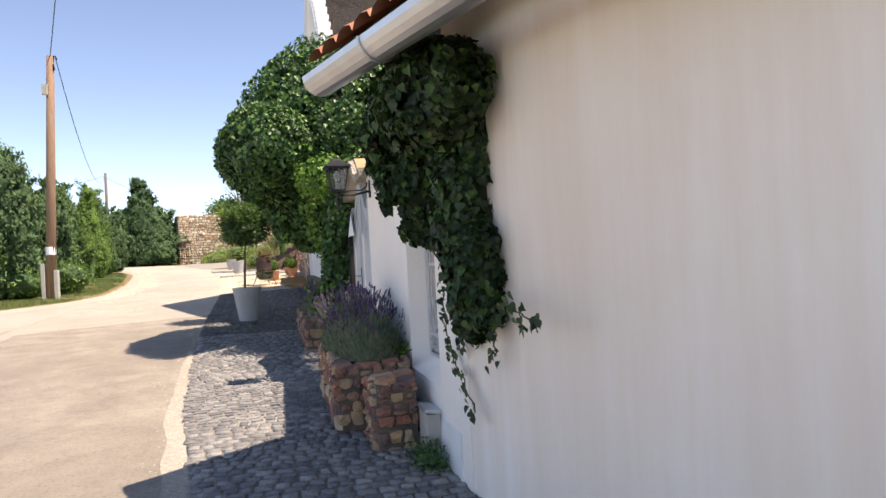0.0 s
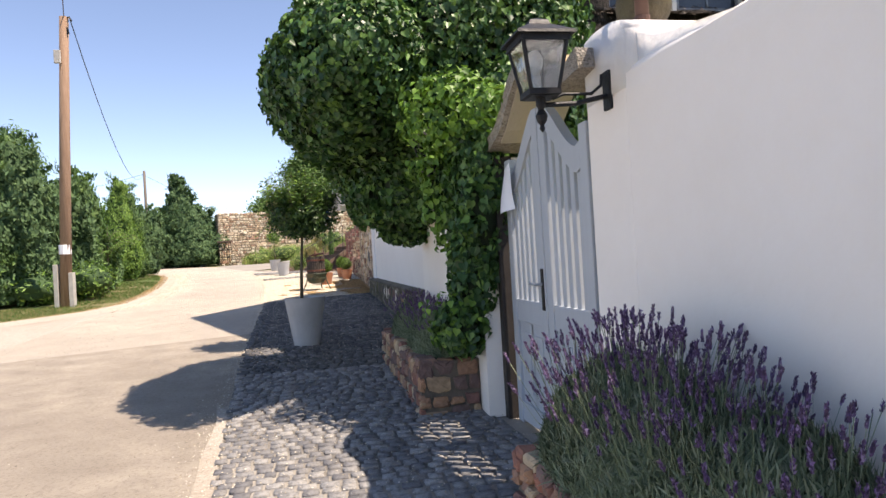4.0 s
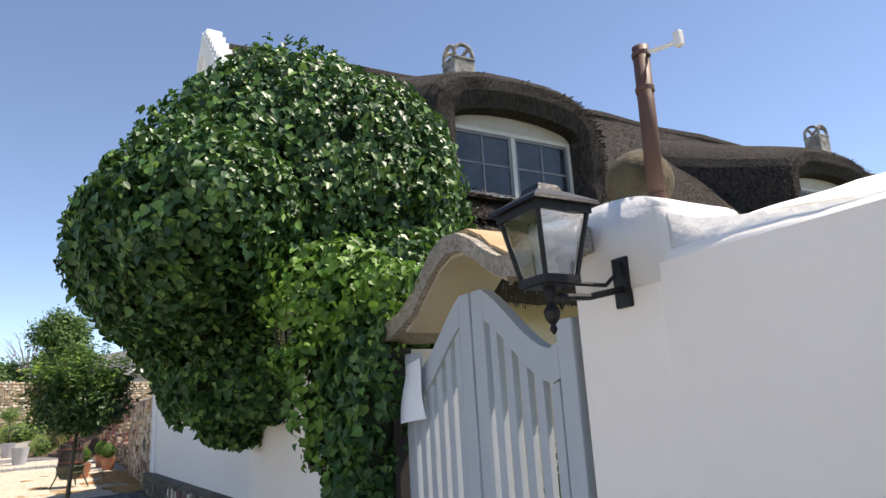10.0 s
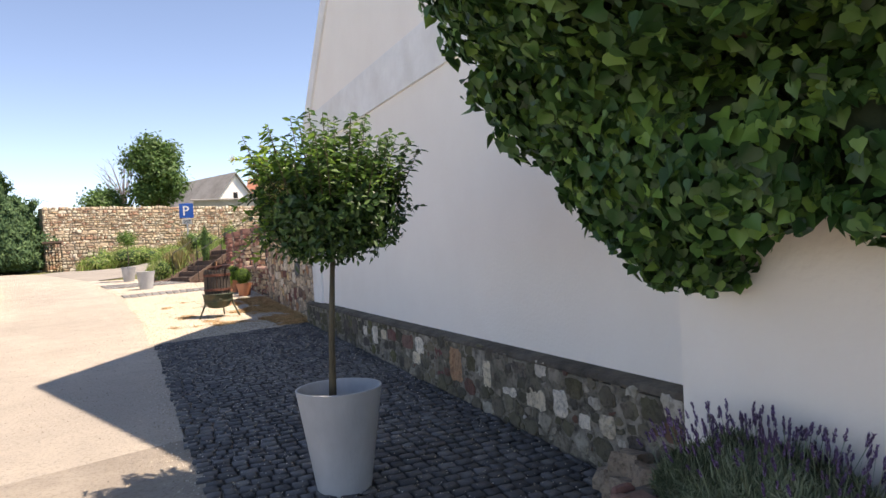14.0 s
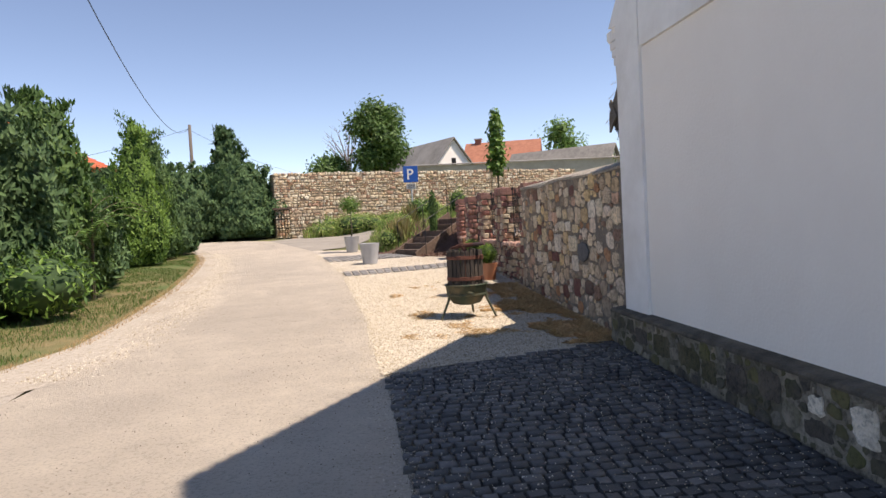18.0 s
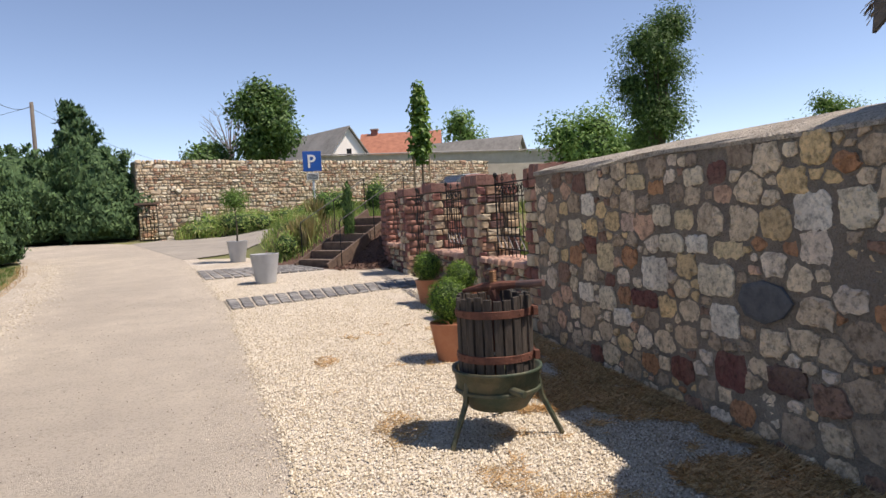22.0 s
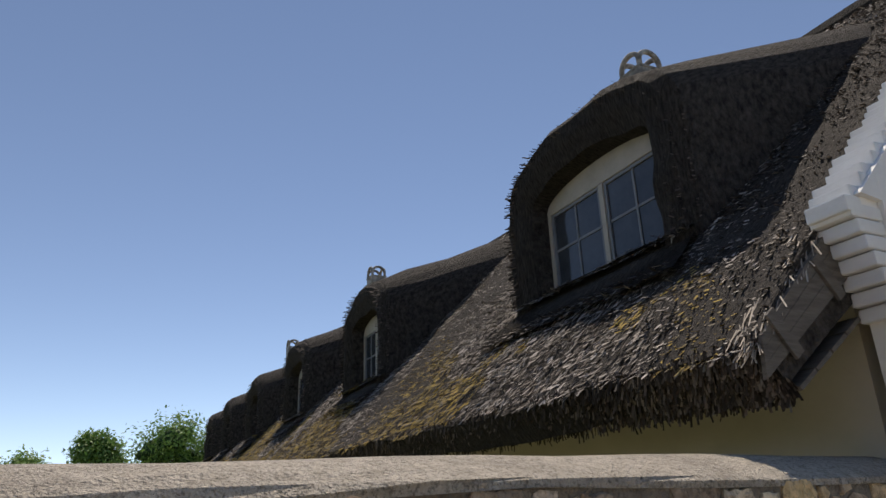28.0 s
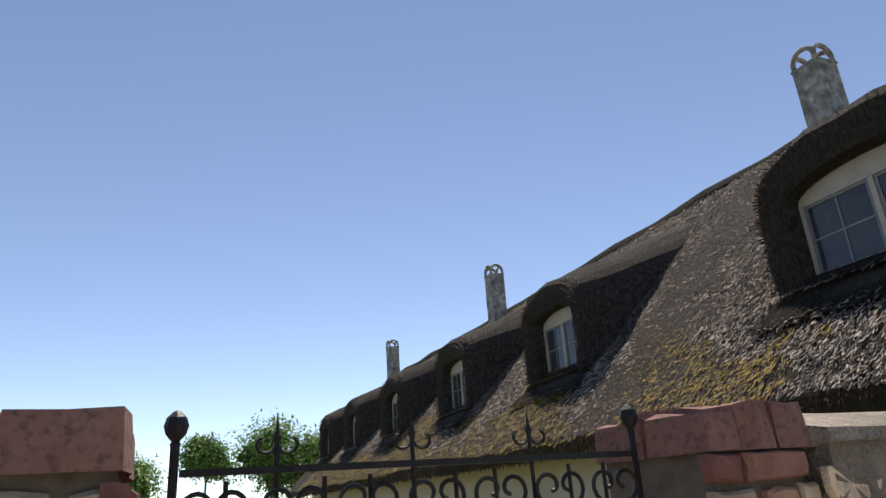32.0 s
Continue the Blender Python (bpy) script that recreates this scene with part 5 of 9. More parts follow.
PIL = [(22.96, 23.34), (24.73, 25.36), (26.76, 27.28), (28.52, 29.1), (30.2, 30.78)]
for a, b in PIL:
    part("pillar_core", box(1.18, 1.66, a + 0.03, b - 0.03, 0.4, 2.4), DMORTAR, fence)
SILL = [(23.34, 24.73), (25.36, 26.76), (29.1, 30.2)]
for a, b in SILL:
    part("low_wall_core", box(1.2, 1.6, a, b, 0.4, 1.46), DMORTAR, fence)

# ---- far stone wall ----
farwall = thing("wall_far", (1, 47, 1.6), "tall dry field-stone wall across the view", "wall", kind="structure")
FA, FB = Vector((-5.45, 45.9)), Vector((11.5, 52.5))
FU = (FB - FA).normalized()
FNV = Vector((FU.y, -FU.x))
bf = bmesh.new()
pf = [FA, FB, FB - FNV * 0.6, FA - FNV * 0.6]
prism([(p.x, p.y) for p in pf], "z", 0.5, 4.6, bf)
part("wall_core", bf, mat("pale_joint", ((0.2, 0.16, 0.11), (0.34, 0.28, 0.2)), 6, 0.95, 0.6, 30), farwall)
# ---- gate with curved top, stone canopy, post ornaments ----
gate = thing("garden_gate", (1.0, 7.43, 0.35), "closed grey-blue painted wooden double gate with slats", "gate")
GX0 = 0.985


def gate_top(y):
    """Height of the curved gate top: highest at the meeting stiles, dipping towards the hinges."""
    d = abs(y - 7.43) / 0.66
    return 2.29 - 0.33 * sm(0.0, 0.85, d) + 0.06 * sm(0.8, 1.0, d)


for s in (1, -1):
    leaf = thing("gate_leaf", (1.0, 7.43, 0.35), "", "")
    adopt(leaf, gate)

    def yy(a, b):
        return sorted((7.43 + s * a, 7.43 + s * b))
    part("stile", box(GX0, GX0 + 0.06, *yy(0.008, 0.1), 0.36, 2.27, 0.008), GATEP, leaf)
    part("stile", box(GX0, GX0 + 0.06, *yy(0.58, 0.67), 0.36, 2.06, 0.008), GATEP, leaf)
    for z0, z1 in ((0.38, 0.5), (1.02, 1.16)):
        part("rail", box(GX0 + 0.004, GX0 + 0.056, *yy(0.1, 0.58), z0, z1, 0.006), GATEP, leaf)
    n = 10
    ys = [0.1 + 0.48 * i / n for i in range(n + 1)]
    poly = [(7.43 + s * a, gate_top(7.43 + s * a)) for a in ys] + [(7.43 + s * a, gate_top(7.43 + s * a) - 0.13) for a in ys[::-1]]
    part("top_rail", prism(poly, "x", GX0 + 0.002, GX0 + 0.058), GATEP, leaf, "curved top rail")
    for i in range(5):
        a = 0.15 + i * 0.095
        part("slat", box(GX0 + 0.015, GX0 + 0.045, *yy(a - 0.026, a + 0.026), 1.15, gate_top(7.43 + s * a) - 0.1, 0.004), GATEP, leaf)
    for a, b in ((0.12, 0.33), (0.35, 0.56)):
        part("panel", box(GX0 + 0.02, GX0 + 0.04, *yy(a - 0.02, b + 0.02), 0.49, 1.03, 0.002), GATEP, leaf)
        part("panel_field", box(GX0 + 0.012, GX0 + 0.022, *yy(a + 0.03, b - 0.03), 0.57, 0.95, 0.008), GATEP, leaf)
part("lock_plate", box(GX0 - 0.006, GX0 + 0.002, 7.455, 7.495, 1.12, 1.36, 0.003), IRON, gate, "dark lock plate")
part("handle", tube([(GX0 - 0.004, 7.475, 1.27), (GX0 - 0.045, 7.475, 1.27), (GX0 - 0.05, 7.56, 1.275)], 0.009, 8), ZINC, gate, "metal lever handle")

canopy = thing("gate_canopy", (0.98, 7.3, 2.2), "S-curved weathered stone canopy over the gate", "canopy")
cp = [(y + 0.09, z + 0.085) for y, z in ((8.12, 2.13), (8.0, 2.14), (7.86, 2.17), (7.74, 2.23), (7.62, 2.32), (7.5, 2.4), (7.38, 2.445), (7.27, 2.44), (7.17, 2.39), (7.08, 2.32), (6.96, 2.26), (6.82, 2.235), (6.66, 2.24), (6.5, 2.26))]
part("canopy_slab", soft(prism([(y, z) for y, z in cp] + [(y - 0.01, z - 0.085) for y, z in cp[::-1]], "x", 0.89, 1.3), 0.012, 9), COPING, canopy, "", False)
bun = prism([(y, z - 0.08) for y, z in cp[2:-3]] + [(y, z - 0.1) for y, z in cp[2:-3][::-1]], "x", 0.93, 1.29)
part("canopy_soffit", bun, mat("pale_render", ((0.5, 0.43, 0.32), (0.62, 0.55, 0.43)), 3, 0.9, 0.4, 30, stain=(0.3, 0.26, 0.2), sscale=3, samount=0.5), canopy, "cracked cream render under the canopy")
for i in range(12):
    a, b = cp[i], cp[i + 1]
    bt = prism([(a[0] - 0.004, a[1] + 0.002), (b[0] + 0.004, b[1] + 0.002), (b[0] + 0.004, b[1] + 0.02), (a[0] - 0.004, a[1] + 0.02)], "x", 0.95, 1.29)
    part("canopy_tile", bt, mat("tan_tile", ((0.36, 0.25, 0.13), (0.5, 0.36, 0.2)), 5, 0.9, 0.3, 40), canopy)

ball = thing("ball_finial", (1.16, 6.56, 2.36), "round mossy stone ball on the gate post", "ornament")
bb = bmesh.new()
bmesh.ops.create_icosphere(bb, subdivisions=4, radius=0.122)
for v in bb.verts:
    v.co = v.co * (1 + 0.04 * noise.noise(v.co * 14)) + Vector((1.215, 6.57, 2.53))
part("stone_ball", bb, mat("mossy_stone", ((0.055, 0.045, 0.03), (0.14, 0.115, 0.08)), 12, 0.95, 0.9, 50, stain=(0.13, 0.11, 0.045), sscale=6, samount=0.6), ball, "", True)
pipe = thing("vent_pipe", (1.08, 6.4, 2.3), "brown metal pipe with white antenna arm on the gate post", "pipe")
part("tube", tube([(1.12, 6.415, 2.34), (1.113, 6.4, 2.65), (1.106, 6.385, 2.96)], 0.029, 14), BROWNM, pipe, "", True)
for z in (2.415, 2.8, 2.93):
    part("clamp", tube([(1.12 - (z - 2.34) * 0.022, 6.415 - (z - 2.34) * 0.048, z - 0.008), (1.12 - (z - 2.34) * 0.022, 6.415 - (z - 2.34) * 0.048, z + 0.008)], 0.033, 14), BROWNM, pipe)
part("arm", tube([(1.105, 6.38, 2.94), (1.115, 6.34, 2.925), (1.14, 6.26, 2.92)], 0.008, 8), WHITEP, pipe, "white arm")
part("sensor", box(1.128, 1.152, 6.235, 6.262, 2.9, 2.955, 0.004), WHITEP, pipe, "small white box")
part("timber_post", box(1.05, 1.1, 6.7, 6.78, 0.2, 2.2, 0.005), mat("brown_post_wood", ((0.05, 0.037, 0.03), (0.09, 0.068, 0.055)), 8, 0.8, 0.3, 40), gate, "dark timber post beside the hinges")


# ---- wall lanterns ----
def lantern(x, y, z, wall_x):
    """A black four-sided lantern on a bracket; z: middle of the glass body; wall_x: the wall face that carries it."""
    ln = thing("wall_lantern", (wall_x, y, z - 0.1), "black metal wall lantern with clear panes on a curved bracket", "lamp", "wall lanterns")
    top, bot, h = 0.095, 0.058, 0.21
    zt, zb = z + h / 2, z - h / 2
    for sx in (-1, 1):
        for sy in (-1, 1):
            part("corner_bar", tube([(x + sx * bot, y + sy * bot, zb), (x + sx * top, y + sy * top, zt)], 0.008, 6), IRON, ln)
    for k, r, zz in ((0, bot, zb), (1, top, zt)):
        rim = bmesh.new()
        for sx, sy in ((-1, 0), (1, 0), (0, -1), (0, 1)):
            if sx:
                box(x + sx * r - 0.009, x + sx * r + 0.009, y - r - 0.009, y + r + 0.009, zz - 0.012, zz + 0.012, 0, rim)
            else:
                box(x - r + 0.009, x + r - 0.009, y + sy * r - 0.009, y + sy * r + 0.009, zz - 0.012, zz + 0.012, 0, rim)
        part("rim", rim, IRON, ln)
    part("base_plate", box(x - bot, x + bot, y - bot, y + bot, zb - 0.016, zb - 0.004), IRON, ln)
    for sx, sy in ((-1, 0), (1, 0), (0, -1), (0, 1)):
        bmp = bmesh.new()
        t = 0.0015
        q = []
        for r, zz in ((bot * 0.97, zb + 0.012), (top * 0.97, zt - 0.012)):
            q.append([(x + sx * r, y - r * 0.88, zz), (x + sx * r, y + r * 0.88, zz)] if sx else [(x - r * 0.88, y + sy * r, zz), (x + r * 0.88, y + sy * r, zz)])
        vs = [bmp.verts.new(p) for p in (q[0][0], q[0][1], q[1][1], q[1][0])]
        bmp.faces.new(vs)
        bmesh.ops.solidify(bmp, geom=bmp.faces[:], thickness=0.002)
        pn = part("pane", bmp, GLASS, ln, "clear glass pane")
        pn.visible_shadow = False
    rf = bmesh.new()
    lv = []
    for r, zz in ((0.124, zt + 0.012), (0.12, zt + 0.025), (0.053, zt + 0.066), (0.046, zt + 0.07), (0.038, zt + 0.09), (0.009, zt + 0.105)):
        lv.append([rf.verts.new((x + a * r, y + b * r, zz)) for a, b in ((-1, -1), (1, -1), (1, 1), (-1, 1))])
    for q, w in zip(lv, lv[1:]):
        for i in range(4):
            rf.faces.new((q[i], q[(i + 1) % 4], w[(i + 1) % 4], w[i]))
    rf.faces.new(lv[0][::-1])
    rf.faces.new(lv[-1])
    part("roof", rf, IRON, ln)
    part("finial", lathe([(0.02, 0.0), (0.022, -0.03), (0.012, -0.05), (0.026, -0.075), (0.02, -0.1), (0.008, -0.115), (0.012, -0.13), (0.001, -0.145)], 12, (x, y, zb - 0.014)), IRON, ln)
    part("bulb_holder", lathe([(0.018, 0), (0.018, 0.07), (0.012, 0.08)], 12, (x, y, zb)), WHITEP, ln)
    part("bulb", lathe([(0.012, 0.08), (0.03, 0.12), (0.033, 0.15), (0.02, 0.18), (0.002, 0.19)], 14, (x, y, zb)), mat("milky_glass", ((0.7, 0.7, 0.68), (0.75, 0.75, 0.73)), 3, 0.3, 0), ln, "", True)
    part("arm", tube([(x, y, zb - 0.045), (x + (wall_x - x) * 0.5, y, zb - 0.04), (wall_x - 0.01, y, zb - 0.01)], 0.011, 8), IRON, ln)
    part("brace", tube([(x + 0.05, y, zb - 0.02), (x + 0.1, y, zb + 0.0), (wall_x - 0.08, y, zb + 0.0), (wall_x - 0.035, y, zb + 0.035), (wall_x - 0.03, y, zb + 0.08)], 0.007, 8), IRON, ln)
    part("wall_plate", box(wall_x - 0.014, wall_x + 0.002, y - 0.035, y + 0.035, zb - 0.07, zb + 0.095, 0.006), IRON, ln)
    return ln


lantern(0.67, 6.47, 2.22, 0.976)
lantern(0.62, 8.8, 2.22, 0.82)

# ---- notice box and paper ----
nb = thing("notice_box", (0.8, 8.8, 1.5), "black framed notice box with papers under glass", "notice board")
for a, b, c, d in ((8.58, 8.6, 1.47, 1.92), (9.01, 9.03, 1.47, 1.92), (8.6, 9.01, 1.47, 1.495), (8.6, 9.01, 1.9, 1.92), (8.6, 9.01, 1.77, 1.785)):
    part("frame", box(0.77, 0.82, a, b, c, d, 0.004), mat("black_paint", ((0.015, 0.014, 0.013), (0.03, 0.028, 0.026)), 8, 0.5, 0.2, 40), nb)
part("backing", box(0.8, 0.815, 8.6, 9.01, 1.495, 1.9), DARK, nb)
part("sheet_of_paper", box(0.793, 0.799, 8.66, 8.88, 1.53, 1.74), PAPER, nb, "white printed sheet")
for i in range(7):
    part("text_line", box(0.7905, 0.7925, 8.7, 8.7 + 0.12 + 0.04 * ((i * 7) % 3) / 2, 1.56 + i * 0.022, 1.564 + i * 0.022), INK, nb)
part("sign_plate", prism([(8.62, 1.92), (9.0, 1.92), (8.95, 2.01), (8.81, 2.05), (8.67, 2.01)], "x", 0.785, 0.8), mat("grey_plate", ((0.3, 0.29, 0.26), (0.38, 0.37, 0.34)), 5, 0.7, 0.2, 40), nb, "arched plate with faded letters")
for i in range(5):
    part("letter_bar", box(0.781, 0.784, 8.69 + i * 0.05, 8.72 + i * 0.05, 1.94, 1.98), INK, nb)
part("round_label", lathe([(0.02, -0.001), (0.02, 0.001)], 16), PAPER, nb).matrix_basis = pose(0.797, 8.86, 1.84, 0, 90, 0)
pp = thing("paper_sheet", (0.97, 7.93, 1.75), "curled white paper sheet taped to the gate", "paper")
pv, pfc = [], []
for i in range(9):
    for j in range(7):
        u, v = i / 8, j / 6
        pv.append((0.97 - 0.05 * math.sin(v * 2.2) * (1 - u) - 0.03 * u * (1 - v), 7.86 + 0.2 * v + 0.015 * math.sin(u * 5), 1.73 + 0.29 * u - 0.02 * v))
for i in range(8):
    for j in range(6):
        o = i * 7 + j
        pfc.append((o, o + 1, o + 8, o + 7))
raw("sheet_of_paper", pv, pfc, PAPER, pp, "", True)


# ---- ivy ----
def ivy_mass(name, label, lobes, count, size, young=(), leaf=IVY, lump=0.13):
    iv = thing(name, (lobes[0][0][0], lobes[0][0][1], lobes[0][0][2] - lobes[0][1][2]), label, "ivy")
    # Solid core per lobe: shade between the leaves is put into its dark colour.
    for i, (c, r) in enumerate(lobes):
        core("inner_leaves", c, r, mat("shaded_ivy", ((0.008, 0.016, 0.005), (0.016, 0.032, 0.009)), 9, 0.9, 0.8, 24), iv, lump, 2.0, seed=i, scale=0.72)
    vols = np.array([r[0] * r[1] + r[1] * r[2] + r[0] * r[2] for c, r in lobes])
    PP, NN = [], []
    for i, (c, r) in enumerate(lobes):
        p, n = blob(int(count * vols[i] / vols.sum()), c, r, lump, 2.4, seed=i, inner=0.8)
        keep = np.ones(len(p), bool)
        for k, (c2, r2) in enumerate(lobes):
            if k != i:
                keep &= np.sum(((p - np.array(c2)) / np.array(r2)) ** 2, axis=1) > 0.5
        keep &= np.array([noise.noise(Vector(v) * 5.5) + 0.5 * noise.noise(Vector(v) * 11) > -0.32 for v in p])
        PP.append(p[keep])
        NN.append(n[keep])
        # loose tufts that break the outline
        for k in range(int(9 * r[0] * r[1] * r[2] ** 0.5 + 2)):
            d = unit(RNG.normal(size=(1, 3)))[0]
            q = np.array(c) + d * np.array(r) * 0.97
            if any(np.sum(((q - np.array(c2)) / np.array(r2)) ** 2) < 0.9 for m, (c2, r2) in enumerate(lobes) if m != i):
                continue
            w = RNG.uniform(0.05, 0.13) * (0.6 + min(r))
            p, n = blob(int(90 + 700 * w), tuple(q), (w, w, w * 0.8), 0.3, 2.0, k, 0.2)
            PP.append(p)
            NN.append(n)
    PP, NN = np.concatenate(PP), np.concatenate(NN)
    tagged(foliage("leaves", PP, NN + np.array((0, 0, 0.25)), (0, 0, -1), size, leaf, iv, "", IVY_SHAPE, 0.5, 0.5), kind="stuff")
    for c, r, k in young:
        p, n = blob(k, c, r, seed=11)
        tagged(foliage("young_leaves", p, n + np.array((-0.2, -0.2, 0.3)), (0, 0, -1), size * 0.95, IVYL, iv, "bright young leaves", IVY_SHAPE, 0.45), kind="stuff")
    return iv


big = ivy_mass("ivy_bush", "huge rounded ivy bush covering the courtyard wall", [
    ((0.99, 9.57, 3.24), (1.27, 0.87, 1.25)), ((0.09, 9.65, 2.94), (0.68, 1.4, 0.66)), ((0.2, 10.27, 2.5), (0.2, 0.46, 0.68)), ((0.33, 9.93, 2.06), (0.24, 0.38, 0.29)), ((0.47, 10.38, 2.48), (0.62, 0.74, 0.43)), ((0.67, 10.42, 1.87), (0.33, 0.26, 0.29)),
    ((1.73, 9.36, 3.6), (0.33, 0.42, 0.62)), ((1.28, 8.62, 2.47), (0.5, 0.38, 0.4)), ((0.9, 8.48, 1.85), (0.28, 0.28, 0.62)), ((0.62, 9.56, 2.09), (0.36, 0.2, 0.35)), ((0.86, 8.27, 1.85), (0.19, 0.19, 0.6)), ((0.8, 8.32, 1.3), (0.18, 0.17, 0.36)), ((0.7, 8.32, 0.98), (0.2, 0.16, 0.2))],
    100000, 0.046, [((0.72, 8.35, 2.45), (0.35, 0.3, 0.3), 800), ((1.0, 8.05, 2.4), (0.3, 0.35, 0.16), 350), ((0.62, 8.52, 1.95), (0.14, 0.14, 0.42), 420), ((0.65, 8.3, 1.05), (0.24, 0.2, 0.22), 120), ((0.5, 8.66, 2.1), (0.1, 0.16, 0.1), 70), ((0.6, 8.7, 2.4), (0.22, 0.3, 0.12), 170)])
for i in range(7):
    a = i * 0.9
    part("stem", tube([(1.0 + 0.1 * math.sin(a), 9.6, 1.8), (0.75 + 0.3 * math.cos(a), 9.6 + 0.3 * math.sin(a), 2.3), (0.5 + 0.7 * math.cos(a), 9.6 + 0.7 * math.sin(a), 2.7 + 0.2 * math.sin(a * 2))], [0.03, 0.02, 0.008], 6), BARK, big)
# Curtain leaves use a darker ivy palette, with the eave's shade put into it.
nearivy = ivy_mass("ivy_curtain", "dark ivy hanging from the tiled eave", [
    ((0.84, 3.42, 2.26), (0.29, 0.63, 0.28)), ((0.89, 3.67, 1.86), (0.28, 0.16, 0.33)), ((0.97, 3.24, 1.84), (0.18, 0.19, 0.68)), ((0.94, 3.03, 1.37), (0.13, 0.1, 0.26)), ((0.69, 3.83, 2.12), (0.13, 0.17, 0.27)), ((1.0, 3.32, 1.28), (0.11, 0.25, 0.25))],
    25000, 0.04, leaf=leafmat("eave_shade_ivy_leaf", [(0.014, 0.035, 0.011), (0.02, 0.048, 0.014), (0.028, 0.066, 0.018), (0.012, 0.028, 0.009), (0.055, 0.12, 0.026)], 0.5, 0.12))
strand_p, strand_n = [], []
for y, z0, z1, x, dy in ((3.7, 1.3, 0.95, 0.93, -0.1), (3.6, 0.95, 0.7, 0.94, -0.4), (3.35, 1.2, 0.98, 0.95, 0.05), (2.95, 1.2, 1.0, 0.98, 0.02), (2.85, 1.25, 1.2, 0.98, -0.45), (3.6, 1.75, 1.5, 0.92, 0.1), (3.4, 1.6, 1.15, 0.94, 0.0)):
    pts = [(x + 0.01 * math.sin(k * 2), y + dy * k / 8, z0 + (z1 - z0) * k / 8) for k in range(9)]
    part("trailing_stem", tube(pts, 0.004, 5), BARK, nearivy)
    for p in pts:
        for _ in range(3):
            strand_p.append((p[0] - 0.01, p[1] + RNG.normal(0, 0.03), p[2] + RNG.normal(0, 0.03)))
            strand_n.append((-1, -0.3, 0.2))
tagged(foliage("trailing_leaves", np.array(strand_p), np.array(strand_n), (0, 0, -1), 0.035, MATS["eave_shade_ivy_leaf"], nearivy, "", IVY_SHAPE, 0.4), kind="stuff")


# ---- lavender planters ----
def planter(x0, x1, y0, y1, zt, seed):
    pl = thing("stone_planter", ((x0 + x1) / 2, (y0 + y1) / 2, gz((y0 + y1) / 2)), "low planter of red and tan sandstone blocks", "planter", "stone planters")
    t = 0.14
    zb = gz(y0) - 0.05
    bm = bmesh.new()
    box(x0 + 0.02, x0 + t, y0 + 0.02, y1 - 0.02, zb, zt - 0.03, 0, bm)
    box(x0 + t, x1, y0 + 0.02, y0 + t, zb, zt - 0.03, 0, bm)
    box(x0 + t, x1, y1 - t, y1 - 0.02, zb, zt - 0.03, 0, bm)
    part("mortar_core", bm, DMORTAR, pl)
    part("soil", soft(box(x0 + t, x1, y0 + t, y1 - t, zb, zt - 0.06), 0.015, 6), SOIL, pl)
    H = zt - zb
    field_stones("stone", "stones", pl, PLANST, PLANST, (x0 + 0.02, y1, zb), (0, -1, 0), (0, 0, 1), (-1, 0, 0), y1 - y0, H - 0.02, (0.07, 0.125), (0.012, 0.035), 0.003, seed, lambda x, y: x, stretch=1.7)
    field_stones("stone", "stones", pl, PLANST, PLANST, (x0, y0 + 0.02, zb), (1, 0, 0), (0, 0, 1), (0, -1, 0), x1 - x0, H - 0.02, (0.07, 0.125), (0.012, 0.035), 0.003, seed + 1, lambda x, y: x, stretch=1.7)
    tops = []
    rr = random.Random(seed)
    y = y0
    while y < y1 - 0.05:
        w = min(rr.uniform(0.1, 0.2), y1 - y)
        tops.append(Matrix.Translation((x0 + t / 2, y + w / 2, zt - 0.05)) @ pose(0, 0, 0, 0, 0, rr.uniform(-3, 3)) @ Matrix.Diagonal((t - 0.01 + rr.uniform(-0.01, 0.015), w - 0.012, 0.03 + rr.uniform(0, 0.02), 1)))
        y += w
    x = x0 + t
    while x < x1 - 0.05:
        w = min(rr.uniform(0.1, 0.2), x1 - x)
        tops.append(Matrix.Translation((x + w / 2, y0 + t / 2, zt - 0.05)) @ pose(0, 0, 0, 0, 0, rr.uniform(-3, 3)) @ Matrix.Diagonal((w - 0.012, t - 0.01 + rr.uniform(-0.01, 0.015), 0.03 + rr.uniform(0, 0.02), 1)))
        x += w
    lay("cap_stone", "cap_stones", tops, BLOCKS, PLANST, PLANST, pl)
    return pl


NEEDLE = (np.array([(-0.045, 0, 0), (0.045, 0, 0), (0.05, 0.5, 0.03), (0, 1, -0.03), (-0.05, 0.5, 0.03)]), [(0, 1, 2, 3, 4)])


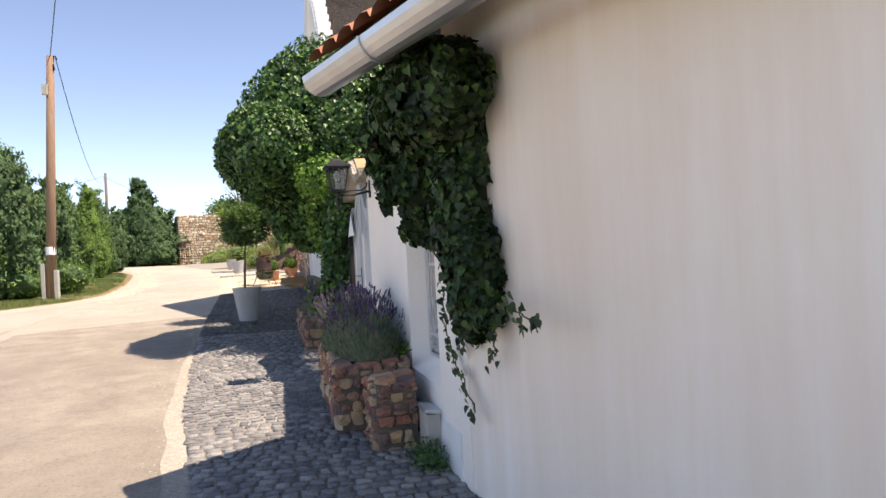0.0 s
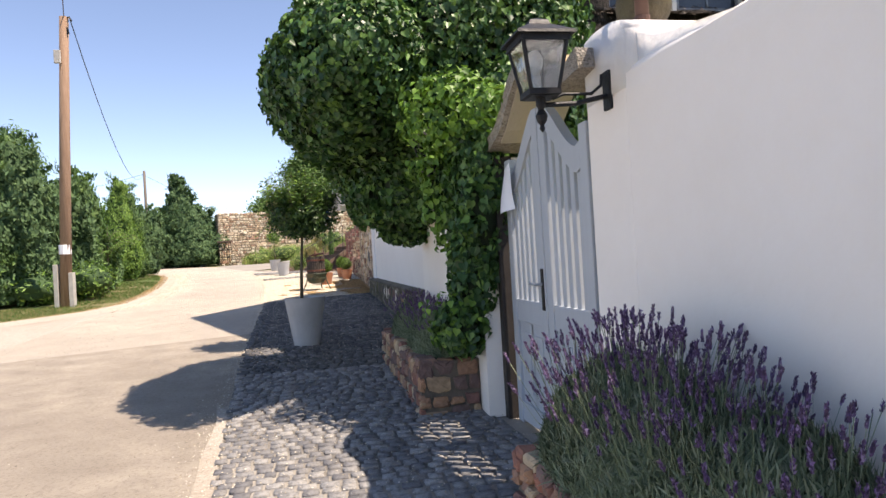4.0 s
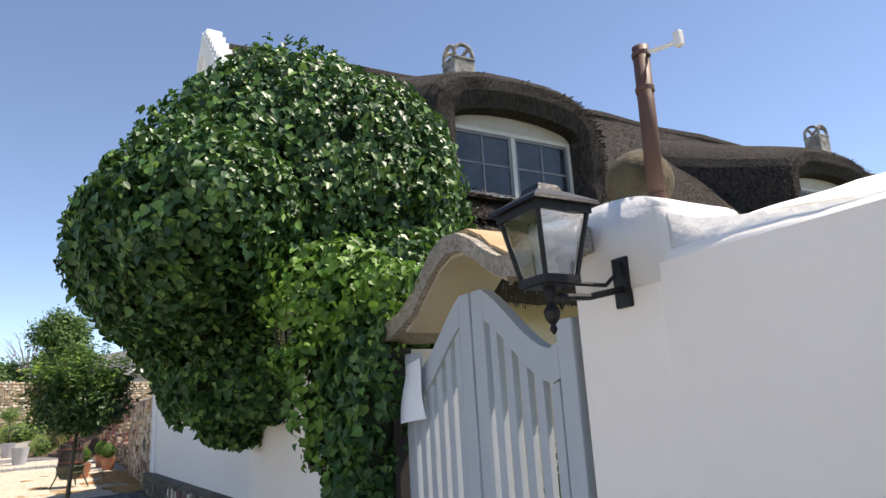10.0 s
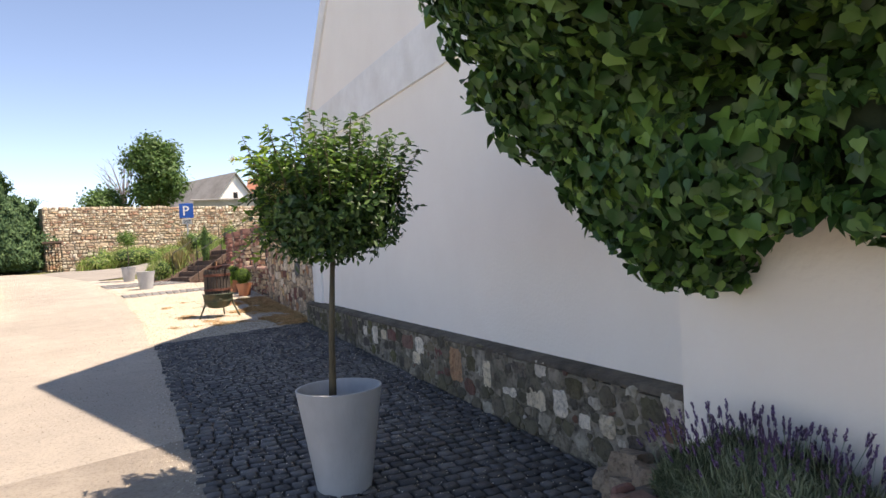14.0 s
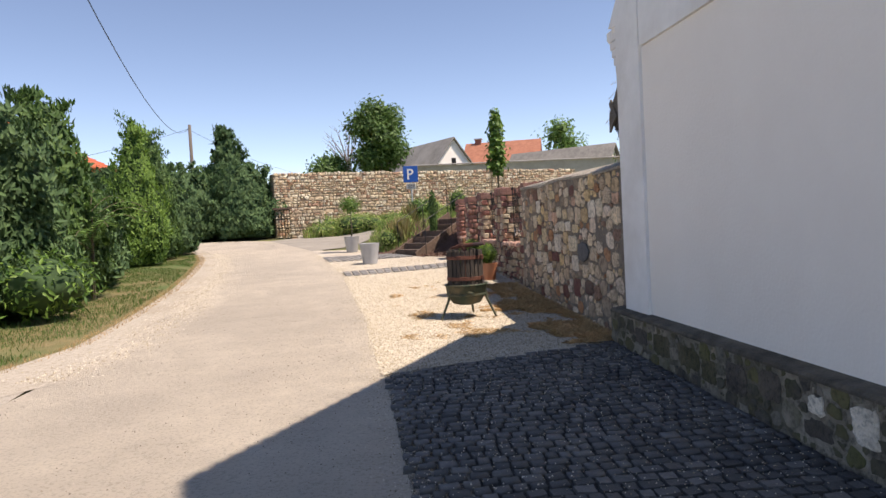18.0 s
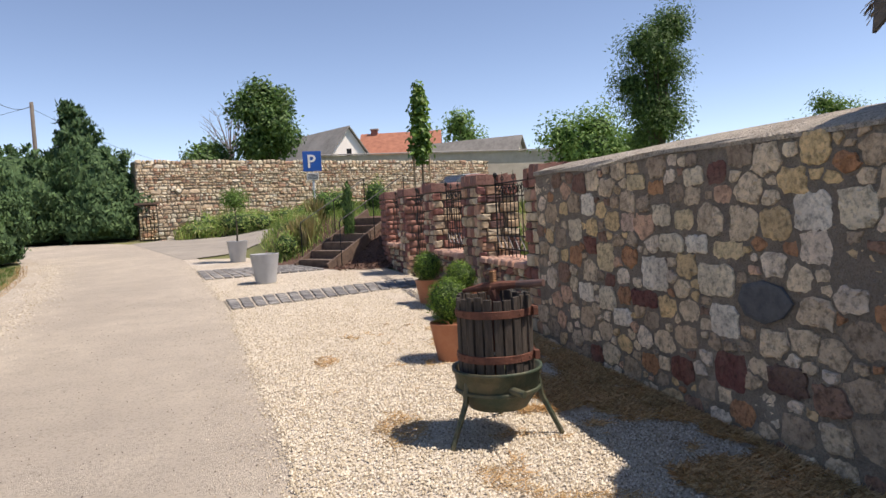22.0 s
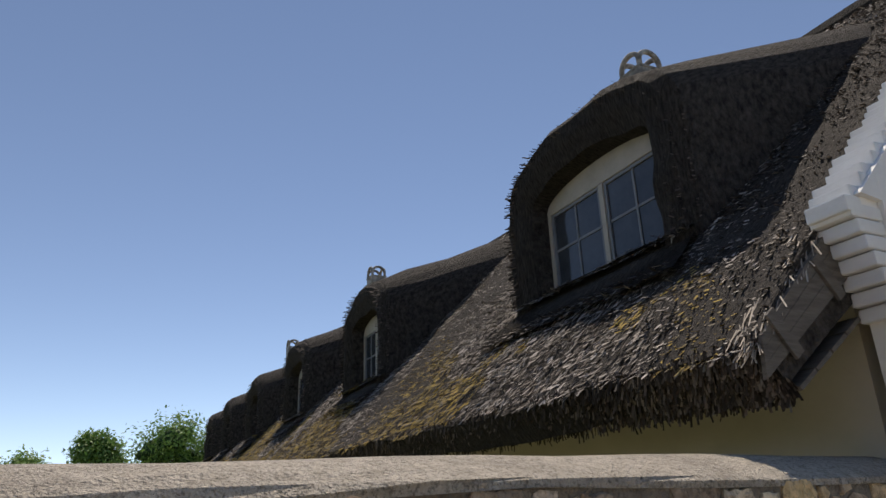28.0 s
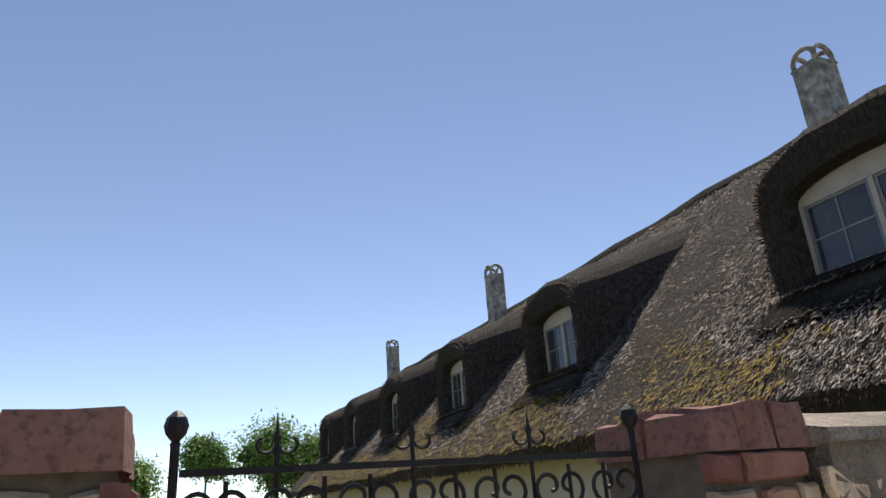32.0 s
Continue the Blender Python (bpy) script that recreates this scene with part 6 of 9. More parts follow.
def lavender(x0, x1, y0, y1, z, n, hgt, seed, leafy=95):
    lv = thing("lavender", ((x0 + x1) / 2, (y0 + y1) / 2, z), "bushy lavender with grey-green stalks and purple spikes", "lavender", "lavender plants")
    cx, cy, rx, ry = (x0 + x1) / 2, (y0 + y1) / 2, (x1 - x0) / 2, (y1 - y0) / 2
    rr = np.random.default_rng(seed)
    if leafy > 60:
        # Solid body under the leaves, its dark colour holding the bush's inner shade.
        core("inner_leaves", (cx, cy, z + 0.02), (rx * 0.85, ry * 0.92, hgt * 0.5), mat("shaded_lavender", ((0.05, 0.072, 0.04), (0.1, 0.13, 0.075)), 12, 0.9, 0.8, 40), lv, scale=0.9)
    k = n * leafy
    a, q = rr.uniform(0, math.tau, k), np.sqrt(rr.random(k))
    lift = np.array([0.12 * noise.noise((cx + rx * w * math.cos(v) * 6, w * math.sin(v) * ry * 6, seed)) for v, w in zip(a, q)])
    P = np.stack([cx + rx * q * np.cos(a), cy + ry * q * np.sin(a), z + hgt * (0.66 + lift) * np.sqrt(np.maximum(0.05, 1 - q * q)) * rr.uniform(0.3, 1.15, k) ** 0.8], 1)
    D = np.stack([0.6 * q * np.cos(a), 0.6 * q * np.sin(a), np.ones(k)], 1)
    tagged(foliage("leaves", P, np.stack([np.cos(a), np.sin(a), 0.4 + 0 * a], 1), D, 0.045, LAV, lv, "", NEEDLE, 0.4), kind="stuff")
    a, q = rr.uniform(0, math.tau, n), rr.random(n) ** 0.6
    B = np.stack([cx + rx * 0.85 * q * np.cos(a), cy + ry * 0.9 * q * np.sin(a), z + hgt * 0.4 * np.sqrt(1.05 - q * q)], 1)
    lean = np.stack([0.45 * q * np.cos(a) + rr.normal(0, 0.14, n), 0.45 * q * np.sin(a) + rr.normal(0, 0.14, n), np.ones(n)], 1)
    U = unit(lean)
    L = hgt * rr.uniform(0.3, 0.62, n)
    T = B + U * L[:, None]
    side = unit(np.stack([np.sin(a * 3), np.cos(a * 3), 0 * a], 1)) * 0.0012
    tagged(quads("stalk", np.stack([B - side, B + side, T + side, T - side], 1), 4, LAV, lv, "", [(0, 1, 2, 3)]), kind="stuff")
    FP, FN, FT = [], [], []
    for i in range(n):
        rows = 4 + int(rr.integers(0, 4))
        for j in range(rows):
            w = 0.0045 * (1 - 0.55 * abs(2 * j / (rows - 1) - 0.8))
            for e in range(6):
                an = e * math.tau / 6 + j * 0.5
                out = np.array((math.cos(an), math.sin(an), 0.0))
                FP.append(T[i] + U[i] * (j * 0.0068 - 0.012) + out * w)
                FN.append(out + U[i] * 0.2)
                FT.append(U[i] + out * 0.45)
    tagged(foliage("flower_spray", np.array(FP), np.array(FN), np.array(FT), 0.0115, LAVF, lv, "purple flower spikes", SPRAY, 0.22, 0.25), kind="stuff")
    return lv


planter(0.4, 0.95, 4.8, 6.3, 0.75, 3)
lavender(0.4, 0.97, 5.2, 6.32, 0.7, 430, 0.55, 1, 125)
lavender(0.46, 0.97, 4.86, 5.6, 0.7, 170, 0.46, 7, 170)
planter(0.38, 0.82, 8.42, 10.72, 0.76, 5)
lavender(0.43, 0.82, 8.5, 9.6, 0.71, 230, 0.42, 2, 110)
lavender(0.43, 0.82, 9.5, 10.65, 0.71, 250, 0.44, 4, 110)
yucca = thing("spiky_plant", (0.88, 4.95, 0.73), "small bright green spiky rosette in the planter", "plant")
a = RNG.uniform(0, math.tau, 26)
tagged(foliage("leaves", np.tile((0.88, 4.98, 0.73), (26, 1)), np.stack([np.cos(a), np.sin(a), 0.8 + 0 * a], 1), np.stack([np.cos(a), np.sin(a), 1.1 + 0 * a], 1), 0.13, IVYL, yucca, "", LANCE, 0.1), kind="stuff")
blk = thing("stone_block", (0.82, 4.6, 0.25), "short stub wall of stacked brown stones", "stone wall")
part("mortar_core", box(0.62, 0.88, 4.34, 4.78, 0.15, 0.66), DMORTAR, blk)
field_stones("stone", "stones", blk, PLANST, PLANST, (0.62, 4.78, 0.18), (0, -1, 0), (0, 0, 1), (-1, 0, 0), 0.44, 0.48, (0.05, 0.1), (0.015, 0.04), 0.003, 21, lambda x, y: x, stretch=2.6)
field_stones("stone", "stones", blk, PLANST, PLANST, (0.61, 4.34, 0.18), (1, 0, 0), (0, 0, 1), (0, -1, 0), 0.28, 0.48, (0.05, 0.1), (0.015, 0.04), 0.003, 22, lambda x, y: x, stretch=2.6)
sp = [Matrix.Translation((x, y, 0.645)) @ pose(0, 0, 0, 2, -3, w) @ Matrix.Diagonal((a, b, c, 1)) for x, y, a, b, c, w in ((0.69, 4.41, 0.19, 0.17, 0.05, 4), (0.83, 4.42, 0.14, 0.2, 0.035, -6), (0.7, 4.56, 0.2, 0.14, 0.04, -3), (0.84, 4.59, 0.13, 0.16, 0.055, 8), (0.73, 4.7, 0.22, 0.15, 0.035, 2))]
lay("top_stone", "top_stones", sp, STONES, PLANST, PLANST, blk)
crate = thing("meter_box", (0.925, 4.2, 0.2), "weathered grey box with a slanted lid against the wall", "box")
part("body", box(0.885, 0.972, 4.07, 4.3, 0.2, 0.5, 0.006), CONC, crate)
part("lid", moved(box(-0.055, 0.05, -0.125, 0.125, -0.01, 0.012, 0.004), pose(0.928, 4.185, 0.515, 0, 10, 0)), ZINC, crate, "pale grey lid")
weed = thing("shade_plant", (0.85, 3.98, 0.22), "dark low plant in the corner by the wall", "plant")
wp, wnn = blob(900, (0.86, 3.98, 0.27), (0.1, 0.22, 0.11), 0.3, 2.0, 3, 0.3)
tagged(foliage("leaves", wp, wnn, wnn + np.array((0, 0, 0.5)), 0.035, IVY, weed, "", LANCE, 0.5), kind="stuff")

# ---- manhole ----
mh = thing("manhole_cover", (-2.86, 7.24, gz(7.24)), "round rusty brown manhole cover flush with the road", "manhole")
MHM = mat("rusty_manhole", ((0.13, 0.095, 0.075), (0.22, 0.165, 0.135)), 14, 0.85, 0.8, 60)
lid = part("lid", lathe([(0.3, -0.02), (0.3, 0.008), (0.28, 0.01)], 40, (-2.86, 7.24, gz(7.24))), MHM, mh)
part("collar", lathe([(0.33, -0.02), (0.33, 0.005), (0.305, 0.006)], 40, (-2.86, 7.24, gz(7.24))), DRIVE, mh)
for i in range(-3, 4):
    for j in range(-3, 4):
        if i * i + j * j < 11:
            part("stud", box(-2.86 + i * 0.075 - 0.022, -2.86 + i * 0.075 + 0.022, 7.24 + j * 0.075 - 0.022, 7.24 + j * 0.075 + 0.022, gz(7.24) + 0.009, gz(7.24) + 0.014), MHM, mh)


# ---- pots and potted plants ----
def round_pot(name, x, y, z, rt, rb, h, material, label, soil=True):
    pt = thing(name, (x, y, z), label, "flower pot")
    part("pot_body", lathe([(rb * 0.9, 0), (rb, 0.004), (rb + 0.002, 0.012), (rt - 0.002, h - 0.008), (rt, h - 0.003), (rt - 0.002, h), (rt - 0.012, h), (rt - 0.014, h - 0.004), (rt - 0.016, h - 0.012), (rt - 0.035, h * 0.74), (rb * 0.6, h * 0.7)], 48, (x, y, z)), material, pt, "", True)
    if soil:
        part("soil", lathe([(rt - 0.025, h * 0.77), (rt - 0.06, h * 0.79), (0.01, h * 0.82)], 24, (x, y, z)), SOIL, pt)
    return pt


def ball_tree(x, y, z, trunk, c, r, n, size, material, label, name="potted_tree", shape=LANCE, jitter=0.5):
    tr = thing(name, (x, y, z), label, "tree")
    part("trunk", tube([(x, y, z - 0.05), (x + 0.02, y, z + trunk * 0.5), (c[0], c[1], c[2])], [0.022, 0.018, 0.01], 8), BARK, tr, "", True)
    for i in range(10):
        a = i * 2.4
        part("twig", tube([(c[0], c[1], c[2] - r[2] * 0.6), (c[0] + 0.5 * r[0] * math.cos(a), c[1] + 0.5 * r[1] * math.sin(a), c[2] + r[2] * 0.1), (c[0] + 0.85 * r[0] * math.cos(a), c[1] + 0.85 * r[1] * math.sin(a), c[2] + r[2] * (0.2 + 0.4 * (i % 3)))], [0.008, 0.005, 0.002], 5), BARK, tr)
    p, nn = blob(n, c, r, 0.3, 2.2, 3, 0.35)
    tagged(foliage("leaves", p, nn + np.array((0, 0, 0.4)), nn + np.array((0, 0, 0.5)), size, material, tr, "", shape, jitter), kind="stuff")
    return tr, p, nn


PX, PY = -0.38, 12.1
round_pot("planter_pot", PX, PY, gz(PY), 0.242, 0.15, 0.58, POTG, "tall tapered grey planter pot on the setts")
tr, tp, tn = ball_tree(-0.42, PY, gz(PY) + 0.52, 0.8, (-0.35, PY, 2.05), (0.4, 0.4, 0.29), 10500, 0.044, mat("dark_privet_leaf", ((0.75, 0.8, 0.75), (1.2, 1.15, 1.1)), 3, 0.42, 0, rand="island", pal=[(0.04, 0.092, 0.026), (0.056, 0.12, 0.032), (0.03, 0.07, 0.022), (0.1, 0.19, 0.042)], trans=0.26, spec=0.45), "standard privet tree with loose pointed crown", shape=ELLIPSE)
up_p, up_n, up_t = [], [], []
for i in range(84):
    a, q = i * 2.4, 0.36 * math.sqrt(i / 84)
    b0 = Vector((-0.35 + q * math.cos(a), PY + q * math.sin(a), 2.2 - 0.35 * q))
    tipd = Vector((0.42 * q * math.cos(a), 0.42 * q * math.sin(a), 0.37 - 0.3 * q + 0.11 * math.sin(i * 5)))
    part("shoot", tube([b0, b0 + tipd], [0.004, 0.0015], 4), BARK, tr)
    for k in range(38):
        pnt = b0 + tipd * (0.05 + 0.95 * k / 37)
        an = k * 2.4
        up_p.append(pnt)
        up_n.append((math.cos(an) * 0.4, math.sin(an) * 0.4, 1))
        up_t.append((math.cos(an), math.sin(an), 1.1))
tagged(foliage("shoot_leaves", np.array(up_p), np.array(up_n), np.array(up_t), 0.05, leafmat("privet_shoot_leaf", [(0.07, 0.145, 0.034), (0.1, 0.19, 0.042), (0.05, 0.11, 0.026), (0.17, 0.29, 0.055), (0.06, 0.13, 0.03)], 0.42, 0.34), tr, "lighter upright shoots", ELLIPSE, 0.2), kind="stuff")
side_p, side_n, side_t, bloom = [], [], [], []
for i in range(26):
    a = 2.62 + 0.6 * math.sin(i * 2.3)
    b0 = Vector((-0.42 + 0.16 * math.cos(a), PY + 0.16 * math.sin(a), 1.97 + 0.013 * i))
    tip = Vector((-0.37 + (0.43 + 0.08 * math.sin(i * 1.7)) * math.cos(a), PY + (0.43 + 0.08 * math.sin(i * 1.7)) * math.sin(a), 1.8 + 0.024 * i))
    mid = b0.lerp(tip, 0.55) + Vector((0, 0, 0.05))
    part("shoot", tube([b0, mid, tip], [0.005, 0.003, 0.0015], 5), BARK, tr)
    for k in range(24):
        f = k / 23
        pnt = b0.lerp(mid, f * 2) if f < 0.5 else mid.lerp(tip, f * 2 - 1)
        sd = 1 if k % 2 else -1
        side_p.append(pnt)
        side_n.append((0.2 * math.cos(k * 2.4), 0.2 * math.sin(k * 2.4), 1))
        side_t.append((math.cos(a) * 0.7 - sd * math.sin(a), math.sin(a) * 0.7 + sd * math.cos(a), 0.25))
    if i % 2:
        bloom.append(tip)
# Young leaves made paler: sun on the outer crown is put into their colour.
tagged(foliage("side_leaves", np.array(side_p), np.array(side_n), np.array(side_t), 0.054, leafmat("sunlit_young_privet_leaf", [(0.3, 0.46, 0.07), (0.38, 0.55, 0.09), (0.2, 0.35, 0.055), (0.42, 0.58, 0.12), (0.12, 0.24, 0.04)], 0.35, 0.5), tr, "young side shoots, pale green with sunlight in the colour", ELLIPSE, 0.25), kind="stuff")
for c in bloom:
    bp2 = blob(110, tuple(c), (0.018, 0.018, 0.03), 0.3, inner=0.1)[0]
    tagged(foliage("blossom", bp2, unit(RNG.normal(size=(110, 3))), (0, 0, 1), 0.009, leafmat("cream_blossom", [(0.6, 0.5, 0.25), (0.7, 0.62, 0.4)], 0.8), tr, "cream flower panicle", LANCE, 0.6), kind="stuff")
bl_p = blob(160, (-0.68, PY - 0.15, 2.15), (0.07, 0.06, 0.05), 0.2)[0]
tagged(foliage("blossom", bl_p, unit(RNG.normal(size=(160, 3))), (0, 0, 1), 0.012, leafmat("cream_blossom", [(0.6, 0.5, 0.25), (0.7, 0.62, 0.4)], 0.8), tr, "cream flower panicle", LANCE, 0.6), kind="stuff")

P2 = (-1.21, 28.93)
round_pot("planter_pot", P2[0], P2[1], gz(P2[1]), 0.24, 0.165, 0.5, POTG, "tapered grey planter pot without a plant on the gravel")
P1 = (-1.69, 33.3)
round_pot("planter_pot", P1[0], P1[1], gz(P1[1]), 0.23, 0.16, 0.48, POTG, "tapered grey planter pot with a small tree")
ball_tree(P1[0], P1[1], gz(P1[1]) + 0.42, 0.6, (P1[0], P1[1], gz(P1[1]) + 1.42), (0.34, 0.34, 0.27), 1900, 0.055, BROAD, "small round standard tree with white blossom")
for (x, y, s) in ((0.14, 22.62, 1.0), (0.79, 24.36, 0.92), (0.72, 25.5, 0.95)):
    z = gz(y)
    round_pot("terracotta_pot", x, y, z, 0.19 * s, 0.13 * s, 0.33 * s, TERRA, "terracotta pot on the gravel by the wall")
    bx = thing("boxwood_ball", (x, y, z + 0.28 * s), "clipped boxwood ball in a terracotta pot", "shrub", "boxwood balls")
    cc = (x - 0.01, y, z + 0.5 * s)
    # Ball-shaped core, coloured dark for the shade behind the outer leaves.
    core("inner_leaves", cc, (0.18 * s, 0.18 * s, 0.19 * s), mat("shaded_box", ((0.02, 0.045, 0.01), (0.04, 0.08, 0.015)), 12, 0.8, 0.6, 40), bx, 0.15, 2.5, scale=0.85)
    p, nn = blob(4200, cc, (0.185 * s, 0.185 * s, 0.195 * s), 0.2, 2.5, 0, 0.78)
    tagged(foliage("leaves", p, nn, nn + np.array((0, 0, 0.5)), 0.02, BOX, bx, "", SPRAY, 0.5), kind="stuff")

# ---- old wine press ----
WX, WY, WG = -0.14, 20.8, gz(20.78)
press = thing("wine_press", (WX, WY, WG), "old basket wine press with rusty hoops on a green iron stand", "wine press")
part("basin", lathe([(0.06, 0.2), (0.1, 0.17), (0.17, 0.19), (0.215, 0.26), (0.235, 0.3), (0.25, 0.4), (0.262, 0.405), (0.262, 0.425), (0.24, 0.42), (0.225, 0.33), (0.05, 0.3)], 44, (WX, WY, WG)), GREEN, press, "green cast-iron basin", True)
part("band", lathe([(0.24, 0.285), (0.249, 0.29), (0.249, 0.305), (0.24, 0.31)], 44, (WX, WY, WG), None, True), GREEN, press)
part("spout", tube([(WX - 0.02, WY - 0.2, WG + 0.33), (WX + 0.04, WY - 0.31, WG + 0.315)], [0.024, 0.02], 12), GREEN, press)
part("grain_residue", lathe([(0.225, 0.335), (0.2, 0.345), (0.02, 0.35)], 32, (WX, WY, WG)), GRAVEL, press, "pale stones in the basin")
for ang in (-2.75, -0.37, 1.2):
    c, s = math.cos(ang), math.sin(ang)
    part("leg", tube([(WX + 0.23 * c, WY + 0.23 * s, WG + 0.36), (WX + 0.25 * c, WY + 0.25 * s, WG + 0.24), (WX + 0.37 * c, WY + 0.37 * s, WG - 0.01)], [0.018, 0.017, 0.014], 6), GREEN, press)
NST = 24
for i in range(NST):
    a = math.tau * i / NST
    wv = 0.205 + 0.004 * math.sin(i * 3.7)
    st = box(-0.012, 0.012, -0.0225, 0.0225, 0.0, 0.44 + 0.012 * math.sin(i * 5.1), 0.004)
    part("stave", moved(st, Matrix.Translation((WX + wv * math.cos(a), WY + wv * math.sin(a), WG + 0.39)) @ pose(0, 0, 0, 0, 0, math.degrees(a))), WOODD, press)
for z in (0.47, 0.72):
    part("hoop", lathe([(0.218, z), (0.226, z + 0.002), (0.226, z + 0.042), (0.218, z + 0.044)], 44, (WX, WY, WG), None, True), RUST, press, "rusty iron hoop")
    part("hoop_lug", box(WX + 0.17, WX + 0.2, WY - 0.175, WY - 0.13, WG + z - 0.002, WG + z + 0.05, 0.004), RUST, press)
    for i in range(20):
        a = math.tau * i / 20
        part("rivet", lathe([(0.006, -0.003), (0.005, 0.003)], 6), RUST, press).matrix_basis = Matrix.Translation((WX + 0.227 * math.cos(a), WY + 0.227 * math.sin(a), WG + z + 0.022)) @ pose(0, 0, 0, 0, 90, math.degrees(a))
part("press_plate", lathe([(0.17, 0.46), (0.17, 0.49), (0.02, 0.5)], 28, (WX, WY, WG)), DARK, press)
part("screw", tube([(WX, WY, WG + 0.3), (WX, WY, WG + 0.975)], 0.019, 12), RUST, press)
for i in range(7):
    part("thread", lathe([(0.019, 0.895 + i * 0.011), (0.0235, 0.9 + i * 0.011), (0.019, 0.905 + i * 0.011)], 14, (WX, WY, WG)), mat("brass_wear", ((0.2, 0.1, 0.05), (0.3, 0.16, 0.075)), 20, 0.6, 0.2, 60, metal=0.3), press)
part("nut_head", box(WX - 0.032, WX + 0.032, WY - 0.03, WY + 0.03, WG + 0.83, WG + 0.885, 0.01), RUST, press)
part("yoke", tube([(WX - 0.14, WY + 0.13, WG + 0.85), (WX - 0.05, WY + 0.04, WG + 0.875), (WX + 0.04, WY - 0.05, WG + 0.885), (WX + 0.1, WY - 0.12, WG + 0.895)], [0.012, 0.026, 0.028, 0.021], 10), RUST, press)
part("lever", tube([(WX + 0.07, WY - 0.085, WG + 0.89), (WX + 0.21, WY - 0.24, WG + 0.905)], 0.021, 14), mat("brown_painted_iron", ((0.075, 0.045, 0.04), (0.13, 0.075, 0.065)), 14, 0.6, 0.3, 60), press, "brown iron lever")
part("claw", tube([(WX - 0.01, WY - 0.03, WG + 0.86), (WX + 0.02, WY - 0.06, WG + 0.76), (WX + 0.01, WY - 0.05, WG + 0.7)], [0.02, 0.018, 0.012], 8), RUST, press)

# ---- iron grilles of the fence ----
def fence_grille(y0, y1, x=1.36, z0=1.56, z1=2.36, name="fence_grille", label="black wrought-iron fence grille with scrolled top"):
    fg = thing(name, (x, (y0 + y1) / 2, z0), label, "grille", "fence grilles")
    n = max(5, int((y1 - y0) / 0.105))
    for i in range(n + 1):
        y = y0 + (y1 - y0) * i / n
        edge = i in (0, n)
        part("bar", tube([(x, y, z0 - 0.03), (x, y, z1 + (0.06 if edge or i % 3 == 0 else -0.02))], 0.01 if edge else 0.006, 6), IRON, fg)
        if edge or i % 3 == 0:
            part("spike", lathe([(0.009, 0), (0.012, 0.008), (0.009, 0.014), (0.022, 0.03), (0.027, 0.048), (0.022, 0.066), (0.008, 0.08), (0.001, 0.083)] if edge else [(0.005, 0), (0.011, 0.02), (0.004, 0.035), (0.001, 0.075)], 8, (x, y, z1 + 0.055)), IRON, fg)
            if not edge:
                for s in (1, -1):
                    part("scroll", tube(spiral(x, y + s * 0.03, z1 + 0.06, 0.03, 0.012, math.pi / 2 + s * math.pi / 2, math.pi / 2 + s * math.pi / 2 + s * 4.2, n=10), 0.0045, 5), IRON, fg)
    for z in (z1, z1 - 0.16, z0 + 0.05, z0 + 0.2):
        part("rail", box(x - 0.009, x + 0.009, y0 + 0.012, y1 - 0.012, z - 0.008, z + 0.008), IRON, fg)
    m = max(3, int((y1 - y0) / 0.16))
    for i in range(m):
        y = y0 + (y1 - y0) * (i + 0.5) / m
        for s in (1, -1):
            part("top_scroll", tube(spiral(x - 0.012, y + s * 0.03, z1 - 0.075, 0.05, 0.012, -math.pi / 2, -math.pi / 2 + s * 6.0, n=14), 0.006, 5), IRON, fg)
        part("cross", tube([(x - 0.012, y - 0.07, z0 + 0.055), (x - 0.012, y + 0.07, z0 + 0.195)], 0.005, 5), mat("worn_pale_iron", ((0.25, 0.25, 0.25), (0.4, 0.4, 0.4)), 10, 0.5, 0.2, 40), fg)
    return fg


for a, b in SILL:
    fence_grille(a + 0.08, b - 0.08)
fence_grille(27.33, 28.47, 1.36, 1.05, 2.36, "fence_gate", "black wrought-iron garden gate between the pillars")

# ---- steps to the upper car park ----
st0, sa, sn = Vector((-0.51, 31.4, 0)), Vector((0.52, -0.855, 0)).normalized(), Vector((0.855, 0.52, 0)).normalized()
steps = thing("steps", (-0.2, 31.0, gz(31)), "wide garden steps of dark timber sleepers with worn treads", "steps")
for i in range(6):
    z = gz(31) + 0.155 * i
    m = Matrix.Translation(st0 + sn * (0.31 * i)) @ Matrix((sa, sn, Vector((0, 0, 1)))).transposed().to_4x4()
    part("riser", moved(box(0.07, 1.05, 0, 0.07, z - 0.1, z + 0.15, 0.01), m), DECKW, steps)
    part("tread", moved(box(0.07, 1.05, 0.072, 0.4, z + 0.08, z + 0.146, 0.006), m), mat("tread_board", ((0.1, 0.075, 0.06), (0.2, 0.155, 0.125)), 10, 0.9, 0.5, 60), steps)
for a in (0.0, 1.06):
    o = st0 + sa * a
    bm = bmesh.new()
    pts = [(0, -0.25), (-0.08, 0.08), (1.95, 1.12), (2.05, 0.75)]
    vs = []
    for k in (0, 0.06):
        vs.append([bm.verts.new(o + sa * k + sn * u + Vector((0, 0, gz(31) + v))) for u, v in pts])
    bm.faces.new(vs[0])
    bm.faces.new(vs[1][::-1])
    for i in range(4):
        bm.faces.new((vs[0][i], vs[0][(i + 1) % 4], vs[1][(i + 1) % 4], vs[1][i]))
    bmesh.ops.recalc_face_normals(bm, faces=bm.faces[:])
    part("stringer", bm, DECKW, steps, "dark timber side board")
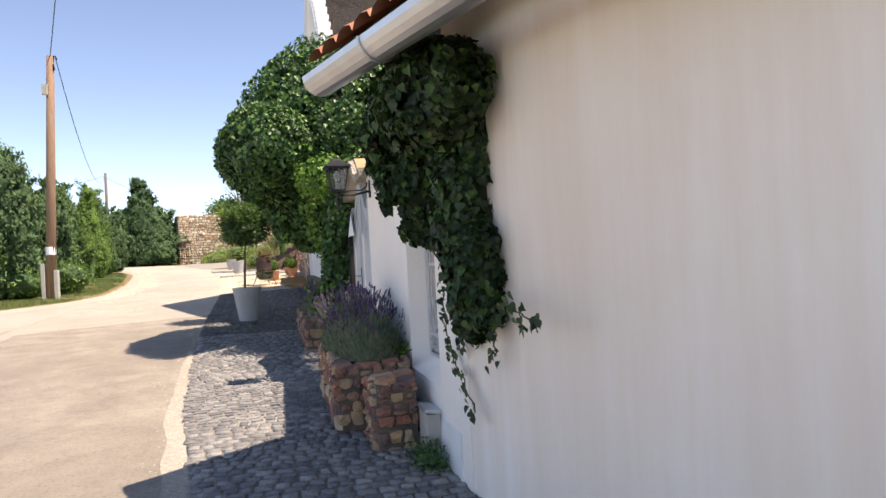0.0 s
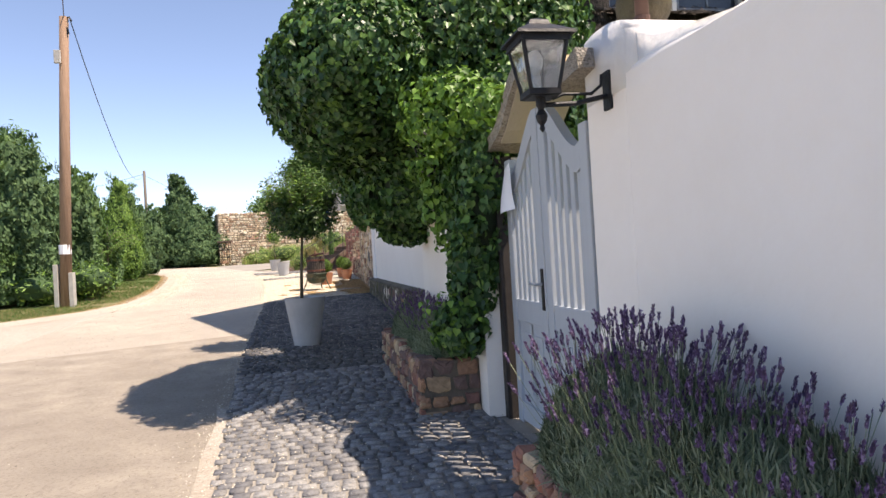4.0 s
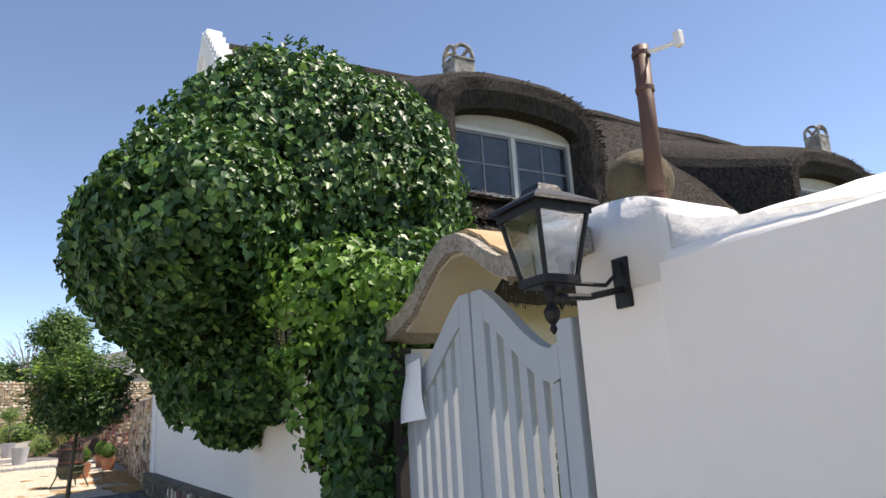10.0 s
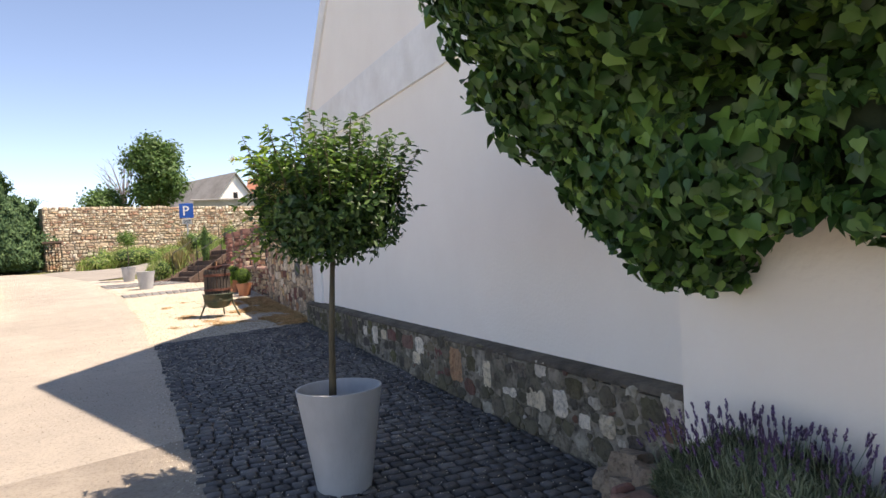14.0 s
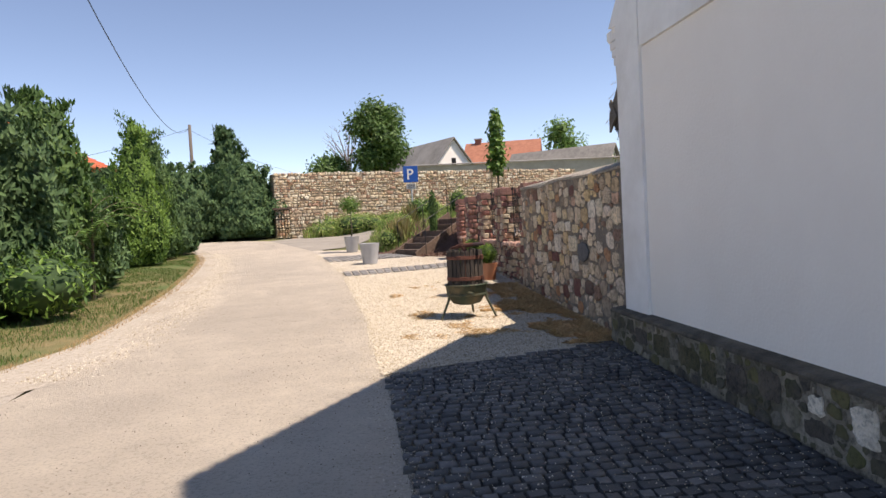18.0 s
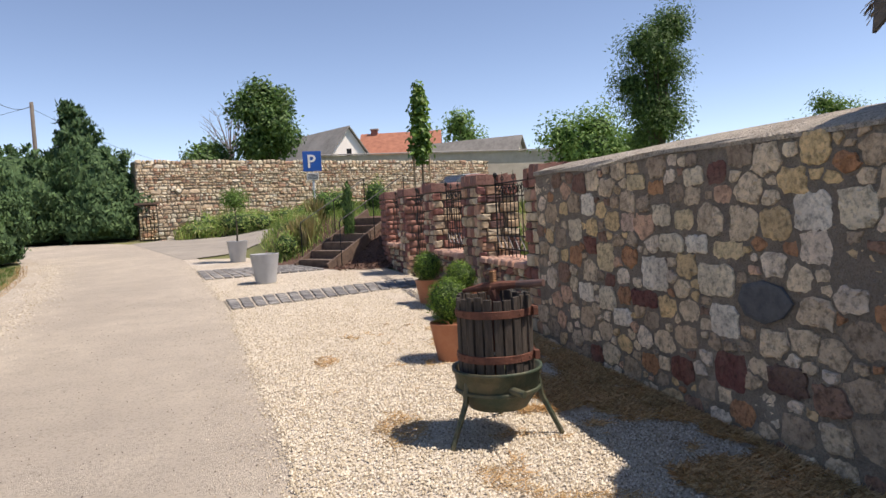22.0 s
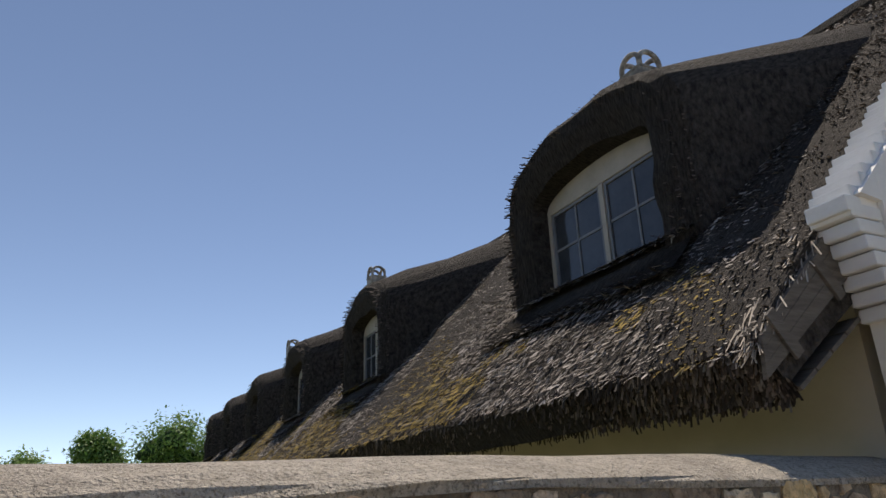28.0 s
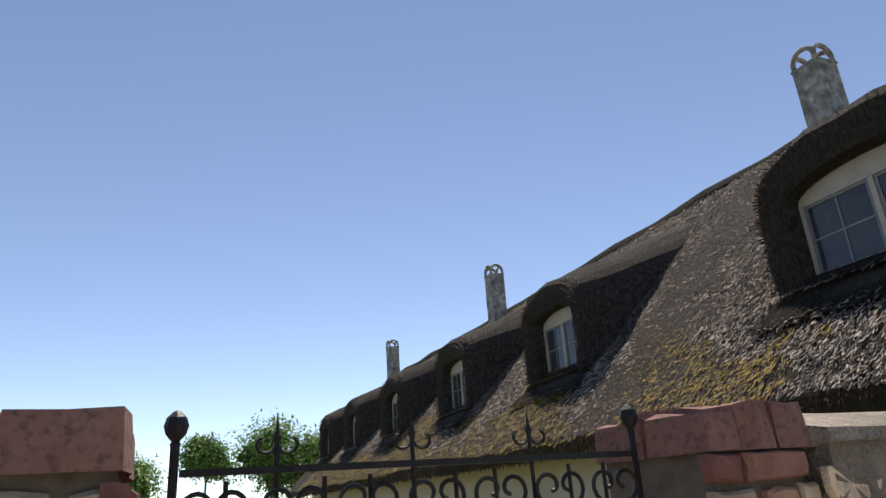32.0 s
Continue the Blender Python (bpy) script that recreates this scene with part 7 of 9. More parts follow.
for a in (-0.08, 1.2):
    rail = thing("handrail", tuple(st0 + sa * a), "thin dark iron handrail beside the steps", "railing", "step handrails")
    tops = []
    for k in (0.2, 1.1, 2.0):
        p = st0 + sa * a + sn * k
        zz = gz(31) + 0.5 * k
        part("post", tube([(p.x, p.y, zz - 0.1), (p.x, p.y, zz + 0.8)], 0.011, 6), IRON, rail)
        tops.append((p.x, p.y, zz + 0.8))
    part("top_bar", tube(tops, 0.01, 6), IRON, rail)

# ---- parking sign ----
sign = thing("parking_sign", (0.45, 36.8, terr(0.45, 36.8)), "blue square parking sign with white letter on a grey post", "sign")
part("post", tube([(0.47, 36.83, terr(0.45, 36.8) - 0.1), (0.45, 36.83, 3.9)], 0.03, 12), ZINC, sign)
part("plate", box(0.19, 0.71, 36.78, 36.795, 3.38, 3.95, 0.006), SIGNB, sign)
bl = bmesh.new()
box(0.33, 0.39, 36.772, 36.777, 3.48, 3.85, 0, bl)
own = bmesh.new()
ov, iv2 = [], []
for i in range(13):
    a = -math.pi / 2 + math.pi * i / 12
    ov.append((0.44 + 0.115 * math.cos(a), 3.745 + 0.105 * math.sin(a)))
    iv2.append((0.43 + 0.06 * math.cos(a), 3.745 + 0.052 * math.sin(a)))
poly = [(0.391, 3.64)] + ov + [(0.391, 3.85), (0.391, 3.797)] + iv2[::-1] + [(0.391, 3.693)]
prism(poly, "y", 36.772, 36.777, bl)
part("letter_p", bl, WHITEP, sign, "white letter P")
part("small_plate", box(0.28, 0.62, 36.78, 36.792, 3.14, 3.34, 0.004), mat("grey_sign", ((0.55, 0.55, 0.54), (0.62, 0.62, 0.6)), 4, 0.6, 0), sign, "small grey text plate")
for i in range(4):
    part("text_line", box(0.31, 0.59, 36.775, 36.779, 3.17 + i * 0.04, 3.185 + i * 0.04), INK, sign)
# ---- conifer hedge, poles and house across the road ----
# For solid shells inside the crowns: inner shade put into a dark green.
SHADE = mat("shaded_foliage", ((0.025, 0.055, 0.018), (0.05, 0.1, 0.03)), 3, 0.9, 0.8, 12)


def conifer(x, y, r, h, material=THUJA, n=2600, label="dense green thuja with a pointed top", size=0.2, round_=0.75, seed=0):
    z = terr(x, y)
    cf = thing("conifer", (x, y, z), label, "conifer", "roadside conifers")
    part("trunk", tube([(x, y, z - 0.1), (x, y, z + h * 0.7)], [0.08, 0.03], 7), BARK, cf)

    def rad(k, a):
        return r * (1 - k ** 2.2) ** round_ * (0.78 + 0.22 * sm(0, 0.12, k)) * (1 + 0.42 * noise.noise((math.cos(a) * 1.6 + seed * 3.7, math.sin(a) * 1.6, k * h * 1.1)) + 0.12 * noise.noise((math.cos(a) * 4, math.sin(a) * 4 + seed, k * h * 3)))
    bm = bmesh.new()
    rings = []
    for i in range(15):
        k = i / 14
        rings.append([bm.verts.new((x + 0.84 * rad(k, b) * math.cos(b), y + 0.84 * rad(k, b) * math.sin(b), z + 0.05 + h * 0.97 * k)) for b in [math.tau * j / 20 for j in range(20)]])
    for q, w in zip(rings, rings[1:]):
        for j in range(20):
            bm.faces.new((q[j], q[(j + 1) % 20], w[(j + 1) % 20], w[j]))
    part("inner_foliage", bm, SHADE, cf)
    k = 1 - np.sqrt(RNG.random(n))
    k = np.clip(k * 1.02, 0, 1)
    a = RNG.uniform(0, math.tau, n)
    rr = np.array([rad(kk, aa) for kk, aa in zip(k, a)]) * RNG.uniform(0.84, 1.02, n)
    P = np.stack([x + rr * np.cos(a), y + rr * np.sin(a), z + 0.05 + h * k], 1)
    N = np.stack([np.cos(a), np.sin(a), 0.25 + 0 * a], 1)
    bp_, ba_ = [], []
    for _ in range(int(16 + 9 * r * h)):
        kk, aa = RNG.random() ** 0.8 * 0.98, RNG.uniform(0, math.tau)
        q, L = rad(kk, aa) * 0.95, RNG.uniform(0.18, 0.42) * (0.6 + 0.15 * h)
        for j in range(int(26 + 60 * L)):
            f = RNG.random()
            bp_.append((x + (q + L * 0.7 * f) * math.cos(aa) + RNG.normal(0, 0.05), y + (q + L * 0.7 * f) * math.sin(aa) + RNG.normal(0, 0.05), z + 0.05 + h * kk + L * 0.55 * f + RNG.normal(0, 0.04)))
            ba_.append(aa)
    P, a = np.concatenate([P, np.array(bp_)]), np.concatenate([a, np.array(ba_)])
    N = np.stack([np.cos(a), np.sin(a), 0.25 + 0 * a], 1)
    tagged(foliage("sprays", P, N, np.stack([0.5 * np.cos(a), 0.5 * np.sin(a), 0.9 + 0 * a], 1), size, material, cf, "", SPRAY, 0.4), kind="stuff")
    return cf


HEDGE = [(-13.6, 21.2, 0.9, 2.2), (-12.5, 21.4, 0.75, 2.2), (-9.0, 22.9, 1.0, 4.3), (-8.4, 22.2, 1.15, 4.4), (-7.6, 22.6, 1.1, 4.2), (-6.9, 23.8, 0.9, 3.4), (-6.85, 25.4, 0.75, 3.3), (-7.2, 27.2, 0.85, 2.5), (-7.9, 29.3, 0.8, 1.5), (-8.7, 31.3, 0.8, 1.4)]
for i, (x, y, r, h) in enumerate(HEDGE):
    conifer(x, y, r * 1.12, h * (1 + 0.1 * math.sin(i * 2.3)), CEDAR if i % 3 else THUJA, 8000, round_=0.45 if i % 2 else 0.6, seed=i, label="bushy dark green conifer in the roadside hedge", size=0.135)
for i, (x, y, r, h) in enumerate(((-11.08, 21.5, 0.4, 3.7), (-10.52, 21.55, 0.42, 3.6), (-9.92, 21.6, 0.46, 3.85), (-9.4, 21.7, 0.4, 3.65), (-8.95, 21.75, 0.44, 3.6))):
    conifer(x, y, r, h, CEDAR if i % 2 else THUJA, 4500, "slim columnar thuja with a rounded point", 0.085, 0.5, seed=60 + i)
conifer(-7.6, 32.7, 0.8, 4.05, leafmat("light_thuja_spray", [(0.15, 0.27, 0.05), (0.19, 0.32, 0.06), (0.12, 0.22, 0.045)], 0.7, 0.28), 10000, "pointed light green thuja at the bend", 0.1, 0.95, seed=31)
conifer(-7.75, 34.8, 0.7, 3.9, THUJA, 7000, seed=32, size=0.1)
conifer(-7.9, 36.8, 1.0, 2.9, CEDAR, 7000, "low spreading dark green juniper", 0.13, seed=33)
conifer(-9.9, 46.8, 2.4, 3.5, CEDAR, 8000, "large dark spreading conifer at the bend", 0.2, 0.45, seed=34)
conifer(-7.0, 46.8, 1.9, 3.6, CEDAR, 7000, "large dark spreading conifer at the bend", 0.2, 0.45, seed=35)
conifer(-8.1, 49.0, 1.7, 5.6, CEDAR, 8000, "pointed dark spruce behind the bend", 0.2, 1.3, seed=36)
conifer(-13.2, 48.0, 2.0, 3.6, CEDAR, 7000, "large dark spreading conifer at the bend", 0.2, 0.5, seed=37)


def shrub(x, y, r, h, material, n, label, size=0.12, shape=LANCE, z=None, name="shrub", lump=0.35, inner=0.5):
    z = terr(x, y) if z is None else z
    sh = thing(name, (x, y, z), label, "shrub")
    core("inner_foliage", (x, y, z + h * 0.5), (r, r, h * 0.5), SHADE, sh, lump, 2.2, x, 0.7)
    p, nn = blob(n, (x, y, z + h * 0.5), (r, r, h * 0.55), lump, 2.2, x, inner)
    tagged(foliage("leaves", p, nn + np.array((0, 0, 0.3)), nn + np.array((0, 0, 0.3)), size, material, sh, "", shape, 0.5), kind="stuff")
    return sh


shrub(-5.9, 22.9, 0.7, 1.0, BROAD, 700, "low leafy bramble at the foot of the hedge")
shrub(-6.9, 22.0, 0.8, 0.8, BROAD, 600, "low leafy bramble at the foot of the hedge")
sumac = thing("sumac", (-6.0, 25.2, terr(-6, 25.2)), "sumac with long feathered light green leaves", "shrub")
part("trunk", tube([(-6.1, 25.2, 0.8), (-6.0, 25.1, 2.3)], [0.04, 0.015], 6), BARK, sumac)
for i in range(9):
    a = -2.6 + i * 0.55
    tipv = Vector((math.cos(a), math.sin(a), 0))
    spine = [Vector((-6.0, 25.1, 1.6 + 0.12 * i)) + tipv * (0.9 * k / 8) + Vector((0, 0, 0.35 * math.sin(k / 8 * 2.2) - 0.1 * k / 8)) for k in range(9)]
    frond = part("leaf_stalk", tube(spine, 0.006, 4), BARK, sumac)
    pp2, nn2, tt2 = [], [], []
    for k in range(1, 9):
        for h2 in (0.0, 0.5):
            for s in (1, -1):
                c = spine[k - 1].lerp(spine[k], h2)
                pp2.append(c)
                nn2.append((0, 0, 1))
                tt2.append(tuple(Vector((-tipv.y, tipv.x, 0)) * s + tipv * 0.3 + Vector((0, 0, -0.5))))
    tagged(foliage("leaflet_spray", np.array(pp2), np.array(nn2), np.array(tt2), 0.15, leafmat("sumac_leaf", [(0.14, 0.26, 0.07), (0.1, 0.2, 0.05)], 0.7), sumac, "", LANCE, 0.1), kind="stuff")


def broad_tree(x, y, z, trunk, crown, r, n, material=BROAD, label="leafy broad-crowned tree", size=0.3, lobes=7, seed=0, name="tree", gap=0.35, hide=0.4):
    tr = thing(name, (x, y, z), label, "tree")
    part("trunk", tube([(x, y, z - 0.3), (x + 0.05, y, z + trunk * 0.6), (x, y, z + trunk + crown * 0.5)], [0.035 * (trunk + crown) * 0.6, 0.03 * (trunk + crown) * 0.5, 0.03], 8), BARK, tr)
    rr = random.Random(seed)
    P, N = [], []
    for i in range(lobes):
        a = rr.uniform(0, math.tau)
        q = rr.uniform(0.2, 0.62) * r
        zz = z + trunk + crown * (0.18 + 0.7 * (i + 0.5) / lobes)
        shrink = 1 - 0.55 * abs((i + 0.5) / lobes - 0.42)
        c = (x + q * shrink * math.cos(a), y + q * shrink * math.sin(a), zz)
        rad = r * rr.uniform(0.5, 0.68) * shrink
        part("limb", tube([(x, y, z + trunk * 0.8 + crown * 0.1 * i / lobes), ((x + c[0]) / 2, (y + c[1]) / 2, (z + trunk + zz) / 2), c], [0.02 * r + 0.02, 0.014 * r + 0.01, 0.01], 6), BARK, tr)
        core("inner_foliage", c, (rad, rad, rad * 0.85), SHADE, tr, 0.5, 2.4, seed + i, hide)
        p, nn = blob(2 * n // lobes, c, (rad * 1.1, rad * 1.1, rad), 0.5, 2.6, seed + i, gap)
        P.append(p)
        N.append(nn)
    P, N = np.concatenate(P), np.concatenate(N)
    tagged(foliage("leaves", P, N + np.array((0, 0, 0.4)), N * 0.6 + np.array((0, 0, -0.3)), size, material, tr, "", LANCE if size < 0.2 else SPRAY, 0.6), kind="stuff")
    return tr


broad_tree(-9.7, 24.2, terr(-9.7, 24.2), 2.3, 2.7, 1.2, 3800, BROAD, "loose broad-leaved tree behind the hedge", 0.13, 8, 41)
broad_tree(-8.0, 24.0, terr(-8, 24), 2.2, 2.5, 1.0, 3000, BROAD, "loose broad-leaved tree behind the hedge", 0.13, 7, 42)
shrub(-12.1, 21.8, 0.75, 2.2, leafmat("lime_green_leaf", [(0.2, 0.33, 0.05), (0.26, 0.4, 0.07), (0.15, 0.27, 0.04)], 0.6, 0.35), 3500, "bright lime-green leafy bush", 0.1)
BTONE = leafmat("far_leaf", [(0.12, 0.23, 0.05), (0.17, 0.3, 0.07), (0.09, 0.19, 0.04), (0.21, 0.34, 0.09)], 0.6, 0.3)
DTONE = leafmat("dark_far_leaf", [(0.075, 0.15, 0.035), (0.1, 0.19, 0.045), (0.055, 0.115, 0.028), (0.13, 0.23, 0.06)], 0.6, 0.25)
broad_tree(0.0, 60, 2.2, 2.6, 5.8, 2.2, 7000, DTONE, "rounded green tree behind the far wall", 0.26, 9, 3)
broad_tree(-3.0, 61, 2.2, 1.4, 3.2, 2.4, 3600, DTONE, "low green bushes behind the far wall", 0.26, 7, 5)
bare = thing("bare_tree", (-2.2, 63, 2.2), "leafless grey twiggy tree behind the far wall", "tree")
part("trunk", tube([(-2.2, 63, 2), (-2.1, 63, 6)], [0.15, 0.08], 6), BARK, bare)
for i in range(26):
    a = i * 2.4
    b = Vector((-2.1, 63, 5 + (i % 5) * 0.35))
    e = b + Vector((math.cos(a) * 1.2, math.sin(a) * 0.8, 1.6 + (i % 4) * 0.45))
    part("branch", tube([b, b.lerp(e, 0.5) + Vector((0, 0, 0.2)), e], [0.05, 0.03, 0.008], 5), mat("grey_twig", ((0.2, 0.17, 0.17), (0.3, 0.27, 0.26)), 4, 0.9, 0), bare)
    for j in range(3):
        f = e + Vector((math.cos(a + j) * 0.6, math.sin(a + j) * 0.4, 0.5))
        part("twig", tube([b.lerp(e, 0.7), e, f], [0.02, 0.014, 0.004], 4), mat("grey_twig", ((0.2, 0.17, 0.17), (0.3, 0.27, 0.26)), 4, 0.9, 0), bare)
broad_tree(9.1, 32.8, 1.6, 1.3, 4.4, 1.2, 11000, DTONE, "tall slender aspen in the garden", 0.1, 14, 8)
broad_tree(18.6, 31.0, 1.6, 1.9, 3.1, 1.0, 6000, DTONE, "slender aspen in the garden", 0.13, 9, 14)
broad_tree(10.4, 28.6, 1.5, 1.1, 1.6, 0.6, 1200, BROAD, "small young garden tree", 0.1, 6, 15)
broad_tree(17.4, 52.0, 2.0, 0.8, 4.0, 3.2, 5200, BTONE, "broad hedge-like tree beyond the garden", 0.24, 8, 9)
broad_tree(20.5, 52.0, 2.0, 0.8, 3.0, 2.8, 3600, BTONE, "broad hedge-like tree beyond the garden", 0.24, 7, 10)
broad_tree(20.5, 84, 2.2, 4.0, 6.0, 3.4, 1000, BTONE, "green tree behind the far roofs", 0.4, 6, 13)
for (x, y, tk, cr, r, sd) in ((40, 57.5, 1.5, 4.6, 4.5, 16), (40, 39.8, 2.0, 2.6, 1.0, 17), (40, 31.6, 2.2, 2.0, 1.6, 18), (38, 22.2, 2.5, 1.6, 1.6, 19), (40, 18.6, 1.5, 3.6, 3.0, 20), (41, 15.8, 1.5, 3.0, 2.6, 21), (40, 26, 1.0, 2.2, 2.0, 22)):
    broad_tree(x, y, 1.8, tk, cr, r, 2600, BTONE, "garden tree beyond the rubble wall", 0.22, 7, sd)
SZ = terr(3.3, 35.4)
sap = thing("young_tree", (3.3, 35.4, SZ), "staked young lime tree with a pointed crown", "tree")
part("trunk", tube([(3.3, 35.4, SZ - 0.1), (3.32, 35.4, SZ + 1.6), (3.3, 35.4, SZ + 3.35)], [0.035, 0.028, 0.01], 8), BARK, sap)
sp_, sn_ = [], []
for zz, r, h, k in ((1.65, 0.34, 0.36, 230), (2.1, 0.38, 0.4, 270), (2.55, 0.32, 0.38, 220), (2.95, 0.25, 0.36, 160), (3.3, 0.15, 0.3, 80)):
    p, nn = blob(k, (3.3, 35.4, SZ + zz), (r, r, h), 0.5, 2.6, zz, 0.3)
    sp_.append(p)
    sn_.append(nn)
    for q in range(3):
        a = q * 2.1 + zz
        part("limb", tube([(3.3, 35.4, SZ + zz - 0.3), (3.3 + 0.6 * r * math.cos(a), 35.4 + 0.6 * r * math.sin(a), SZ + zz)], [0.014, 0.005], 5), BARK, sap)
sp_, sn_ = np.concatenate(sp_), np.concatenate(sn_)
tagged(foliage("leaves", sp_, sn_ + np.array((0, 0, 0.5)), sn_ + np.array((0, 0, -0.4)), 0.12, BROAD, sap, "", IVY_SHAPE, 0.5), kind="stuff")
for dx in (-0.22, 0.22):
    part("stake", tube([(3.3 + dx, 35.4, SZ - 0.1), (3.3 + dx, 35.4, SZ + 1.5)], 0.025, 8), mat("pale_stake", ((0.36, 0.26, 0.16), (0.48, 0.36, 0.24)), 5, 0.9, 0.3, 40), sap)
broad_tree(3.45, 5.42, 0.3, 1.9, 3.1, 1.08, 26000, leafmat("courtyard_tree_leaf", [(0.03, 0.066, 0.016), (0.042, 0.09, 0.02), (0.06, 0.125, 0.026), (0.024, 0.052, 0.014), (0.09, 0.17, 0.03), (0.1, 0.05, 0.03)], 0.45, 0.2), "dark glossy-leaved tree in the courtyard", 0.05, 16, 25, gap=0.25, hide=0.26)


# poles and cables
def pole(x, y, h, r, label, lean=0.0):
    z = terr(x, y)
    pl = thing("utility_pole", (x, y, z), label, "utility pole")
    part("shaft", tube([(x, y, z - 0.2), (x + lean * 0.5, y, z + h * 0.5), (x + lean, y, z + h)], [r, r * 0.9, r * 0.75], 10), POLEW if y < 30 else WOODG, pl, "", True)
    return pl


pole1 = pole(-5.88, 21.0, 6.75, 0.13, "tall brown wooden utility pole with fittings and concrete foot", 0.3)
for dx in (-0.16, 0.16):
    part("concrete_post", box(-5.88 + dx - 0.05, -5.88 + dx + 0.05, 20.9, 21.1, 0.65, 1.75 - 0.2 * (dx > 0), 0.012), CONC, pole1)
part("white_band", tube([(-5.83, 21.0, 1.98), (-5.83, 21.0, 2.2)], 0.135, 12), PAPER, pole1, "white paper band")
part("junction_box", box(-5.8, -5.66, 20.84, 20.92, 6.4, 6.7, 0.01), CONC, pole1)
part("hook", tube([(-5.6, 21.0, 7.45), (-5.45, 20.95, 7.5), (-5.4, 20.95, 7.4)], 0.02, 6), IRON, pole1)
part("hook", tube([(-5.6, 21.0, 7.3), (-5.5, 20.95, 7.25), (-5.48, 20.95, 7.1)], 0.02, 6), IRON, pole1)
pole(-12.4, 60, 7.5, 0.13, "distant grey wooden utility pole")


def cable(a, b, sag, r=0.012):
    cb = thing("cable", a, "thin black overhead cable between poles", "cable", "overhead cables")
    a, b = Vector(a), Vector(b)
    part("wire", tube([a.lerp(b, k / 16) + Vector((0, 0, -sag * 4 * (k / 16) * (1 - k / 16))) for k in range(17)], r, 5), IRON, cb)


cable((-5.45, 20.95, 7.5), (-12.4, 60, 9.1), 1.8)
cable((-12.4, 60, 9.0), (-40, 75, 8.5), 1.0)
cable((-12.4, 60, 8.9), (-4, 95, 8.0), 1.0)
cable((-5.58, 21.0, 7.52), (3.5, -9, 9.5), 0.6)


# ---- houses ----
def far_house(name, x0, x1, y0, y1, zb, ze, zr, axis, wall_m, roof_m, label, chim=None, over=0.3, turn=0.0):
    """A gabled house: ridge along x or y, turned about the middle of its front."""
    pivot = Vector(((x0 + x1) / 2, y0, 0))
    rot = Matrix.Translation(pivot) @ pose(0, 0, 0, 0, 0, turn) @ Matrix.Translation(-pivot)
    hs = thing(name, ((x0 + x1) / 2, (y0 + y1) / 2, zb), label, "house")
    if axis == "x":
        m = (y0 + y1) / 2
        part("wall", moved(prism([(y0, zb), (y1, zb), (y1, ze), (m, zr), (y0, ze)], "x", x0, x1), rot), wall_m, hs)
        for s, e in ((-1, y0), (1, y1)):
            k = (zr - ze) / (m - y0)
            poly = [(m, zr + 0.02), (e + s * over, ze - over * k + 0.02), (e + s * over, ze - over * k + 0.14), (m, zr + 0.14)]
            part("roof", moved(prism(poly, "x", x0 - over, x1 + over), rot), roof_m, hs)
    else:
        m = (x0 + x1) / 2
        part("wall", moved(prism([(x0, zb), (x1, zb), (x1, ze), (m, zr), (x0, ze)], "y", y0, y1), rot), wall_m, hs)
        for s, e in ((-1, x0), (1, x1)):
            k = (zr - ze) / (m - x0)
            poly = [(m, zr + 0.02), (e + s * over, ze - over * k + 0.02), (e + s * over, ze - over * k + 0.14), (m, zr + 0.14)]
            part("roof", moved(prism(poly, "y", y0 - over, y1 + over), rot), roof_m, hs)
    if chim:
        cx, cy, ct, cm = chim
        part("chimney", moved(box(cx - 0.3, cx + 0.3, cy - 0.3, cy + 0.3, ze, ct, 0.02), rot), cm, hs)
        part("chimney_cap", moved(box(cx - 0.4, cx + 0.4, cy - 0.4, cy + 0.4, ct, ct + 0.12, 0.02), rot), CONC, hs)
    return hs


h1 = far_house("barn", 5.3, 9.1, 74, 86, 2, 7.0, 9.35, "y", PLASTER2, ETERNIT, "pale gabled outbuilding with grey sheet roof", turn=24)
part("window", box(7.0, 7.4, 73.9, 73.99, 6.9, 7.6), DARK, h1)
h2 = far_house("village_house", 8.6, 15.6, 77, 84, 2, 6.9, 9.5, "x", PLASTER2, mat("aged_clay_tile", ((0.27, 0.105, 0.065), (0.43, 0.18, 0.11)), 2.5, 0.85, 0.6, 12), "house with an orange tiled roof beyond the wall", (9.6, 80.5, 9.95, mat("brick_chimney", ((0.25, 0.1, 0.08), (0.32, 0.14, 0.1)), 4, 0.9, 0.3, 20)), turn=-18)
far_house("barn", 16.9, 21.3, 66, 75, 2, 5.0, 7.4, "y", CREAM, ETERNIT, "long shed with patched grey sheet roof and cream gable", turn=48)
low = thing("long_shed", (10, 62, 2), "long low wall with corrugated grey edge behind the stone wall", "shed")
part("wall", box(2.6, 22, 62, 62.3, 2, 6.0), mat("tan_render", ((0.42, 0.37, 0.3), (0.55, 0.5, 0.42)), 1.5, 0.9, 0.3, 20), low)
part("roof_edge", prism([(61.8, 6.0), (62.6, 6.1), (62.6, 6.16), (61.8, 6.06)], "x", 2.4, 22.2), ETERNIT, low)
ROOFT = mat("bright_orange_tile", ((0.5, 0.12, 0.05), (0.64, 0.18, 0.08)), 6, 0.8, 0.3, 40)
hl = thing("village_house", (-26.7, 53, 0.8), "house with a bright orange hipped tile roof behind the hedge", "house")
part("wall", box(-32.6, -20.6, 46.6, 62, 0.5, 6.62), mat("grey_brown_render", ((0.2, 0.17, 0.14), (0.3, 0.26, 0.22)), 2, 0.9, 0.4, 20), hl)
HX, HA, HB, HD = -26.7, 8.9, 4.6, 11.05
NC = 17
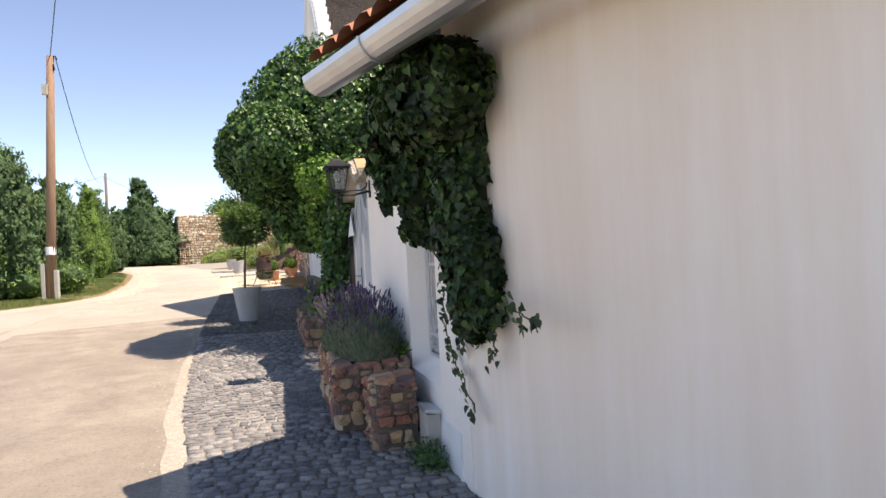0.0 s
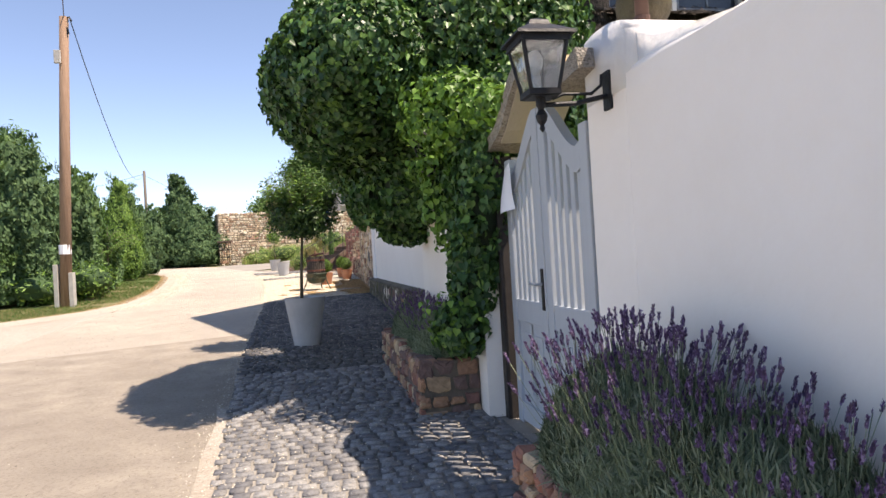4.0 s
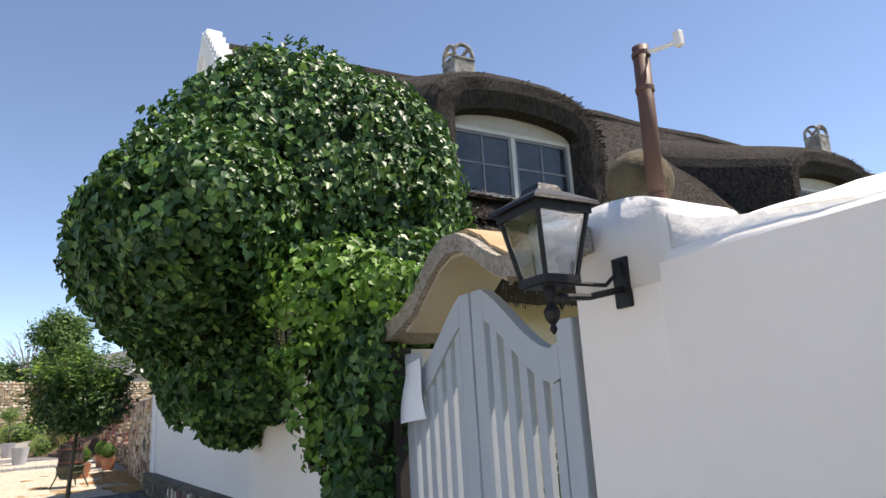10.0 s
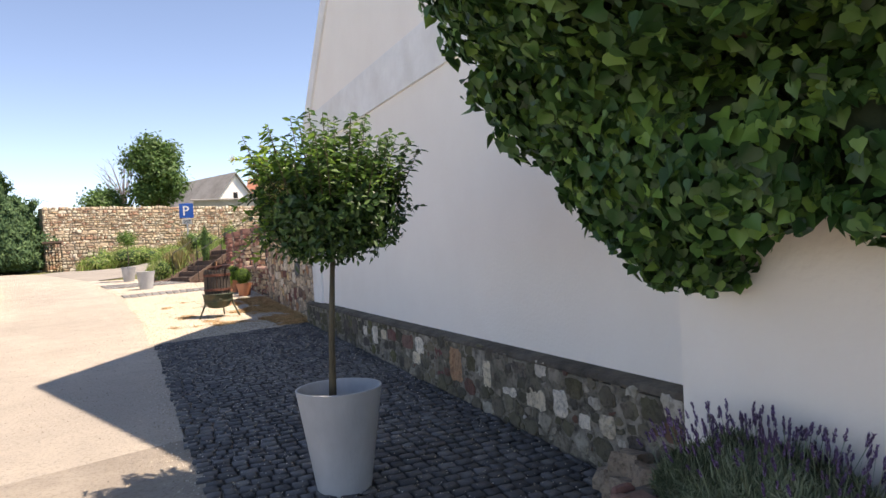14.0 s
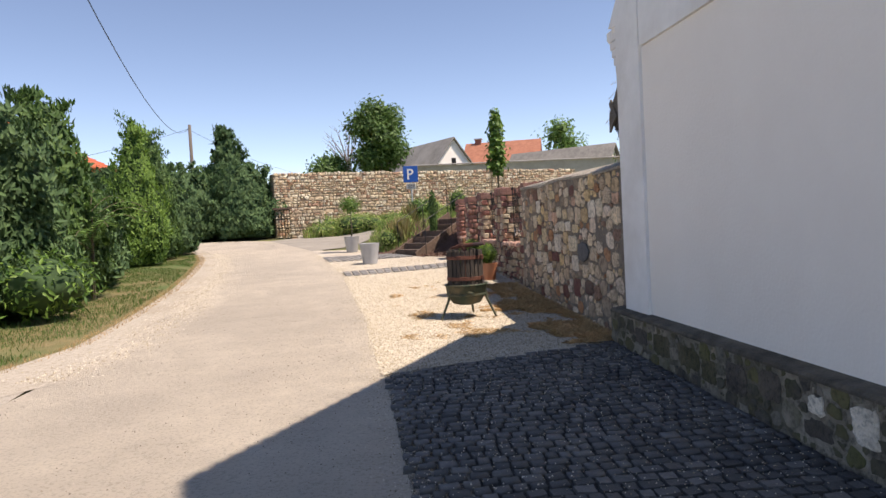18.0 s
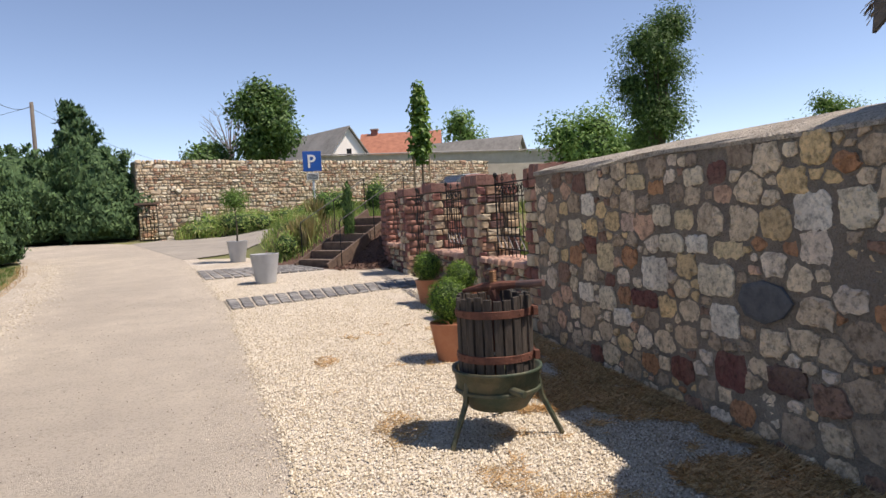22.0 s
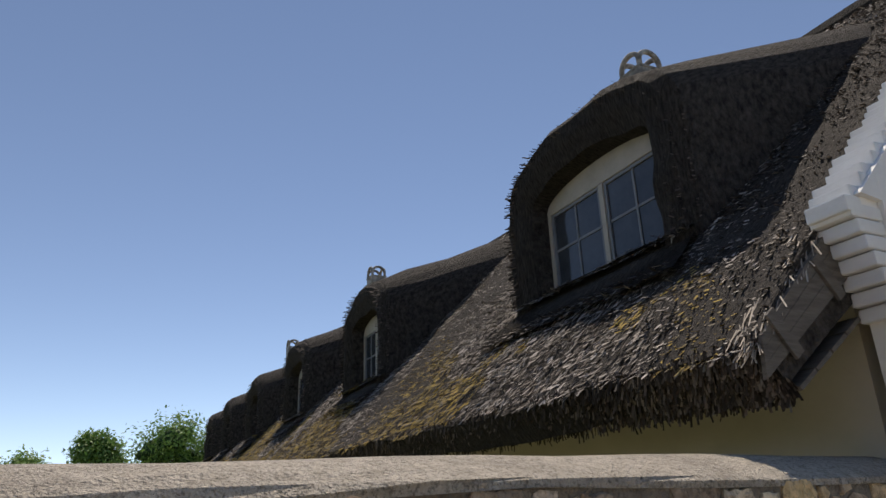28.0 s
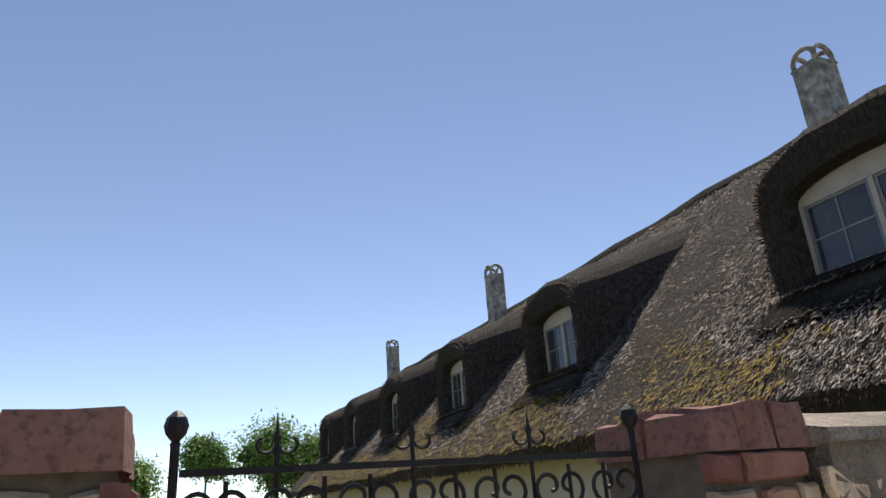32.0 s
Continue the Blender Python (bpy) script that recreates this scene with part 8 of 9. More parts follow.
for i in range(NC):
    ka, kb = i / NC, (i + 1) / NC
    br = bmesh.new()
    za, zb = 6.45 + (HD - 6.45) * ka, 6.45 + (HD - 6.45) * kb
    low = [(HX - HA * (1 - ka), 46 + HB * ka), (HX + HA * (1 - ka), 46 + HB * ka), (HX + HA * (1 - ka), 64), (HX - HA * (1 - ka), 64)]
    top = [(HX - HA * (1 - kb), 46 + HB * kb), (HX + HA * (1 - kb), 46 + HB * kb), (HX + HA * (1 - kb), 64), (HX - HA * (1 - kb), 64)]
    a = [br.verts.new((p[0], p[1], za)) for p in low]
    b = [br.verts.new((p[0], p[1], za + 0.1)) for p in low]
    c = [br.verts.new((p[0], p[1], zb + 0.03)) for p in top]
    for q, w in ((a, b), (b, c)):
        for k in range(4):
            br.faces.new((q[k], q[(k + 1) % 4], w[(k + 1) % 4], w[k]))
    br.faces.new(a[::-1])
    part("tile_course", br, ROOFT, hl)
part("hip_ridge", tube([(HX + HA, 45.95, 6.6), (HX, 46 + HB, HD + 0.12), (HX - HA, 45.95, 6.6)], 0.13, 8), ROOFT, hl)
part("ridge", tube([(HX, 46 + HB, HD + 0.12), (HX, 64, HD + 0.12)], 0.13, 8), ROOFT, hl)
for x, y, z in ((-24.85, 51, 11.5), (-29.2, 52.5, 11.0)):
    part("chimney", box(x - 0.4, x + 0.4, y - 0.4, y + 0.4, 8.5, z, 0.02), LIME, hl)
    part("chimney_cap", box(x - 0.55, x + 0.55, y - 0.55, y + 0.55, z, z + 0.12, 0.02), CONC, hl)
for x in (-30, -27, -24):
    part("window", box(x - 0.5, x + 0.5, 46.54, 46.6, 3.0, 4.4), DARK, hl)

# white car on the upper car park
car = thing("car", (9.6, 49.4, terr(9.6, 49.4)), "white hatchback parked on the upper car park", "car")
CZ = terr(9.6, 49.4) + 0.02
CARW = mat("white_car_paint", ((0.7, 0.71, 0.72), (0.74, 0.75, 0.76)), 2, 0.25, 0)
side = [(-2.0, 0.25), (2.0, 0.25), (2.05, 0.7), (1.85, 0.95), (0.95, 1.0), (0.95, 1.02), (-1.9, 1.05), (-2.05, 0.7)]
roofp = [(0.95, 0.98), (0.3, 1.42), (-0.3, 1.5), (-1.2, 1.47), (-1.85, 1.04)]
mcar = pose(9.6, 49.4, CZ, 0, 0, 20)
bcar = prism(side, "y", -0.82, 0.82)
bmesh.ops.bevel(bcar, geom=bcar.edges[:], offset=0.05, segments=2, affect="EDGES")
part("body", moved(bcar, mcar), CARW, car, "", True)
part("roof", moved(prism([(0.28, 1.4), (-0.3, 1.47), (-1.2, 1.44), (-1.22, 1.5), (-0.3, 1.54), (0.3, 1.46)], "y", -0.66, 0.66), mcar), CARW, car)
part("glasshouse", moved(prism(roofp, "y", -0.7, 0.7), mcar), PANE, car, "dark car windows")
for x in (-1.25, 1.25):
    for y in (-0.8, 0.8):
        w = part("wheel", moved(lathe([(0.3, -0.1), (0.32, -0.06), (0.32, 0.06), (0.3, 0.1)], 24), mcar @ pose(x, y, 0.2, 90, 0, 0)), mat("rubber", ((0.02, 0.02, 0.02), (0.03, 0.03, 0.03)), 9, 0.8, 0), car)
        part("rim", moved(lathe([(0.2, -0.11), (0.18, 0.11)], 16), mcar @ pose(x, y, 0.2, 90, 0, 0)), ZINC, w)

# ---- garden and bank planting ----
def blades(name, pts, size, material, label, category="grass", tall=1.0):
    g = thing(name, tuple(pts[0]), label, category, kind="stuff")
    n = len(pts)
    a = RNG.uniform(0, math.tau, n)
    N = np.stack([np.cos(a), np.sin(a), 0.1 + 0 * a], 1)
    ob = foliage("blades", pts, N, (0, 0, tall), size, material, g, "", BLADE, 0.28)
    tagged(ob, kind="stuff")
    return g


def field(x0, x1, y0, y1, n, ok=lambda x, y: True, lift=-0.02):
    out = []
    while len(out) < n:
        x, y = RNG.uniform(x0, x1), RNG.uniform(y0, y1)
        if ok(x, y):
            out.append((x, y, terr(x, y) + lift))
    return np.array(out)


blades("bank_grass", field(-4.0, 9, 41, 52, 9000, lambda x, y: y > 45.4 + 0.36 * (x + 4) - 1.8 and y < 45.6 + 0.39 * (x + 5.45) and noise.noise((x * 0.6, y * 0.6, 0)) > -0.35), 0.42, leafmat("bank_grass_blade", [(0.26, 0.36, 0.09), (0.34, 0.42, 0.13), (0.19, 0.29, 0.07), (0.46, 0.42, 0.2)], 0.8, 0.35), "tall unmown grass below the far wall")
sheet("garden_bed", [(2.3, 24.6), (2.5, 28), (2.4, 31)], [(6.4, 24.6), (6.9, 28), (6.6, 31)], 0.015, mat("mulch_soil", ((0.13, 0.085, 0.055), (0.3, 0.21, 0.14)), 14, 0.95, 1.0, 60, stain=(0.1, 0.13, 0.04), sscale=1.4, samount=0.5), "brown mulched flower bed behind the fence", "flower bed", 0.5, 5, lambda x, y: terr(x, y))
for x, y, r, h in ((2.8, 25.6, 0.3, 0.5), (3.5, 26.9, 0.28, 0.35), (4.2, 28.0, 0.35, 0.5), (3.0, 28.4, 0.22, 0.3), (5.1, 29.3, 0.4, 0.6), (4.6, 26.4, 0.25, 0.3), (5.8, 27.6, 0.3, 0.45), (3.4, 30.0, 0.3, 0.5)):
    shrub(x, y, r, h, BROAD, 700, "small leafy garden plant in the mulched bed", 0.08)
blades("garden_grass", field(1.75, 12, 23, 40, 9000, lambda x, y: RNG.random() < 1 / (1 + 0.12 * (x - 1.7)) and (not (2.3 < x < 6.6 and 24.6 < y < 31) or RNG.random() < 0.12)), 0.3, leafmat("garden_grass_blade", [(0.16, 0.24, 0.05), (0.22, 0.28, 0.08), (0.12, 0.19, 0.04), (0.32, 0.3, 0.12)], 0.8, 0.3), "tall sunny grass in the garden behind the fence")
blades("verge_grass", field(-9.5, -4.7, 17.5, 36, 34000, lambda x, y: x < np.interp(y, [p[1] for p in verge_out], [p[0] for p in verge_out]) - 0.12 and x > np.interp(y, [p[1] for p in verge_out], [p[0] for p in verge_out]) - 2.6 and noise.noise((x * 0.9, y * 0.9, 0)) + 0.4 * noise.noise((x * 3, y * 3, 4.0)) > -0.22), 0.06, leafmat("verge_blade", [(0.085, 0.18, 0.04), (0.125, 0.23, 0.055), (0.22, 0.21, 0.08), (0.065, 0.14, 0.032), (0.1, 0.2, 0.045)], 0.8, 0.3), "short patchy verge grass")
blades("dry_fringe", field(-7.5, -4.2, 18.5, 36, 3800, lambda x, y: abs(x - 0.02 - np.interp(y, [p[1] for p in verge_out], [p[0] for p in verge_out])) < 0.13), 0.05, DRYG, "brown dry grass fringe along the road edge")
blades("verge_grass", field(-14, -5, 14.5, 21, 7000, lambda x, y: y > np.interp(x, [-18, -10.5, -8.3, -5.9, -4.5], [11.8, 14.6, 15.9, 17.8, 19.4]) + 0.25 and y < 21), 0.08, GRASS, "short patchy verge grass")
dry = field(-0.1, 1.1, 18.9, 23.6, 38000, lambda x, y: noise.noise((x * 1.6, y * 1.1, 5.0)) + 0.6 * noise.noise((x * 5, y * 5, 1.0)) + (x - 0.52) * 1.5 > 0.02 + 0.3 * RNG.random(), 0.022)
dt = thing("dry_grass_mat", (0.7, 21, gz(21)), "matted dry brown grass along the rubble wall", "grass", kind="stuff")
a = RNG.uniform(0, math.tau, len(dry))
tagged(foliage("blades", dry, np.tile((0, 0, 1.0), (len(dry), 1)), np.stack([np.cos(a), np.sin(a), 0.12 + 0 * a], 1), 0.055, DRYG, dt, "", BLADE, 0.2), kind="stuff")
thin = field(-1.0, 0.4, 19.4, 24.5, 3200, lambda x, y: noise.noise((x * 2.2, y * 2.2, 9.0)) + 0.5 * noise.noise((x * 6, y * 6, 3.0)) > 0.28 + 0.25 * RNG.random(), 0.018)
a = RNG.uniform(0, math.tau, len(thin))
tagged(foliage("loose_blades", thin, np.tile((0, 0, 1.0), (len(thin), 1)), np.stack([np.cos(a), np.sin(a), 0.12 + 0 * a], 1), 0.045, DRYG, dt, "", BLADE, 0.2), kind="stuff")
rr2 = random.Random(5)
WEED = leafmat("weed_leaf", [(0.24, 0.36, 0.09), (0.31, 0.42, 0.12), (0.17, 0.29, 0.07), (0.4, 0.42, 0.18)], 0.8, 0.35)
for i in range(16):
    x, y = rr2.uniform(-3.2, 4), 0
    y = 45.4 + 0.39 * (x + 4) - rr2.uniform(0.4, 1.6)
    shrub(x, y, rr2.uniform(0.6, 1.1), rr2.uniform(0.4, 0.95), WEED, 1400, "weedy light green shrub on the bank below the far wall", 0.12, LANCE)
for x, y, r, h, m, lb in ((-0.62, 32.55, 0.3, 0.6, WEED, "rose bush with pale leaves beside the steps"), (-0.1, 33.0, 0.28, 0.6, WEED, "leafy weeds beside the steps"), (0.35, 33.6, 0.3, 0.7, BROAD, "green shrub beside the steps"), (-0.35, 33.5, 0.35, 0.5, WEED, "leafy weeds beside the steps"), (1.75, 34.2, 0.36, 0.9, BOX, "round green shrub above the steps"), (0.9, 35.2, 0.4, 0.7, WEED, "leafy weeds below the sign"), (2.7, 33.2, 0.35, 0.4, WEED, "leafy weeds above the steps")):
    shrub(x, y, r, h, m, 900, lb, 0.075, inner=0.5)
for x, y in ((-0.38, 32.75), (-0.15, 32.6), (0.1, 33.3)):
    a = RNG.uniform(0, math.tau, 320)
    tuft = thing("ornamental_grass", (x, y, terr(x, y)), "tuft of pale straw-coloured ornamental grass", "grass")
    tagged(foliage("blades", np.array((x, y, terr(x, y))) + RNG.normal(0, 0.05, (320, 3)) * np.array((1, 1, 0.1)), np.stack([np.cos(a), np.sin(a), 0.2 + 0 * a], 1), np.stack([0.4 * np.cos(a), 0.4 * np.sin(a), 1 + 0 * a], 1), 0.55, leafmat("pale_grass", [(0.5, 0.42, 0.22), (0.4, 0.34, 0.16), (0.3, 0.32, 0.12)], 0.8, 0.3), tuft, "", BLADE, 0.15), kind="stuff")
blades("bank_weeds", field(-1.7, 3.5, 32.2, 44, 9000, lambda x, y: x > np.interp(y, [32, 34.9, 36, 39, 43], [-1.0, -1.3, -0.9, 0.2, 3.0]) + 0.15 and (x + 0.51) * 0.855 + (y - 31.4) * 0.52 > -0.1 and (x + 0.51) * 0.52 - (y - 31.4) * 0.855 < -0.15), 0.2, WEED, "weeds and grass on the bank above the drive")
cyp = thing("young_cypress", (0.62, 31.5, terr(0.62, 31.5)), "slim young cypress in the mulch bed", "conifer")
core("inner_foliage", (0.62, 31.5, terr(0.62, 31.5) + 0.55), (0.09, 0.09, 0.6), SHADE, cyp, 0.1, 3, 1, 0.9)
p, nn = blob(700, (0.62, 31.5, terr(0.62, 31.5) + 0.58), (0.11, 0.11, 0.66), 0.15, 3, 1, 0.85)
tagged(foliage("sprays", p, nn, nn * 0.4 + np.array((0, 0, 1)), 0.09, THUJA, cyp, "", SPRAY, 0.25), kind="stuff")
sheet("mulch_bed", [(-1.3, 32.2), (-1.2, 33.6), (-0.6, 35)], [(0.05, 30.25), (1.3, 31.0), (2.6, 32.0)], 0.012, MULCH, "dark bark mulch bed beside the steps", "mulch", 0.12, 24)
sheet("mulch_bed", [(0.02, 30.3), (1.35, 31.1)], [(0.6, 29.75), (1.4, 29.9)], 0.012, MULCH, "dark bark mulch bed by the last pillar", "mulch", 0.12, 16)
chips = field(0.1, 1.3, 29.9, 31.6, 500, lambda x, y: (x + 0.51) * 0.52 - (y - 31.4) * 0.855 > 1.1)
mc = thing("bark_chips", (0.7, 31.4, terr(0.7, 31.4)), "loose brown bark chips", "mulch", kind="stuff")
tagged(foliage("chips", chips + np.array((0, 0, 0.04)), RNG.normal(size=(500, 3)) + np.array((0, 0, 1)), (1, 0, 0), 0.06, mat("bark_chip", ((0.7, 0.7, 0.7), (1.2, 1.2, 1.2)), 5, 0.9, 0, rand="island", pal=[(0.1, 0.05, 0.035), (0.16, 0.085, 0.06), (0.07, 0.04, 0.03)]), mc, "", SPRAY, 0.8), kind="stuff")

# courtyard planting behind the gate
for x, y, r, h in ((1.9, 7.0, 0.35, 1.0), (1.9, 7.7, 0.3, 0.8), (2.5, 8.3, 0.5, 1.3), (2.6, 6.9, 0.4, 1.5)):
    shrub(x, y, r, h, IVYL if r < 0.36 else LAUREL, 420, "leafy courtyard shrub behind the gate", 0.09, IVY_SHAPE)
shrub(2.1, 7.5, 0.16, 0.5, leafmat("red_geranium", [(0.5, 0.02, 0.05), (0.6, 0.04, 0.1), (0.05, 0.12, 0.02), (0.08, 0.16, 0.03)], 0.7), 160, "red geranium in the courtyard", 0.05, IVY_SHAPE, z=1.0, name="geranium")
round_pot("terracotta_pot", 2.1, 7.5, gz(7.5), 0.17, 0.13, 0.72, TERRA, "tall terracotta pot in the courtyard")

# far gate wing
wing = thing("wall_wing", (-4.2, 44.8, 1.5), "low dry-stone wall end beside the iron gate", "wall", kind="structure")
part("wall_core", box(-4.62, -3.1, 44.7, 45.4, 1.2, 2.86), mat("pale_joint", ((0.2, 0.16, 0.11), (0.34, 0.28, 0.2)), 6), wing)
field_stones("stone", "stones", wing, FARST, FARST_J, (-4.64, 44.7, 1.35), (1, 0, 0), (0, 0, 1), (0, -1, 0), 1.55, 1.55, (0.09, 0.2), (0.02, 0.06), 0.008, 71, lambda x, y: y, stretch=2.4)
fg2 = thing("iron_gate", (-5.0, 45.0, 1.5), "dark iron barred gate in the wall end", "gate")
for i in range(6):
    part("bar", tube([(-5.3 + i * 0.13, 44.9, 1.45), (-5.3 + i * 0.13, 44.9, 2.85)], 0.014, 6), IRON, fg2)
for z in (1.55, 2.0, 2.45, 2.85):
    part("rail", box(-5.32, -4.63, 44.88, 44.92, z - 0.015, z + 0.015), IRON, fg2)
part("gate_lintel", box(-5.4, -4.55, 44.75, 45.2, 2.87, 2.95, 0.01), DECKW, fg2)

# ---- pieces of walls and pavements ----
# rubble wall facing the street
def one_stone(name, c):
    lo, hi = tuple(0.55 * k for k in c), tuple(1.1 * k for k in c)
    return mat(name, (lo, c, hi), 17, 0.92, 0.9, 50, stain=(0.3, 0.24, 0.18), sscale=2.6, samount=0.4, pits=30, pit_amount=0.42, bdist=0.025)


KINDS = {"w": one_stone("chalky_stone", (0.85, 0.77, 0.65)), "c": one_stone("cream_stone", (0.78, 0.67, 0.5)), "y": one_stone("ochre_stone", (0.72, 0.58, 0.36)),
         "r": one_stone("dark_red_stone", (0.19, 0.075, 0.065)), "o": one_stone("rust_stone", (0.5, 0.27, 0.14)), "p": one_stone("pink_stone", (0.7, 0.5, 0.4)), "b": one_stone("brown_stone", (0.15, 0.085, 0.07))}
# the largest blocks: place along the street, height, width, height of the block
BLOCK = [(21.09, 1.59, 0.29, 0.23), (20.47, 1.6, 0.31, 0.19), (20.41, 1.37, 0.24, 0.19), (21.73, 1.67, 0.26, 0.22), (21.22, 1.41, 0.32, 0.12), (20.89, 1.8, 0.26, 0.12), (20.64, 1.8, 0.2, 0.11), (20.36, 1.78, 0.25, 0.1),
         (20.99, 1.98, 0.2, 0.14), (20.76, 1.95, 0.19, 0.12), (21.4, 1.93, 0.18, 0.13), (21.28, 2.21, 0.22, 0.11), (21.05, 2.16, 0.18, 0.09), (21.97, 2.07, 0.2, 0.17), (22.2, 1.87, 0.23, 0.18), (22.06, 1.37, 0.25, 0.15),
         (21.72, 1.36, 0.24, 0.19), (21.51, 1.24, 0.24, 0.13), (20.65, 2.21, 0.19, 0.11), (20.44, 2.22, 0.16, 0.13), (19.76, 1.99, 0.23, 0.19), (19.5, 2.0, 0.21, 0.19), (20.37, 1.08, 0.27, 0.22), (19.94, 1.12, 0.27, 0.16)]
packed_stones("stone", "stones", wall2, RUBBLE, RUB_J, (1.12, 22.94, 0.66), (0, -1, 0), (0, 0, 1), (-1, 0, 0), 4.0, 1.69, (0.026, 0.098), (0.002, 0.02), 0.009, 12,
              lambda x, y: abs(x - 1.7) + 0.5 * abs(y - 1.1), keep=lambda x, y, r: ((x - 2.85) / (0.2 + r)) ** 2 + ((y - 0.855) / (0.12 + r)) ** 2 > 1,
              fixed=[(22.94 - b[0], b[1] - 0.66, b[2], b[3], KINDS[k]) for b, k in zip(BLOCK, "wcwyrcwycypyowcwcwcrwcrb")])
river = unit_stone(200, 0.0, round_top=0.8)
oval = river[0].copy()
for k in range(24):
    a = math.atan2(oval[k, 1], oval[k, 0])
    q = (0.5, 0.49, 0.4)[k // 8] * (1 + 0.05 * math.sin(3 * a + 1))
    oval[k, 0], oval[k, 1] = q * math.cos(a), q * math.sin(a)
rs = [Matrix.Translation((1.115, 20.09, 1.515)) @ pose(0, 0, 0, 90, 0, -90) @ pose(0, 0, 0, 0, 0, 3) @ Matrix.Diagonal((0.4, 0.235, 0.016, 1))]
lay("river_stone", "river_stones", rs, [(oval, river[1])], mat("dark_river_stone", ((0.06, 0.065, 0.075), (0.12, 0.125, 0.135)), 14, 0.75, 0.6, 60), RUBBLE, wall2)

# plinth
PL_P = [(0.2, 0.17, 0.13), (0.6, 0.55, 0.47), (0.14, 0.12, 0.095), (0.2, 0.1, 0.075), (0.25, 0.21, 0.15), (0.48, 0.43, 0.35), (0.16, 0.14, 0.1), (0.34, 0.3, 0.24), (0.11, 0.1, 0.08), (0.28, 0.245, 0.19), (0.18, 0.16, 0.11)]
PLIN = mat("plinth_stone", ((0.6, 0.6, 0.6), (1.15, 1.12, 1.1)), 10, 0.9, 0.7, 45, rand="object", pal=PL_P, stain=(0.12, 0.11, 0.05), sscale=3.5, samount=0.55, pits=22, pit_amount=0.4)
KINDS["m"] = one_stone("mossy_stone_block", (0.095, 0.085, 0.042))
KINDS["d"] = one_stone("dark_stone_block", (0.095, 0.08, 0.066))
MOSSY = mat("mossy_plinth_stone", ((0.6, 0.6, 0.6), (1.2, 1.15, 1.1)), 10, 0.95, 0.8, 45, rand="object", pal=[(0.13, 0.115, 0.07), (0.11, 0.1, 0.085), (0.16, 0.15, 0.075), (0.22, 0.2, 0.17), (0.09, 0.08, 0.065), (0.3, 0.27, 0.22)], stain=(0.1, 0.1, 0.03), sscale=3.5, samount=0.6, pits=22, pit_amount=0.4)
packed_stones("stone", "stones", plinth, MOSSY, MOSSY, (0.99, 18.93, 0.62), (0, -1, 0), (0, 0, 1), (-1, 0, 0), 4.2, 0.37, (0.018, 0.075), (0.001, 0.012), 0.012, 14, lambda x, y: x, tries=3500,
              fixed=[(18.93 - y, z - 0.62, w, h, KINDS[k]) for y, z, w, h, k in ((15.6, 0.85, 0.19, 0.19, "w"), (15.96, 0.86, 0.13, 0.11, "w"), (15.31, 0.88, 0.16, 0.1, "c"), (15.05, 0.9, 0.25, 0.11, "r"), (16.74, 0.83, 0.24, 0.2, "d"), (16.38, 0.87, 0.22, 0.17, "d"), (15.95, 0.73, 0.24, 0.1, "d"), (17.4, 0.84, 0.34, 0.16, "m"), (17.85, 0.85, 0.3, 0.18, "m"), (18.25, 0.86, 0.26, 0.14, "d"), (17.1, 0.8, 0.2, 0.16, "m"))])
packed_stones("stone", "stones", plinth, PLIN, PLIN, (0.99, 14.7, 0.48), (0, -1, 0), (0, 0, 1), (-1, 0, 0), 3.8, 0.52, (0.018, 0.08), (0.002, 0.014), 0.013, 15, lambda x, y: x, tries=4500,
              fixed=[(14.7 - y, z - 0.48, w, h, KINDS[k]) for y, z, w, h, k in ((13.84, 0.79, 0.2, 0.24, "r"), (13.49, 0.81, 0.24, 0.28, "o"), (12.93, 0.82, 0.13, 0.2, "c"), (12.6, 0.78, 0.2, 0.14, "w"), (12.25, 0.76, 0.24, 0.15, "c"), (11.95, 0.78, 0.15, 0.17, "w"), (11.71, 0.72, 0.12, 0.1, "w"), (11.49, 0.74, 0.14, 0.13, "c"), (11.25, 0.68, 0.14, 0.12, "d"), (13.2, 0.86, 0.16, 0.12, "m"), (12.45, 0.92, 0.22, 0.1, "d"), (11.8, 0.9, 0.2, 0.12, "m"), (14.6, 0.88, 0.3, 0.14, "r"), (14.28, 0.88, 0.2, 0.15, "w"), (14.38, 0.75, 0.2, 0.12, "c"))])
part("plinth_cap", soft(prism([(0.982, 0.992), (1.12, 0.992), (1.12, 1.045), (1.0, 1.024), (0.984, 1.006)], "y", 10.85, 18.94), 0.012, 5), mat("dark_mortar_cap", ((0.035, 0.03, 0.023), (0.12, 0.1, 0.075)), 9, 0.95, 1.0, 50, stain=(0.24, 0.21, 0.165), sscale=2.6, samount=0.3), plinth, "dark weathered mortar cap")
for y, x, s, up in ((11.32, 0.87, 0.17, 0), (11.12, 0.82, 0.2, 0), (10.92, 0.86, 0.2, 0), (10.9, 0.64, 0.15, 0), (11.16, 0.88, 0.18, 0.125), (10.98, 0.84, 0.16, 0.13), (10.84, 0.9, 0.15, 0.13)):
    rk = thing("loose_stone", (x, y, gz(y) + up), "loose tan field stone at the foot of the plinth", "stone", "loose stones")
    lay("stone_body", "rest", [Matrix.Translation((x, y, gz(y) + up - 0.01)) @ pose(0, 0, 0, 0, 0, y * 300) @ Matrix.Diagonal((s * 1.2, s, s * 0.75, 1))], [STONES[int(y * 10) % 14]], one_stone("loose_field_stone", (0.34, 0.26, 0.19)), PLANST, rk)

